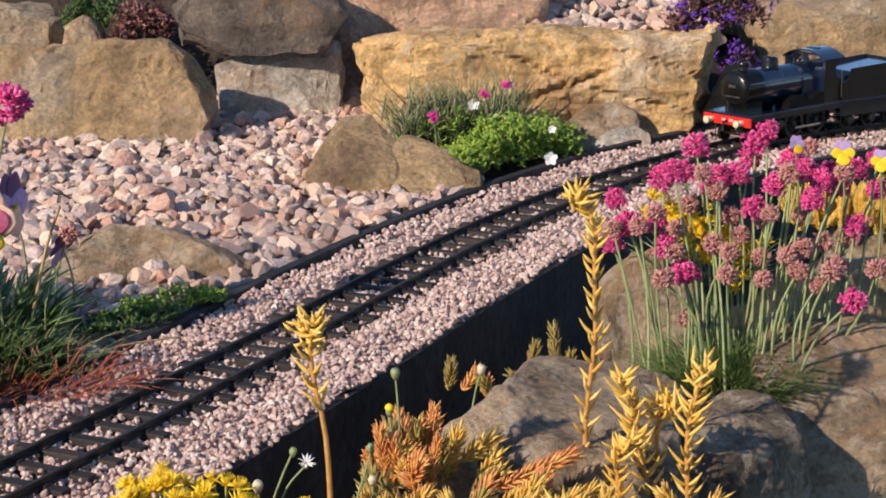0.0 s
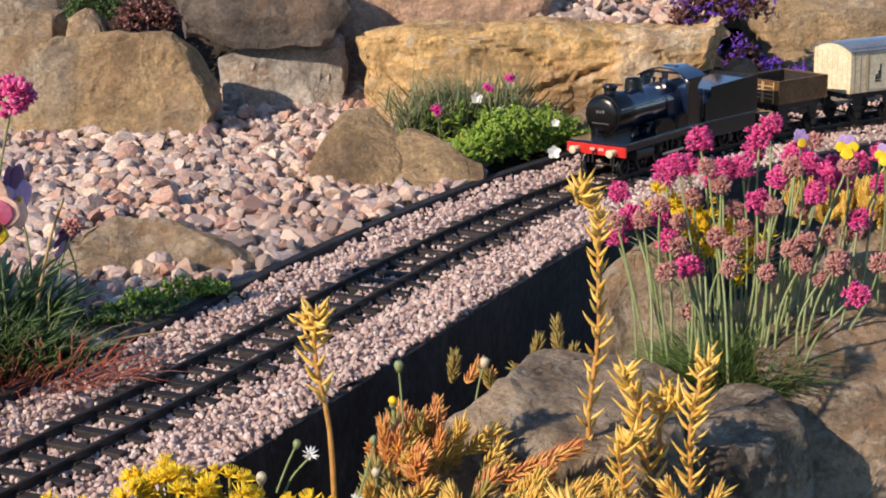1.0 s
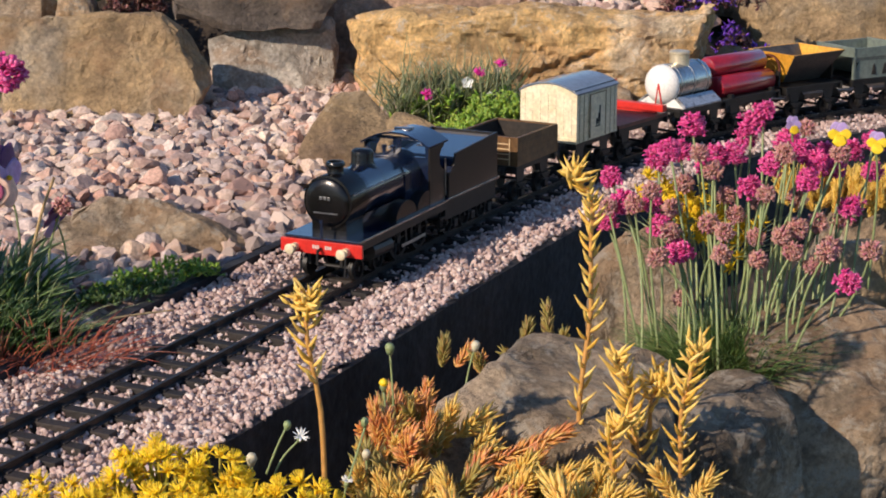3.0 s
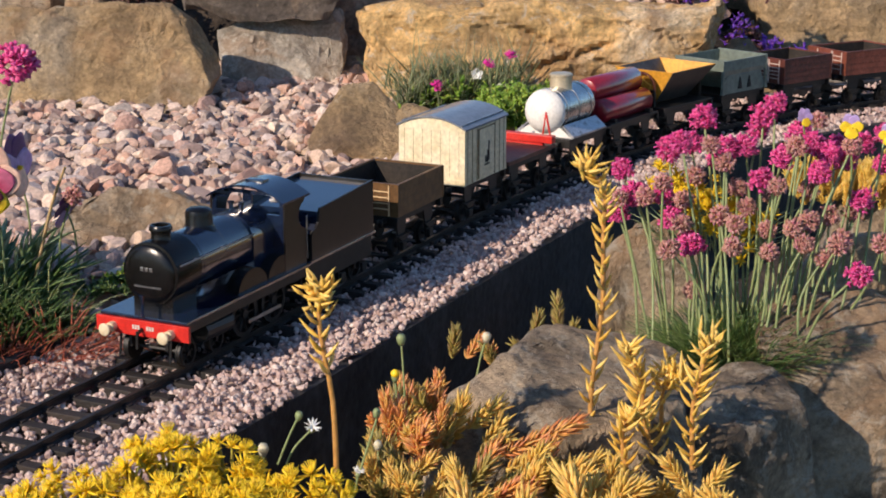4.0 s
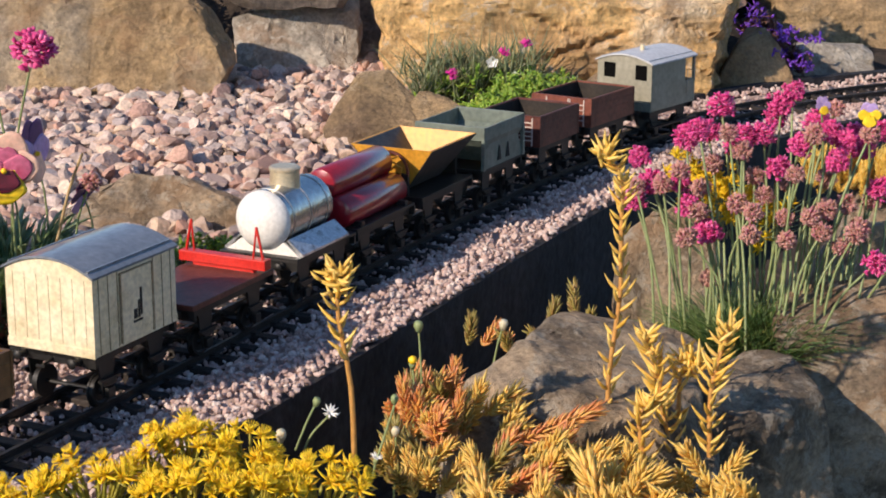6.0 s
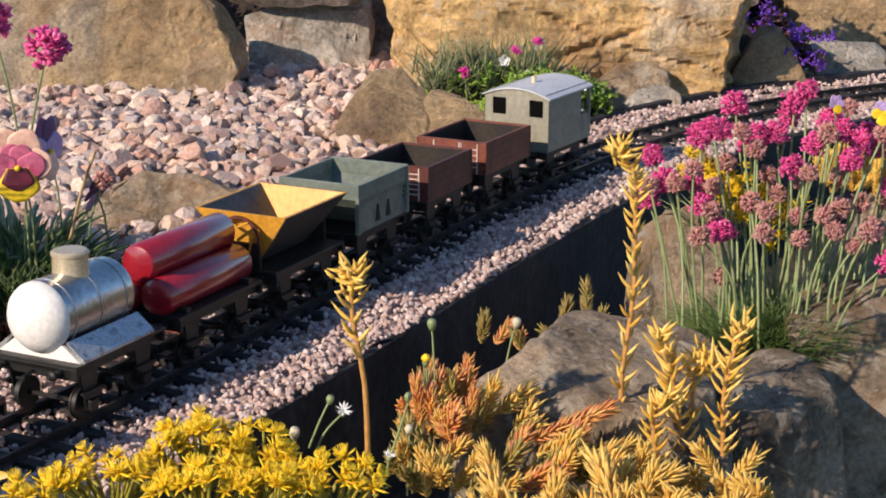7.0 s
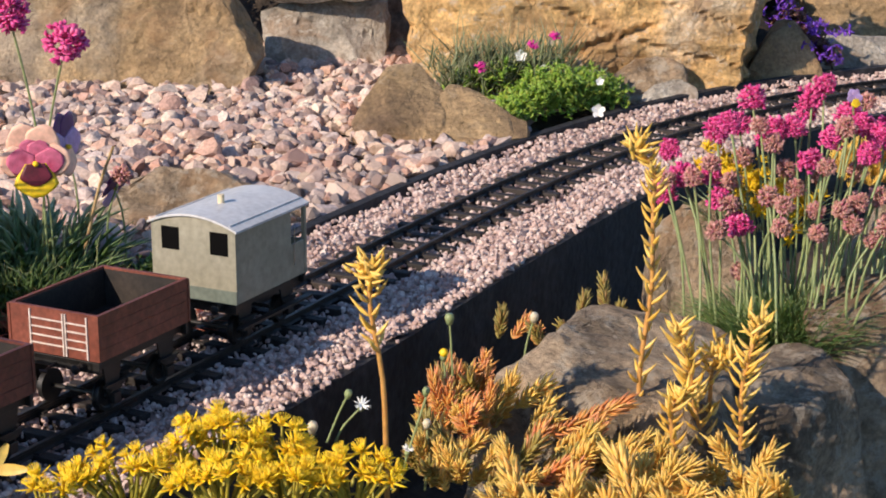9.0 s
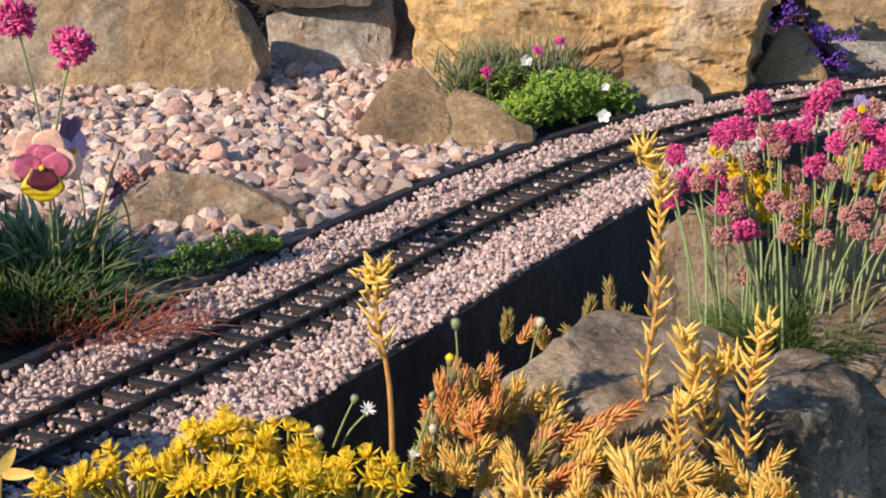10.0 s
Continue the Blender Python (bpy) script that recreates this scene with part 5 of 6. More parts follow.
def arch_roof(bm, x0, x1, half, z, rise, thick=0.0012, n=14):
    out = [(half * (2 * i / n - 1), z + rise * (1 - (2 * i / n - 1) ** 2)) for i in range(n + 1)]
    out += [(y, zz - thick) for y, zz in reversed(out)]
    a = [bm.verts.new((x0, y, zz)) for y, zz in out]
    b = [bm.verts.new((x1, y, zz)) for y, zz in out]
    k = len(out)
    for i in range(k):
        bm.faces.new((a[i], a[(i + 1) % k], b[(i + 1) % k], b[i]))
    for i in range(n):
        bm.faces.new((a[i], a[i + 1], a[k - 2 - i], a[k - 1 - i]))
        bm.faces.new((b[i], b[i + 1], b[k - 2 - i], b[k - 1 - i]))
    bmesh.ops.recalc_face_normals(bm, faces=bm.faces)


WHEELS = []                                                # wheelsets that turn: object, x, radius


def wheelset(owner, x, r, spokes=0):
    """An axle that turns, with its two wheels."""
    bm = bmesh.new()
    rod(bm, (0, -0.015, 0), (0, 0.015, 0), 0.0012, 8)
    ob = part("axle", bm, FRAME, owner, "black axle")
    for side in (-1, 1):
        bm = bmesh.new()
        y = side * 0.0175
        m = Matrix.Rotation(radians(-90 * side), 4, "X")
        m.translation = (0, side * 0.0152, 0)
        if spokes:
            lathe(bm, [(r * 0.80, 0), (r * 1.06, 0), (r * 1.06, 0.0008), (r, 0.001), (r, 0.0035), (r * 0.80, 0.0035), (r * 0.80, 0.0)], m, 28)
            rod(bm, (0, side * 0.0152, 0), (0, side * 0.0192, 0), r * 0.2, 12)
            for i in range(spokes):
                a = 6.28318 * i / spokes
                rod(bm, (0, y, 0), (r * 0.85 * math.cos(a), y, r * 0.85 * math.sin(a)), r * 0.055, 6)
        else:
            lathe(bm, [(r * 1.08, 0), (r * 1.08, 0.0008), (r, 0.001), (r, 0.0033), (r * 0.8, 0.0035), (r * 0.7, 0.0026), (r * 0.3, 0.0028), (r * 0.25, 0.0042), (0.0004, 0.0042)], m, 24)
        part("wheel", bm, FRAME, ob, "spoked black wheel" if spokes else "black disc wheel", flat=False)
    ob.location = (x, 0, r)
    WHEELS.append((ob, x, r))
    return ob


def buffers(owner, x, z, half, r=0.0026, out=0.006, material=FRAME, label=""):
    way = 1 if x > 0 else -1
    for side in (-1, 1):
        bm = bmesh.new()
        rod(bm, (x, side * half, z), (x + way * out, side * half, z), r * 0.5, 10)
        rod(bm, (x, side * half, z), (x + way * out * 0.45, side * half, z), r * 0.75, 10)
        head = Matrix.Translation((x + way * out, side * half, z)) @ (ALONG if way > 0 else Matrix.Rotation(radians(-90), 4, "Y"))
        lathe(bm, [(r * 0.9, -0.0003), (r, 0.0002), (r * 0.9, 0.0008), (r * 0.5, 0.0013), (0.0003, 0.0015)], head, 18)
        part("buffer", bm, material, owner, label, flat=False)


def underframe(owner, L, z=0.03, r=0.0078):
    bm = bmesh.new()
    for side in (-1, 1):
        box(bm, -L / 2, L / 2, side * 0.0215 - 0.0012, side * 0.0215 + 0.0012, z - 0.0055, z - 0.0006, 0.0003)
    for x in (-L / 2 + 0.001, L / 2 - 0.001):
        box(bm, x - 0.001, x + 0.001, -0.026, 0.026, z - 0.0062, z - 0.0004, 0.0003)
    box(bm, -L / 2, L / 2, -0.0205, 0.0205, z - 0.003, z - 0.0009)
    part("underframe", bm, FRAME, owner)
    for x in (-L * 0.3, L * 0.3):
        for side in (-1, 1):
            bm = bmesh.new()
            plate(bm, [(x - 0.007, z - 0.005), (x + 0.007, z - 0.005), (x + 0.003, 0.005), (x - 0.003, 0.005)], side * 0.0212, side * 0.0222)
            box(bm, x - 0.0028, x + 0.0028, side * 0.0235 - 0.0014, side * 0.0235 + 0.0014, 0.0052, 0.0105, 0.0005)
            for k in range(3):
                box(bm, x - 0.008 + k * 0.0018, x + 0.008 - k * 0.0018, side * 0.0235 - 0.001, side * 0.0235 + 0.001, 0.0145 - k * 0.0013, 0.0156 - k * 0.0013)
            part("axle_guard", bm, FRAME, owner)
        wheelset(owner, x, r)
    for x in (-L / 2, L / 2):
        buffers(owner, x, z - 0.003, 0.0165)
        bm = bmesh.new()
        w = 1 if x > 0 else -1
        rod(bm, (x, 0, z - 0.004), (x + w * 0.009, 0, z - 0.0055), 0.0008, 6)
        rod(bm, (x + w * 0.009, -0.0025, z - 0.0055), (x + w * 0.009, 0.0025, z - 0.0055), 0.0008, 6)
        part("coupling", bm, FRAME, owner)
    bm = bmesh.new()
    rod(bm, (-0.012, -0.0245, 0.0095), (0.014, -0.0245, 0.0125), 0.0006, 6)
    part("brake_lever", bm, STEEL, owner, "worn steel brake lever")


CARS = []


def car(name, label, category, off, base):
    ob = thing(name, label, category, group="toy goods train")
    CARS.append((ob, off, base))
    return ob


def slot_box(bm, L, half, z0, z1, wall, x=0.0):
    """An open box with thick walls."""
    o = [(x - L / 2, -half), (x + L / 2, -half), (x + L / 2, half), (x - L / 2, half)]
    i = [(x - L / 2 + wall, -half + wall), (x + L / 2 - wall, -half + wall), (x + L / 2 - wall, half - wall), (x - L / 2 + wall, half - wall)]
    ob_ = [bm.verts.new((*p, z0)) for p in o]
    ot = [bm.verts.new((*p, z1)) for p in o]
    it = [bm.verts.new((*p, z1)) for p in i]
    ib = [bm.verts.new((*p, z0 + wall)) for p in i]
    for k in range(4):
        n = (k + 1) % 4
        bm.faces.new((ob_[k], ob_[n], ot[n], ot[k]))
        bm.faces.new((ot[k], ot[n], it[n], it[k]))
        bm.faces.new((it[k], it[n], ib[n], ib[k]))
    bm.faces.new(ib)
    bm.faces.new(ob_[::-1])
    bmesh.ops.recalc_face_normals(bm, faces=bm.faces)


def locomotive():
    e = car("steam_locomotive", "glossy black model steam locomotive with a red buffer beam", "locomotive", 0.0570, 0.07)
    bm = bmesh.new()
    box(bm, -0.0675, 0.066, -0.0275, 0.0275, 0.0275, 0.0292, 0.0004)
    part("footplate", bm, GLOSS, e)
    for side in (-1, 1):
        bm = bmesh.new()
        box(bm, -0.0665, 0.064, side * 0.0262 - 0.0006, side * 0.0262 + 0.0006, 0.0225, 0.0275)
        part("valance", bm, FRAME, e)
        bm = bmesh.new()
        box(bm, -0.06, 0.062, side * 0.0115 - 0.001, side * 0.0115 + 0.001, 0.010, 0.0275)
        part("main_frame", bm, FRAME, e)
    bm = bmesh.new()
    box(bm, 0.0655, 0.0675, -0.0295, 0.0295, 0.0185, 0.0272, 0.0003)
    beam = part("buffer_beam", bm, RED, e, "bright red buffer beam")
    for y in (-0.006, 0.003):
        bm = bmesh.new()
        for k in range(3):
            box(bm, 0.0675, 0.06785, y + k * 0.0017, y + k * 0.0017 + 0.0011, 0.0222, 0.0245)
        part("lettering", bm, WHITELINE, beam, "small unreadable pale lettering")
    buffers(e, 0.0675, 0.0222, 0.0185, 0.0036, 0.008, CREAMY, "cream-coloured round buffer head")
    bm = bmesh.new()
    rod(bm, (0.0675, 0, 0.0225), (0.072, 0, 0.0215), 0.001, 8)
    rod(bm, (0.072, 0, 0.0225), (0.0725, 0, 0.013), 0.0009, 8)
    part("coupling", bm, FRAME, e)
    bm = bmesh.new()
    rod(bm, (0.0662, 0, 0.029), (0.0662, 0, 0.039), 0.0009, 8)
    rod(bm, (0.0662, 0, 0.039), (0.0662, 0, 0.041), 0.0014, 8)
    part("lamp_iron", bm, GLOSS, e)
    # boiler, smokebox and saddle
    bm = bmesh.new()
    lathe(bm, [(0.0168, -0.030), (0.0168, 0.0265)], Matrix.Translation((0.008, 0, 0.0508)) @ ALONG, 40)
    boiler = part("boiler", bm, GLOSS, e, flat=False)
    for x in (-0.017, 0.006, 0.030):
        bm = bmesh.new()
        lathe(bm, [(0.0167, -0.0006), (0.0170, -0.0005), (0.0170, 0.0005), (0.0167, 0.0006)], Matrix.Translation((x, 0, 0.0508)) @ ALONG, 40)
        part("boiler_band", bm, GLOSS, boiler)
    bm = bmesh.new()
    lathe(bm, [(0.0170, 0.0255), (0.0176, 0.026), (0.0176, 0.0485), (0.0173, 0.0495), (0.0158, 0.0497), (0.0156, 0.0505), (0.0148, 0.0513), (0.0110, 0.0524), (0.006, 0.0530), (0.0004, 0.0532)],
          Matrix.Translation((0.008, 0, 0.0508)) @ ALONG, 40)
    smoke = part("smokebox", bm, SMOKE, e, flat=False)
    bm = bmesh.new()
    plate(bm, [(0.033, 0.0292), (0.056, 0.0292), (0.056, 0.045), (0.033, 0.045)], -0.0125, 0.0125)
    part("smokebox_saddle", bm, SMOKE, e)
    bm = bmesh.new()
    for k in range(3):
        box(bm, 0.0600, 0.0613, -0.0040 + k * 0.0028, -0.0020 + k * 0.0028, 0.0528, 0.0550, 0.0003)
    part("number_plate", bm, STEEL, smoke, "small raised pale number plate")
    bm = bmesh.new()
    rod(bm, (0.0608, -0.0085, 0.0442), (0.0608, 0.0085, 0.0442), 0.0005, 6)
    for y in (-0.0075, 0.0075):
        rod(bm, (0.0590, y, 0.0442), (0.0608, y, 0.0442), 0.0005, 6)
    part("door_rail", bm, STEEL, smoke, "bright steel handrail on the smokebox door")
    bm = bmesh.new()
    lathe(bm, [(0.0080, 0.0640), (0.0062, 0.0665), (0.0054, 0.0680), (0.0054, 0.0720), (0.0064, 0.0728), (0.0064, 0.0742), (0.0057, 0.0754), (0.0044, 0.0754), (0.0040, 0.071)], Matrix.Translation((0.0465, 0, 0)), 26)
    part("chimney", bm, SMOKE, e, flat=False)
    bm = bmesh.new()
    lathe(bm, [(0.0104, 0.0640), (0.0084, 0.0665), (0.0078, 0.0680), (0.0077, 0.0738), (0.0072, 0.0756), (0.0054, 0.0768), (0.0004, 0.0772)], Matrix.Translation((0.009, 0, 0)), 26)
    part("dome", bm, SMOKE, e, flat=False)
    bm = bmesh.new()
    for y in (-0.0035, 0.0035):
        rod(bm, (-0.030, y, 0.062), (-0.030, y, 0.071), 0.0013, 10)
        rod(bm, (-0.030, y, 0.0705), (-0.030, y, 0.072), 0.0019, 10)
    part("safety_valve", bm, GLOSS, e)
    for side in (-1, 1):
        bm = bmesh.new()
        rod(bm, (-0.02, side * 0.0176, 0.0568), (0.056, side * 0.0184, 0.0568), 0.0005, 6)
        for x in (-0.015, 0.012, 0.040):
            rod(bm, (x, side * 0.0150, 0.0566), (x, side * 0.0180, 0.0568), 0.0005, 6)
        part("handrail", bm, STEEL, e, "thin steel handrail")
    # firebox
    bm = bmesh.new()
    out = [(-0.0176, 0.0292), (0.0176, 0.0292), (0.0176, 0.052)] + [(0.0176 * math.cos(a), 0.052 + 0.0158 * math.sin(a)) for a in np.linspace(0.1, 3.04, 22)] + [(-0.0176, 0.052)]
    a = [bm.verts.new((-0.0195, y, z)) for y, z in out]
    b = [bm.verts.new((-0.046, y, z)) for y, z in out]
    for i in range(len(out)):
        j = (i + 1) % len(out)
        bm.faces.new((a[i], a[j], b[j], b[i]))
    bm.faces.new(a)
    bm.faces.new(b[::-1])
    bmesh.ops.recalc_face_normals(bm, faces=bm.faces)
    part("firebox", bm, GLOSS, e, flat=False)
    # cab: two sides with a cut-out, a front sheet with round windows, an arched roof
    for side in (-1, 1):
        bm = bmesh.new()
        arc = [(-0.0665 + 0.009 * math.cos(t), 0.0595 + 0.0085 * math.sin(t)) for t in np.linspace(1.3, -1.4, 9)]
        plate(bm, [(-0.042, 0.0292), (-0.042, 0.0715), (-0.0665, 0.0715)] + arc + [(-0.0665, 0.049), (-0.0665, 0.0292)], side * 0.0246 - 0.0006, side * 0.0246 + 0.0006)
        part("cab_side", bm, TENDERPAINT, e)
        bm = bmesh.new()
        rod(bm, (-0.0672, side * 0.0252, 0.032), (-0.0672, side * 0.0252, 0.058), 0.0005, 6)
        part("handrail", bm, STEEL, e, "thin steel handrail")
    bm = bmesh.new()
    for y0, y1, z0, z1 in ((-0.0240, 0.0240, 0.0292, 0.0630), (-0.0240, -0.0215, 0.0630, 0.0708), (0.0215, 0.0240, 0.0630, 0.0708), (-0.0030, 0.0030, 0.0630, 0.0760), (-0.0240, -0.0150, 0.0705, 0.0722), (0.0150, 0.0240, 0.0705, 0.0722), (-0.0160, 0.0160, 0.0740, 0.0760)):
        box(bm, -0.0435, -0.0422, y0, y1, z0, z1)
    part("cab_front", bm, GLOSS, e)
    bm = bmesh.new()
    arch_roof(bm, -0.070, -0.0385, 0.0260, 0.0712, 0.0085, n=24)
    box(bm, -0.058, -0.050, -0.006, 0.006, 0.0785, 0.0806, 0.0006)
    part("cab_roof", bm, GLOSS, e, flat=False)
    # splashers, wheels, rods, steps, cylinders
    for side in (-1, 1):
        for x in (-0.006, -0.038):
            bm = bmesh.new()
            plate(bm, [(x + 0.0155 * math.cos(t), 0.0285 + 0.0125 * math.sin(t)) for t in np.linspace(0, math.pi, 25)], side * 0.0165, side * 0.0250)
            part("splasher", bm, SMOKE, e, flat=False)
        bm = bmesh.new()
        rod(bm, (0.018, side * 0.0215, 0.0165), (0.045, side * 0.0215, 0.0175), 0.0058, 14)
        part("cylinder", bm, FRAME, e)
        bm = bmesh.new()
        box(bm, -0.064, -0.056, side * 0.0255 - 0.001, side * 0.0255 + 0.001, 0.008, 0.0095)
        box(bm, -0.064, -0.056, side * 0.0255 - 0.001, side * 0.0255 + 0.001, 0.016, 0.0175)
        box(bm, -0.0605, -0.0595, side * 0.0245 - 0.0004, side * 0.0245 + 0.0004, 0.008, 0.0275)
        part("cab_step", bm, FRAME, e)
        bm = bmesh.new()
        box(bm, -0.040, -0.004, side * 0.0222 - 0.0006, side * 0.0222 + 0.0006, 0.0088, 0.0108, 0.0003)
        part("coupling_rod", bm, STEEL, e, "oily steel coupling rod")
        bm = bmesh.new()
        rod(bm, (0.064, side * 0.016, 0.0185), (0.066, side * 0.016, 0.005), 0.0007, 6)
        part("guard_iron", bm, FRAME, e)
    for x in (-0.006, -0.038):
        wheelset(e, x, 0.0135, 10)
    for x in (0.024, 0.052):
        wheelset(e, x, 0.0075, 8)


def tender():
    e = car("tender", "black model tender with curved front panels behind the locomotive", "tender", 0.170, 0.055)
    bm = bmesh.new()
    box(bm, -0.0395, 0.0455, -0.0275, 0.0275, 0.028, 0.0298, 0.0004)
    part("footplate", bm, GLOSS, e)
    for side in (-1, 1):
        bm = bmesh.new()
        plate(bm, [(-0.037, 0.0298), (0.043, 0.0298), (0.043, 0.0455), (0.0415, 0.0475), (0.0375, 0.0485), (0.0350, 0.0510), (0.0340, 0.0560), (0.0325, 0.0598), (-0.037, 0.0630)], side * 0.0262 - 0.0007, side * 0.0262 + 0.0007)
        part("side_panel", bm, TENDERPAINT, e)
        bm = bmesh.new()
        box(bm, -0.0385, 0.0440, side * 0.0235 - 0.001, side * 0.0235 + 0.001, 0.0135, 0.028)
        part("outer_frame", bm, FRAME, e)
    bm = bmesh.new()
    box(bm, -0.0372, -0.0357, -0.0255, 0.0255, 0.0298, 0.0625)
    part("rear_panel", bm, TENDERPAINT, e)
    bm = bmesh.new()
    plate(bm, [(-0.0357, 0.0298), (0.034, 0.0298), (0.034, 0.044), (0.026, 0.0555), (-0.0357, 0.0605)], -0.0253, 0.0253)
    part("tank_top", bm, GLOSS, e)
    for x in (-0.026, 0.002, 0.03):
        wheelset(e, x, 0.0085, 8)
        for side in (-1, 1):
            bm = bmesh.new()
            box(bm, x - 0.003, x + 0.003, side * 0.0252 - 0.001, side * 0.0252 + 0.001, 0.006, 0.012, 0.0005)
            part("axle_box", bm, FRAME, e)
    buffers(e, -0.0395, 0.0255, 0.0165)


def open_wagon(label, off, L, z1, paint, trim, ladder):
    e = car("open_wagon", label, "wagon", off, L * 0.6)
    bm = bmesh.new()
    slot_box(bm, L, 0.0265, 0.03, z1, 0.0016)
    body = part("body", bm, paint, e)
    bm = bmesh.new()
    slot_box(bm, L - 0.0034, 0.0248, 0.0318, z1 - 0.0006, 0.0005)
    part("lining", bm, INSIDE, body, "dark inside of the wagon")
    n = 4
    for k in range(1, n):
        z = 0.03 + (z1 - 0.03) * k / n
        for side in (-1, 1):
            bm = bmesh.new()
            box(bm, -L / 2 + 0.001, L / 2 - 0.001, side * 0.0266 - 0.0002, side * 0.0266 + 0.0002, z - 0.0002, z + 0.0002)
            part("plank_joint", bm, paint, body)
    x = L / 2 + 0.0002
    for y0, y1 in ((-0.0140, 0.0058), (0.0074, 0.0200)):
        for y in (y0, y1):
            bm = bmesh.new()
            box(bm, x - 0.0003, x + 0.0006, y - 0.00035, y + 0.00035, 0.0305, z1 - 0.0008)
            part("strap", bm, trim, body)
        for k in range(5 if ladder else 4):
            z = 0.033 + (z1 - 0.036) * (k + 0.5) / (5 if ladder else 4)
            bm = bmesh.new()
            box(bm, x - 0.0003, x + 0.0005, y0, y1, z - 0.0003, z + 0.0003)
            part("rung", bm, trim, body)
    bm = bmesh.new()
    for sy in (-1, 1):
        box(bm, -L / 2 - 0.0003, L / 2 + 0.0003, sy * 0.0258 - 0.0010, sy * 0.0258 + 0.0010, z1, z1 + 0.0006)
    for sx in (-1, 1):
        box(bm, sx * (L / 2 - 0.0007) - 0.0010, sx * (L / 2 - 0.0007) + 0.0010, -0.0248, 0.0248, z1, z1 + 0.0006)
    part("rim", bm, paint, body)
    for cx in (-1, 1):
        for cy in (-1, 1):
            bm = bmesh.new()
            box(bm, cx * L / 2 - 0.0012, cx * L / 2 + 0.0004, cy * 0.0266 - 0.0012, cy * 0.0266 + 0.0003, 0.0302, z1)
            part("corner_post", bm, paint, body)
    underframe(e, L)
    return e


def covered_van():
    L = 0.069
    e = car("covered_van", "cream-painted goods van with a grey arched roof and dirty lower edges", "wagon", 0.383, L * 0.6)
    bm = bmesh.new()
    n = 12
    out = [(-0.0262, 0.0295), (0.0262, 0.0295)] + [(0.0262 * (1 - 2 * i / n), 0.0695 + 0.0068 * (1 - (1 - 2 * i / n) ** 2)) for i in range(n + 1)]
    a = [bm.verts.new((-L / 2, y, z)) for y, z in out]
    b = [bm.verts.new((L / 2, y, z)) for y, z in out]
    for i in range(len(out)):
        j = (i + 1) % len(out)
        bm.faces.new((a[i], a[j], b[j], b[i]))
    bm.faces.new(a[::-1])
    bm.faces.new(b)
    bmesh.ops.recalc_face_normals(bm, faces=bm.faces)
    body = part("body", bm, CREAM, e)
    bm = bmesh.new()
    arch_roof(bm, -L / 2 - 0.0012, L / 2 + 0.0012, 0.0275, 0.0700, 0.0078)
    roof = part("roof", bm, ROOFGREY, e, "weathered blue-grey arched roof", flat=False)
    for side in (-1, 1):
        bm = bmesh.new()
        box(bm, -L / 2, L / 2, side * 0.0235 - 0.0005, side * 0.0235 + 0.0005, 0.0719, 0.0729)
        part("rain_strip", bm, ROOFGREY, roof)
        y = side * 0.0264
        door = bmesh.new()
        box(door, -0.013, 0.013, y - 0.0005, y + 0.0005, 0.0315, 0.0665, 0.0002)
        d = part("door", door, CREAM, body)
        bm = bmesh.new()
        for x0, x1, z0, z1 in ((-0.0135, -0.0128, 0.031, 0.067), (0.0128, 0.0135, 0.031, 0.067), (-0.0135, 0.0135, 0.0664, 0.067)):
            box(bm, x0, x1, y - 0.0003, y + 0.0007 * side + 0.0003, z0, z1)
        part("door_frame", bm, GRIME, d)
        bm = bmesh.new()
        for x0, x1, z0, z1 in ((-0.004, -0.0025, 0.042, 0.056), (-0.0018, -0.0006, 0.041, 0.050), (0.0004, 0.003, 0.041, 0.046), (-0.004, 0.0035, 0.039, 0.0402)):
            box(bm, x0, x1, y + side * 0.0004, y + side * 0.0009, z0, z1)
        part("emblem", bm, INSIDE, d, "worn dark emblem")
        for k in range(-4, 5):
            if abs(k) > 1:
                bm = bmesh.new()
                box(bm, k * 0.0075 - 0.00015, k * 0.0075 + 0.00015, y - 0.0003 * side - 0.0002, y + 0.0002, 0.030, 0.069)
                part("plank_joint", bm, GRIME, body)
    for k in range(-3, 4):
        bm = bmesh.new()
        box(bm, L / 2 - 0.0001, L / 2 + 0.00015, k * 0.0072 - 0.0001, k * 0.0072 + 0.0001, 0.0345, 0.068)
        part("plank_joint", bm, GRIME, body)
    for x in (-L / 2, L / 2):
        bm = bmesh.new()
        box(bm, x - 0.0005, x + 0.0005, -0.0264, 0.0264, 0.0292, 0.0335)
        part("end_sill", bm, CREAM, body, "dirty cream lower band")
    underframe(e, L)


def bolster_wagon():
    L = 0.082
    e = car("bolster_wagon", "red flat bolster wagon with upright stakes", "wagon", 0.466, L * 0.6)
    bm = bmesh.new()
    box(bm, -L / 2, L / 2, -0.0255, 0.0255, 0.0292, 0.0325, 0.0004)
    part("deck", bm, DARKRED, e)
    for x in (-0.030,):
        bm = bmesh.new()
        box(bm, x - 0.0035, x + 0.0035, -0.0285, 0.0285, 0.0345, 0.0405, 0.0006)
        box(bm, x - 0.002, x + 0.002, -0.02, 0.02, 0.0325, 0.0348)
        bol = part("bolster", bm, RED, e, "bright red cross bolster")
        for side in (-1, 1):
            bm = bmesh.new()
            rod(bm, (x, side * 0.0255, 0.040), (x, side * 0.0215, 0.0585), 0.0008, 8)
            rod(bm, (x + 0.001, side * 0.0195, 0.040), (x, side * 0.0215, 0.0585), 0.0006, 8)
            part("stake", bm, RED, bol)
    underframe(e, L)


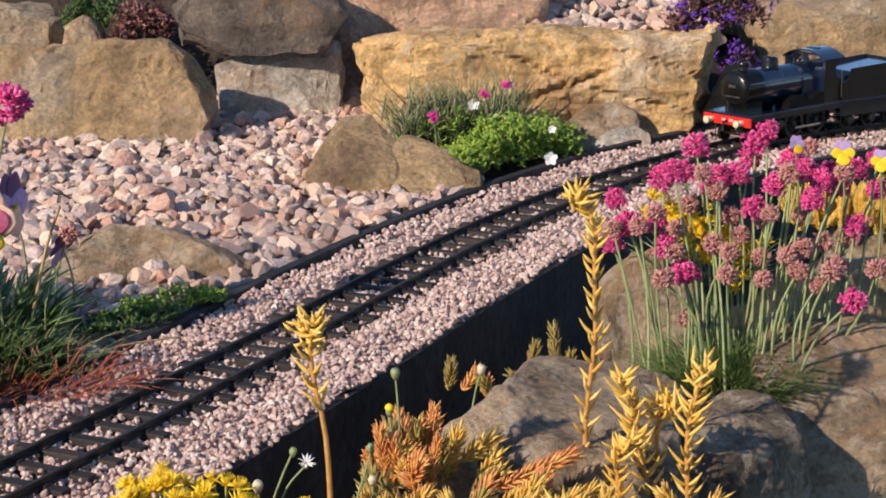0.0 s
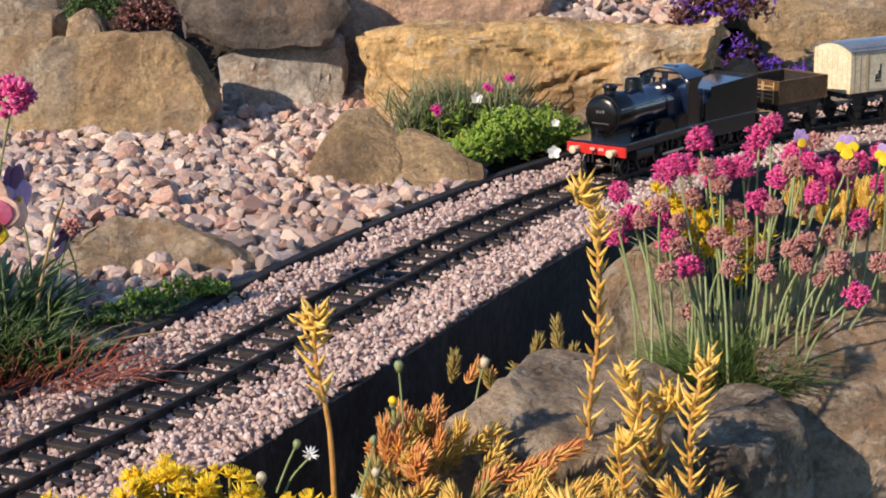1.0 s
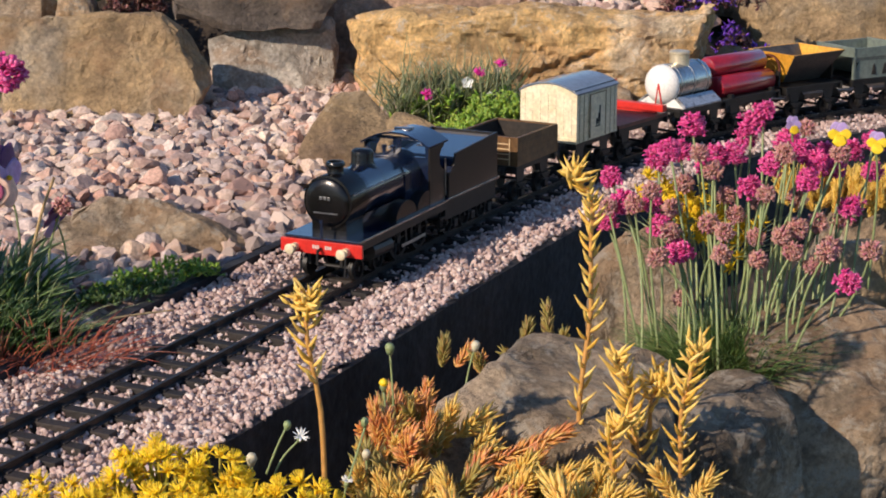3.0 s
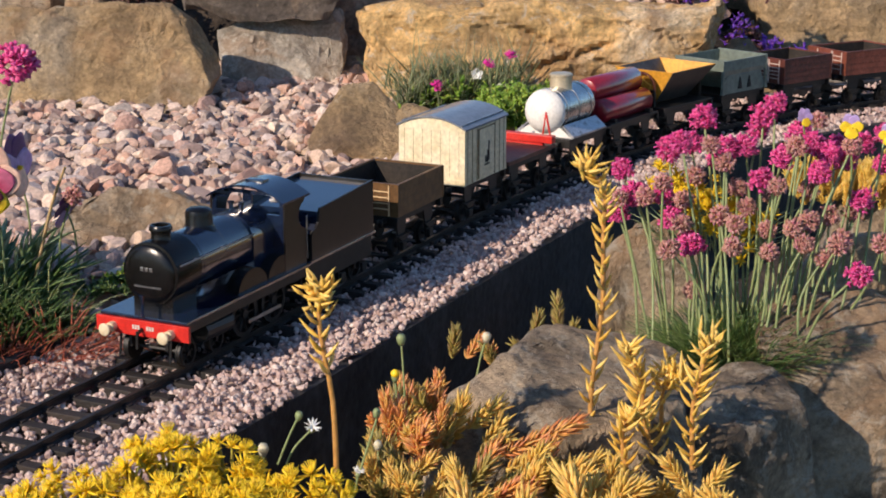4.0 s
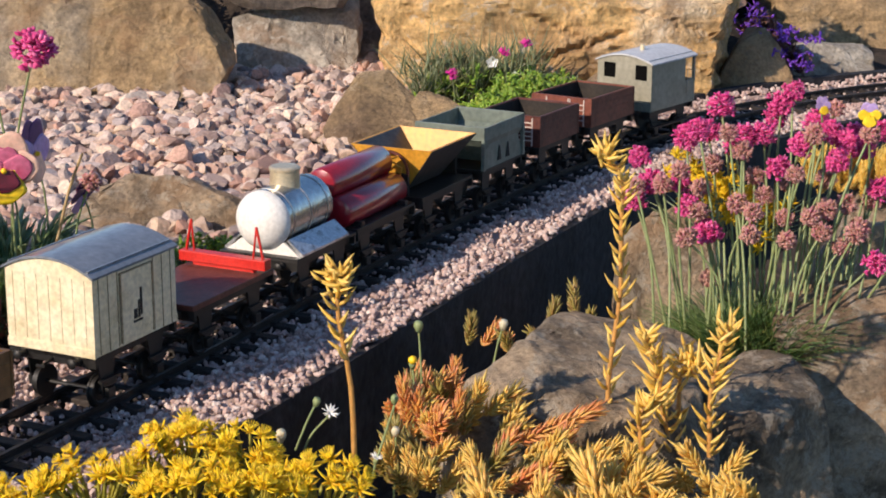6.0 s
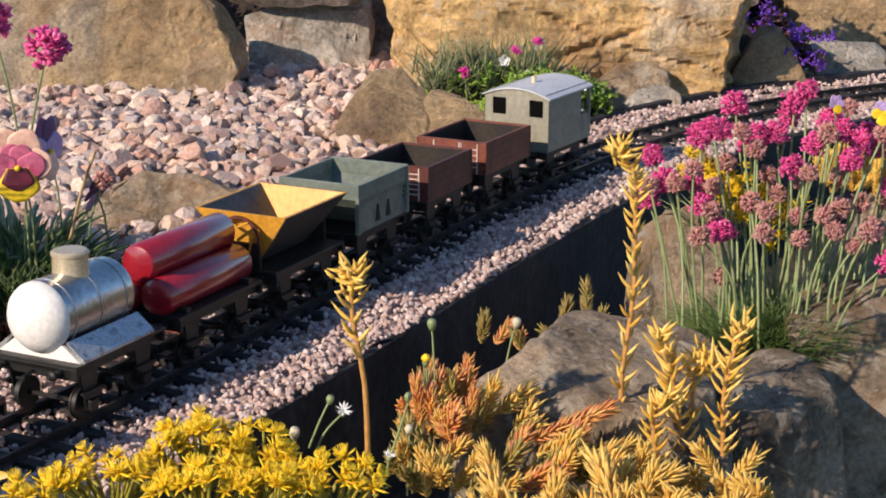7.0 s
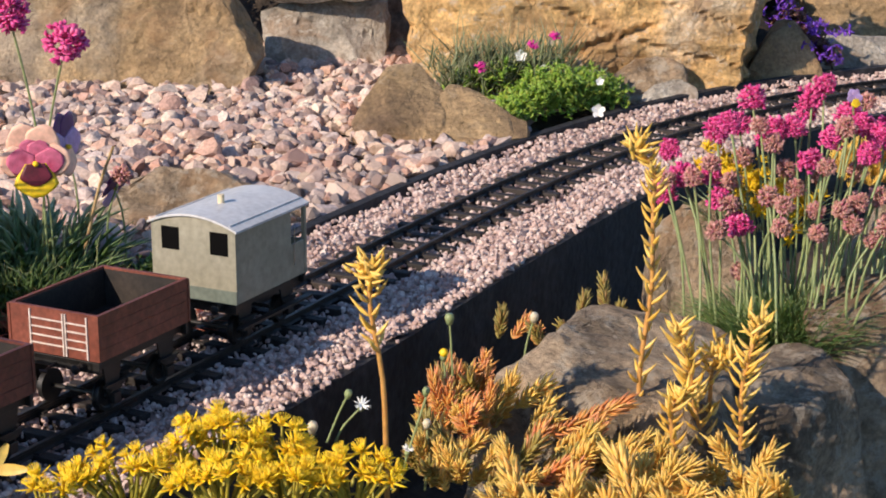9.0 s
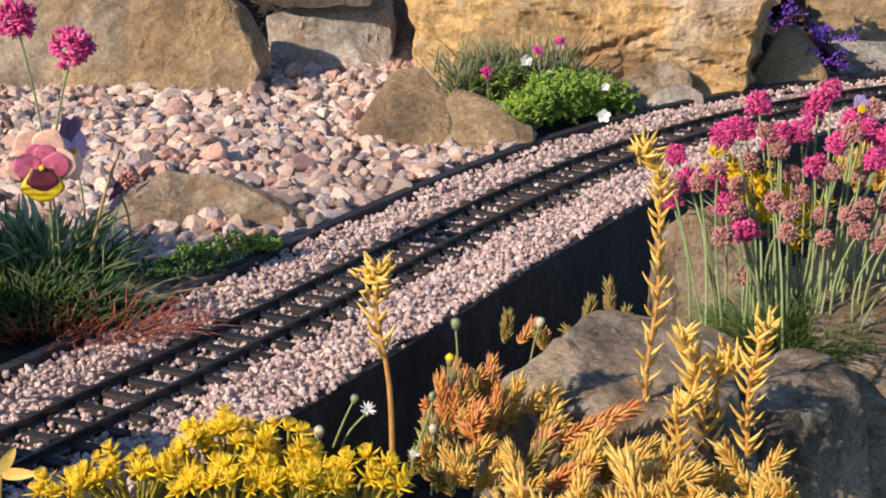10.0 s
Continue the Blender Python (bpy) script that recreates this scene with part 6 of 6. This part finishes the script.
def tank_wagon():
    L = 0.072
    e = car("tank_wagon", "silver tank wagon with a white front end and sloping side plates", "wagon", 0.567, L * 0.6)
    bm = bmesh.new()
    m = Matrix.Translation((0.003, 0, 0.0505)) @ ALONG
    lathe(bm, [(0.0004, -0.0345), (0.008, -0.0338), (0.0135, -0.031), (0.0172, -0.0265), (0.0175, -0.025), (0.0175, 0.026)], m, 40)
    tank = part("tank", bm, SILVER, e, flat=False)
    bm = bmesh.new()
    lathe(bm, [(0.0178, 0.0255), (0.0178, 0.0265), (0.0170, 0.0292), (0.0145, 0.0325), (0.0105, 0.0352), (0.005, 0.0368), (0.0004, 0.0373)], m, 40)
    part("tank_end", bm, WHITEPAINT, tank, "chalky white domed end", flat=False)
    for x in (-0.02, 0.0, 0.02):
        bm = bmesh.new()
        lathe(bm, [(0.0174, x - 0.0005), (0.0178, x - 0.0004), (0.0178, x + 0.0004), (0.0174, x + 0.0005)], m, 40)
        part("tank_band", bm, STEEL, tank)
    bm = bmesh.new()
    lathe(bm, [(0.0096, 0.0640), (0.0090, 0.0672), (0.0088, 0.0752), (0.0094, 0.0757), (0.0094, 0.0770), (0.0082, 0.0780), (0.0004, 0.0784)], Matrix.Translation((0.004, 0, 0)), 26)
    part("filler_dome", bm, DOMECREAM, tank, "cream-topped filler dome", flat=False)
    for side in (-1, 1):
        bm = bmesh.new()
        o = [(0.0265, 0.0312), (0.0265, 0.0325), (0.0165, 0.0405), (0.0155, 0.0400), (0.0240, 0.0312)]
        a = [bm.verts.new((-0.026, side * y, z)) for y, z in o]
        b = [bm.verts.new((0.030, side * y, z)) for y, z in o]
        for i in range(5):
            bm.faces.new((a[i], a[(i + 1) % 5], b[(i + 1) % 5], b[i]))
        bm.faces.new(a)
        bm.faces.new(b[::-1])
        bmesh.ops.recalc_face_normals(bm, faces=bm.faces)
        part("side_plate", bm, PLATEGREY, e, "scratched glossy sloping side plate")
    bm = bmesh.new()
    plate(bm, [(0.029, 0.031), (0.031, 0.031), (0.031, 0.0385), (0.029, 0.0385)], -0.0245, 0.0245)
    for v in bm.verts:
        if v.co.z > 0.038:
            v.co.y *= 0.6
    part("cradle", bm, WHITEPAINT, e, "white end cradle")
    bm = bmesh.new()
    box(bm, -L / 2, L / 2, -0.0262, 0.0262, 0.0294, 0.0312, 0.0003)
    part("deck", bm, FRAME, e)
    underframe(e, L)


def cylinder_wagon():
    L = 0.080
    e = car("gas_cylinder_wagon", "wagon carrying glossy dark red gas cylinders", "wagon", 0.646, L * 0.6)
    bm = bmesh.new()
    box(bm, -L / 2, L / 2, -0.0255, 0.0255, 0.0294, 0.0315, 0.0003)
    part("deck", bm, FRAME, e)
    for y, z in ((-0.0108, 0.0402), (0.0108, 0.0402), (0.0, 0.0570)):
        bm = bmesh.new()
        r = 0.0104
        lathe(bm, [(0.0004, -0.0408), (r * 0.6, -0.0404), (r * 0.9, -0.0392), (r, -0.0375), (r, 0.0375), (r * 0.9, 0.0392), (r * 0.6, 0.0404), (0.0004, 0.0408)], Matrix.Translation((0, y, z)) @ ALONG, 28)
        part("gas_cylinder", bm, CYLRED, e, flat=False)
    for x in (-0.03, 0.03):
        bm = bmesh.new()
        box(bm, x - 0.002, x + 0.002, -0.0245, 0.0245, 0.0315, 0.0345)
        part("cradle", bm, FRAME, e)
    underframe(e, L)


def tipper_wagon():
    L = 0.078
    e = car("tipper_wagon", "mustard-orange side-tipping hopper wagon on black ends", "wagon", 0.737, L * 0.55)
    bm = bmesh.new()
    rim = [(-0.0350, -0.0300), (0.0350, -0.0300), (0.0350, 0.0300), (-0.0350, 0.0300)]
    foot = [(-0.0245, -0.007), (0.0245, -0.007), (0.0245, 0.007), (-0.0245, 0.007)]
    o_t = [bm.verts.new((*p, 0.0625)) for p in rim]
    o_b = [bm.verts.new((*p, 0.0335)) for p in foot]
    i_t = [bm.verts.new((p[0] * 0.965, p[1] * 0.955, 0.0625)) for p in rim]
    i_b = [bm.verts.new((p[0] * 0.95, p[1] * 0.85, 0.0352)) for p in foot]
    for k in range(4):
        n = (k + 1) % 4
        bm.faces.new((o_b[k], o_b[n], o_t[n], o_t[k]))
        bm.faces.new((o_t[k], o_t[n], i_t[n], i_t[k]))
        bm.faces.new((i_t[k], i_t[n], i_b[n], i_b[k]))
    bm.faces.new(i_b)
    bm.faces.new(o_b[::-1])
    bmesh.ops.recalc_face_normals(bm, faces=bm.faces)
    hop = part("hopper", bm, ORANGE, e)
    for side in (-1, 1):
        for (y0, z0, y1, z1, reach, name_) in ((0.0074, 0.0330, 0.0304, 0.0622, 1.0, "side_sheet"), (0.0056, 0.0358, 0.0282, 0.0622, 0.94, "inner_sheet")):
            bm = bmesh.new()
            q = [bm.verts.new((x * reach, side * y, z)) for x, y, z in ((-0.0246, y0, z0), (0.0246, y0, z0), (0.0349, y1, z1), (-0.0349, y1, z1))]
            w = [bm.verts.new(v.co + Vector((0, -side * 0.0006, 0))) for v in q]
            bm.faces.new(q)
            bm.faces.new(w[::-1])
            for i in range(4):
                bm.faces.new((q[i], q[(i + 1) % 4], w[(i + 1) % 4], w[i]))
            bmesh.ops.recalc_face_normals(bm, faces=bm.faces)
            part(name_, bm, TIPSIDE, hop, "dark sloping side sheet")
    for x in (-0.0365, 0.0365):
        bm = bmesh.new()
        w = 1 if x > 0 else -1
        n = 28
        for r0, r1 in ((0.0125, 0.0142),):
            ring = []
            for i in range(n):
                a = 6.28318 * i / n
                ring.append([bm.verts.new((x + dx, r * math.cos(a), 0.0468 + r * math.sin(a))) for r, dx in ((r0, -0.0008), (r1, -0.0008), (r1, 0.0008), (r0, 0.0008))])
            for i in range(n):
                p, q = ring[i], ring[(i + 1) % n]
                for k in range(4):
                    bm.faces.new((p[k], p[(k + 1) % 4], q[(k + 1) % 4], q[k]))
        bmesh.ops.recalc_face_normals(bm, faces=bm.faces)
        frame_ring = part("end_ring", bm, DARKRED, e, "dark ring at the hopper's end")
        bm = bmesh.new()
        for y in (-1, 1):
            rod(bm, (x + w * 0.0012, y * 0.006, 0.0345), (x + w * 0.0012, y * 0.0095, 0.050), 0.0006, 6)
            rod(bm, (x + w * 0.0012, y * 0.0095, 0.050), (x + w * 0.0012, -y * 0.007, 0.058), 0.0006, 6)
        part("strut", bm, ORANGE, frame_ring)
        bm = bmesh.new()
        rod(bm, (x, 0, 0.0375), (x + w * 0.0035, 0, 0.0375), 0.0058, 20)
        part("pivot_plate", bm, ORANGE, e, "round orange pivot plate")
        bm = bmesh.new()
        plate(bm, [(x - 0.001, 0.031), (x + 0.001, 0.031), (x + 0.001, 0.046), (x - 0.001, 0.046)], -0.014, 0.014)
        part("end_stand", bm, FRAME, e)
    bm = bmesh.new()
    box(bm, -L / 2, L / 2, -0.0255, 0.0255, 0.0294, 0.0315, 0.0003)
    part("deck", bm, FRAME, e)
    underframe(e, L)


def hopper_wagon():
    L = 0.066
    e = car("hopper_wagon", "grey-green tapering hopper wagon with corner posts", "wagon", 0.825, L * 0.6)
    bm = bmesh.new()
    lv = [(0.033, 0.0272, 0.0615), (0.033, 0.0272, 0.0525), (0.0145, 0.021, 0.034)]
    outer = [[bm.verts.new((sx * hx, sy * hy, z)) for sx, sy in ((-1, -1), (1, -1), (1, 1), (-1, 1))] for hx, hy, z in lv]
    inner = [[bm.verts.new((sx * (hx - 0.0015), sy * (hy - 0.0015), z)) for sx, sy in ((-1, -1), (1, -1), (1, 1), (-1, 1))] for hx, hy, z in (lv[0], lv[1], (0.0145, 0.021, 0.036))]
    for rings, flip in ((outer, False), (inner, True)):
        for a, b in zip(rings, rings[1:]):
            for k in range(4):
                n = (k + 1) % 4
                bm.faces.new((a[k], a[n], b[n], b[k]))
        bm.faces.new(rings[-1])
    for k in range(4):
        n = (k + 1) % 4
        bm.faces.new((outer[0][k], outer[0][n], inner[0][n], inner[0][k]))
    bmesh.ops.recalc_face_normals(bm, faces=bm.faces)
    body = part("hopper", bm, GREENGREY, e)
    for cx in (-1, 1):
        bm = bmesh.new()
        box(bm, cx * 0.0325 - 0.001, cx * 0.0325 + 0.0012, -0.0276, 0.0276, 0.0525, 0.0622, 0.0002)
        part("end_rail", bm, GREENGREY, body)
        for cy in (-1, 1):
            bm = bmesh.new()
            box(bm, cx * 0.0325 - 0.0015, cx * 0.0325 + 0.0013, cy * 0.0265 - 0.0013, cy * 0.0265 + 0.0013, 0.031, 0.0535, 0.0002)
            part("corner_post", bm, GREENGREY, body)
    for side in (-1, 1):
        bm = bmesh.new()
        plate(bm, [(-0.0325, 0.031), (0.0325, 0.031), (0.0325, 0.036), (0.022, 0.0535), (-0.022, 0.0535), (-0.0325, 0.036)], side * 0.0255 - 0.0004, side * 0.0255 + 0.0004)
        part("side_sheet", bm, GREENGREY, body)
        bm = bmesh.new()
        for x in (-0.008, 0.006):
            plate(bm, [(x - 0.003, 0.0345), (x + 0.003, 0.0345), (x + 0.0005, 0.045), (x - 0.0005, 0.045)], side * 0.0262 - 0.0003, side * 0.0262 + 0.0003)
        part("emblem", bm, INSIDE, body, "worn dark lettering shapes")
    bm = bmesh.new()
    box(bm, -L / 2, L / 2, -0.0262, 0.0262, 0.0294, 0.0312, 0.0003)
    part("deck", bm, FRAME, e)
    underframe(e, L)


def brake_van():
    L = 0.072
    e = car("brake_van", "stone-grey brake van with a pale roof and open rear balcony", "wagon", 1.121, L * 0.6)
    bm = bmesh.new()
    n = 12
    out = [(-0.0268, 0.0265), (0.0268, 0.0265)] + [(0.0268 * (1 - 2 * i / n), 0.0665 + 0.0055 * (1 - (1 - 2 * i / n) ** 2)) for i in range(n + 1)]
    a = [bm.verts.new((-0.020, y, z)) for y, z in out]
    b = [bm.verts.new((L / 2, y, z)) for y, z in out]
    for i in range(len(out)):
        j = (i + 1) % len(out)
        bm.faces.new((a[i], a[j], b[j], b[i]))
    bm.faces.new(a[::-1])
    bm.faces.new(b)
    bmesh.ops.recalc_face_normals(bm, faces=bm.faces)
    body = part("body", bm, BRAKEGREY, e)
    # Solid black slabs stand in for the darkness inside two window openings.
    for y in (-0.0145, 0.0165):
        bm = bmesh.new()
        box(bm, L / 2 - 0.001, L / 2 + 0.0003, y - 0.0056, y + 0.0056, 0.0525, 0.0650)
        part("window", bm, WINDOWDARK, body, "black square panel painted for a dark window opening")
    bm = bmesh.new()
    box(bm, L / 2 - 0.0004, L / 2 + 0.0006, -0.0269, 0.0269, 0.0262, 0.0335)
    part("end_sill", bm, GREENGREY, body)
    for side in (-1, 1):
        bm = bmesh.new()
        box(bm, -L / 2, -0.020, side * 0.0263 - 0.0005, side * 0.0263 + 0.0005, 0.0265, 0.046)
        part("balcony_side", bm, BRAKEGREY, body)
        bm = bmesh.new()
        box(bm, -L / 2, -L / 2 + 0.0022, side * 0.0262 - 0.0011, side * 0.0262 + 0.0011, 0.0265, 0.0668)
        part("balcony_post", bm, BRAKEGREY, body)
        bm = bmesh.new()
        rod(bm, (-0.022, side * 0.0278, 0.034), (-0.022, side * 0.0278, 0.056), 0.0004, 6)
        part("handrail", bm, STEEL, body)
        bm = bmesh.new()
        box(bm, -L / 2, L / 2, side * 0.0285 - 0.002, side * 0.0285 + 0.002, 0.0125, 0.0138)
        part("footboard", bm, FRAME, e)
    bm = bmesh.new()
    box(bm, -L / 2 - 0.0002, -L / 2 + 0.001, -0.0255, 0.0255, 0.0265, 0.046)
    part("balcony_end", bm, BRAKEGREY, body)
    bm = bmesh.new()
    box(bm, -L / 2, L / 2, -0.0255, 0.0255, 0.0255, 0.0272)
    part("floor", bm, FRAME, e)
    bm = bmesh.new()
    arch_roof(bm, -L / 2 - 0.0015, L / 2 + 0.0015, 0.0285, 0.0670, 0.0065)
    roof = part("roof", bm, ROOFPALE, e, "pale grey-white arched roof", flat=False)
    for side in (-1, 1):
        bm = bmesh.new()
        box(bm, -L / 2, L / 2, side * 0.0235 - 0.0004, side * 0.0235 + 0.0004, 0.0688, 0.0697)
        part("rain_strip", bm, ROOFPALE, roof)
    bm = bmesh.new()
    rod(bm, (0.008, 0.0, 0.0710), (0.008, 0.0, 0.0780), 0.0019, 12)
    part("stove_pipe", bm, CREAMY, roof, "short cream stove pipe")
    underframe(e, L, 0.0268)


locomotive()
tender()
open_wagon("brown open goods wagon with pale strapping on its end", 0.2775, 0.068, 0.0515, BROWN, LINING, False)
covered_van()
bolster_wagon()
tank_wagon()
cylinder_wagon()
tipper_wagon()
hopper_wagon()
open_wagon("dark red open wagon with a pale ladder at one corner", 0.922, 0.066, 0.0530, DARKRED, WHITELINE, True)
open_wagon("oxide-red open wagon with pale lining on its end", 1.016, 0.073, 0.0525, OXIDE, WHITELINE, False)
brake_van()

# ---- how far the train has run ----
RUN = ((0, 0.036), (1, 0.252), (2, 0.468), (3.5, 0.784), (4, 0.890), (4.5, 0.996), (5, 1.104), (5.5, 1.216), (6, 1.330), (7.5, 1.636), (8, 1.747), (8.5, 1.866), (9, 1.980), (9.5, 2.100), (10, 2.232))


def travelled(t):
    return float(np.interp(t, [a for a, b in RUN], [b for a, b in RUN]))


def car_pose(off, base, t):
    s = 1.040 - travelled(t) + off
    s -= 0.6 * max(0.0, 0.22 - s) ** 2                     # the slack runs out of the couplings downhill
    a, b = line(s - base / 2), line(s + base / 2)
    d = a - b
    return Matrix.Translation((*(a + b) / 2, 0)) @ pose(0, 0, 0, 0, 0, math.degrees(math.atan2(d[1], d[0])))


def motions():
    for ob, off, base in CARS:
        walk(ob, [(t, car_pose(off, base, t)) for t in np.linspace(0, 10, 41)])
    for ob, x, r in WHEELS:
        step = 1 / 15 if r > 0.012 else 1 / 30
        n = round(10 / step)
        rows = []
        for k in range(n + 1):
            t = 10 * k / n
            rows.append((t, Matrix.Translation((x, 0, r)) @ Matrix.Rotation(travelled(t) / r, 4, "Y")))
        walk(ob, rows)

# ---- sleepers ----
sleeper_mesh = None
for i, s in enumerate(np.arange(-1.3, 1.65, 0.0215)):
    p = line(s)
    h = float(np.interp(s, _s, _h))
    if sleeper_mesh is None:
        bm = bmesh.new()
        box(bm, -0.032, 0.032, -0.0036, 0.0036, -0.0115, -0.0038, 0.0006)
        for side in (-1, 1):
            c = side * (GAUGE / 2 + 0.0008)
            box(bm, c - 0.0042, c + 0.0042, -0.0022, 0.0022, -0.0048, -0.0030, 0.0004)
        ob = part("sleeper", bm, SLEEPER, track)
        sleeper_mesh = ob.data
    else:
        ob = new("sleeper", sleeper_mesh)
        ob.parent = track
    ob.matrix_world = Matrix.Translation((p[0], p[1], 0)) @ pose(0, 0, 0, 0, 0, -math.degrees(h) + rng.normal() * 1.0)

motions()
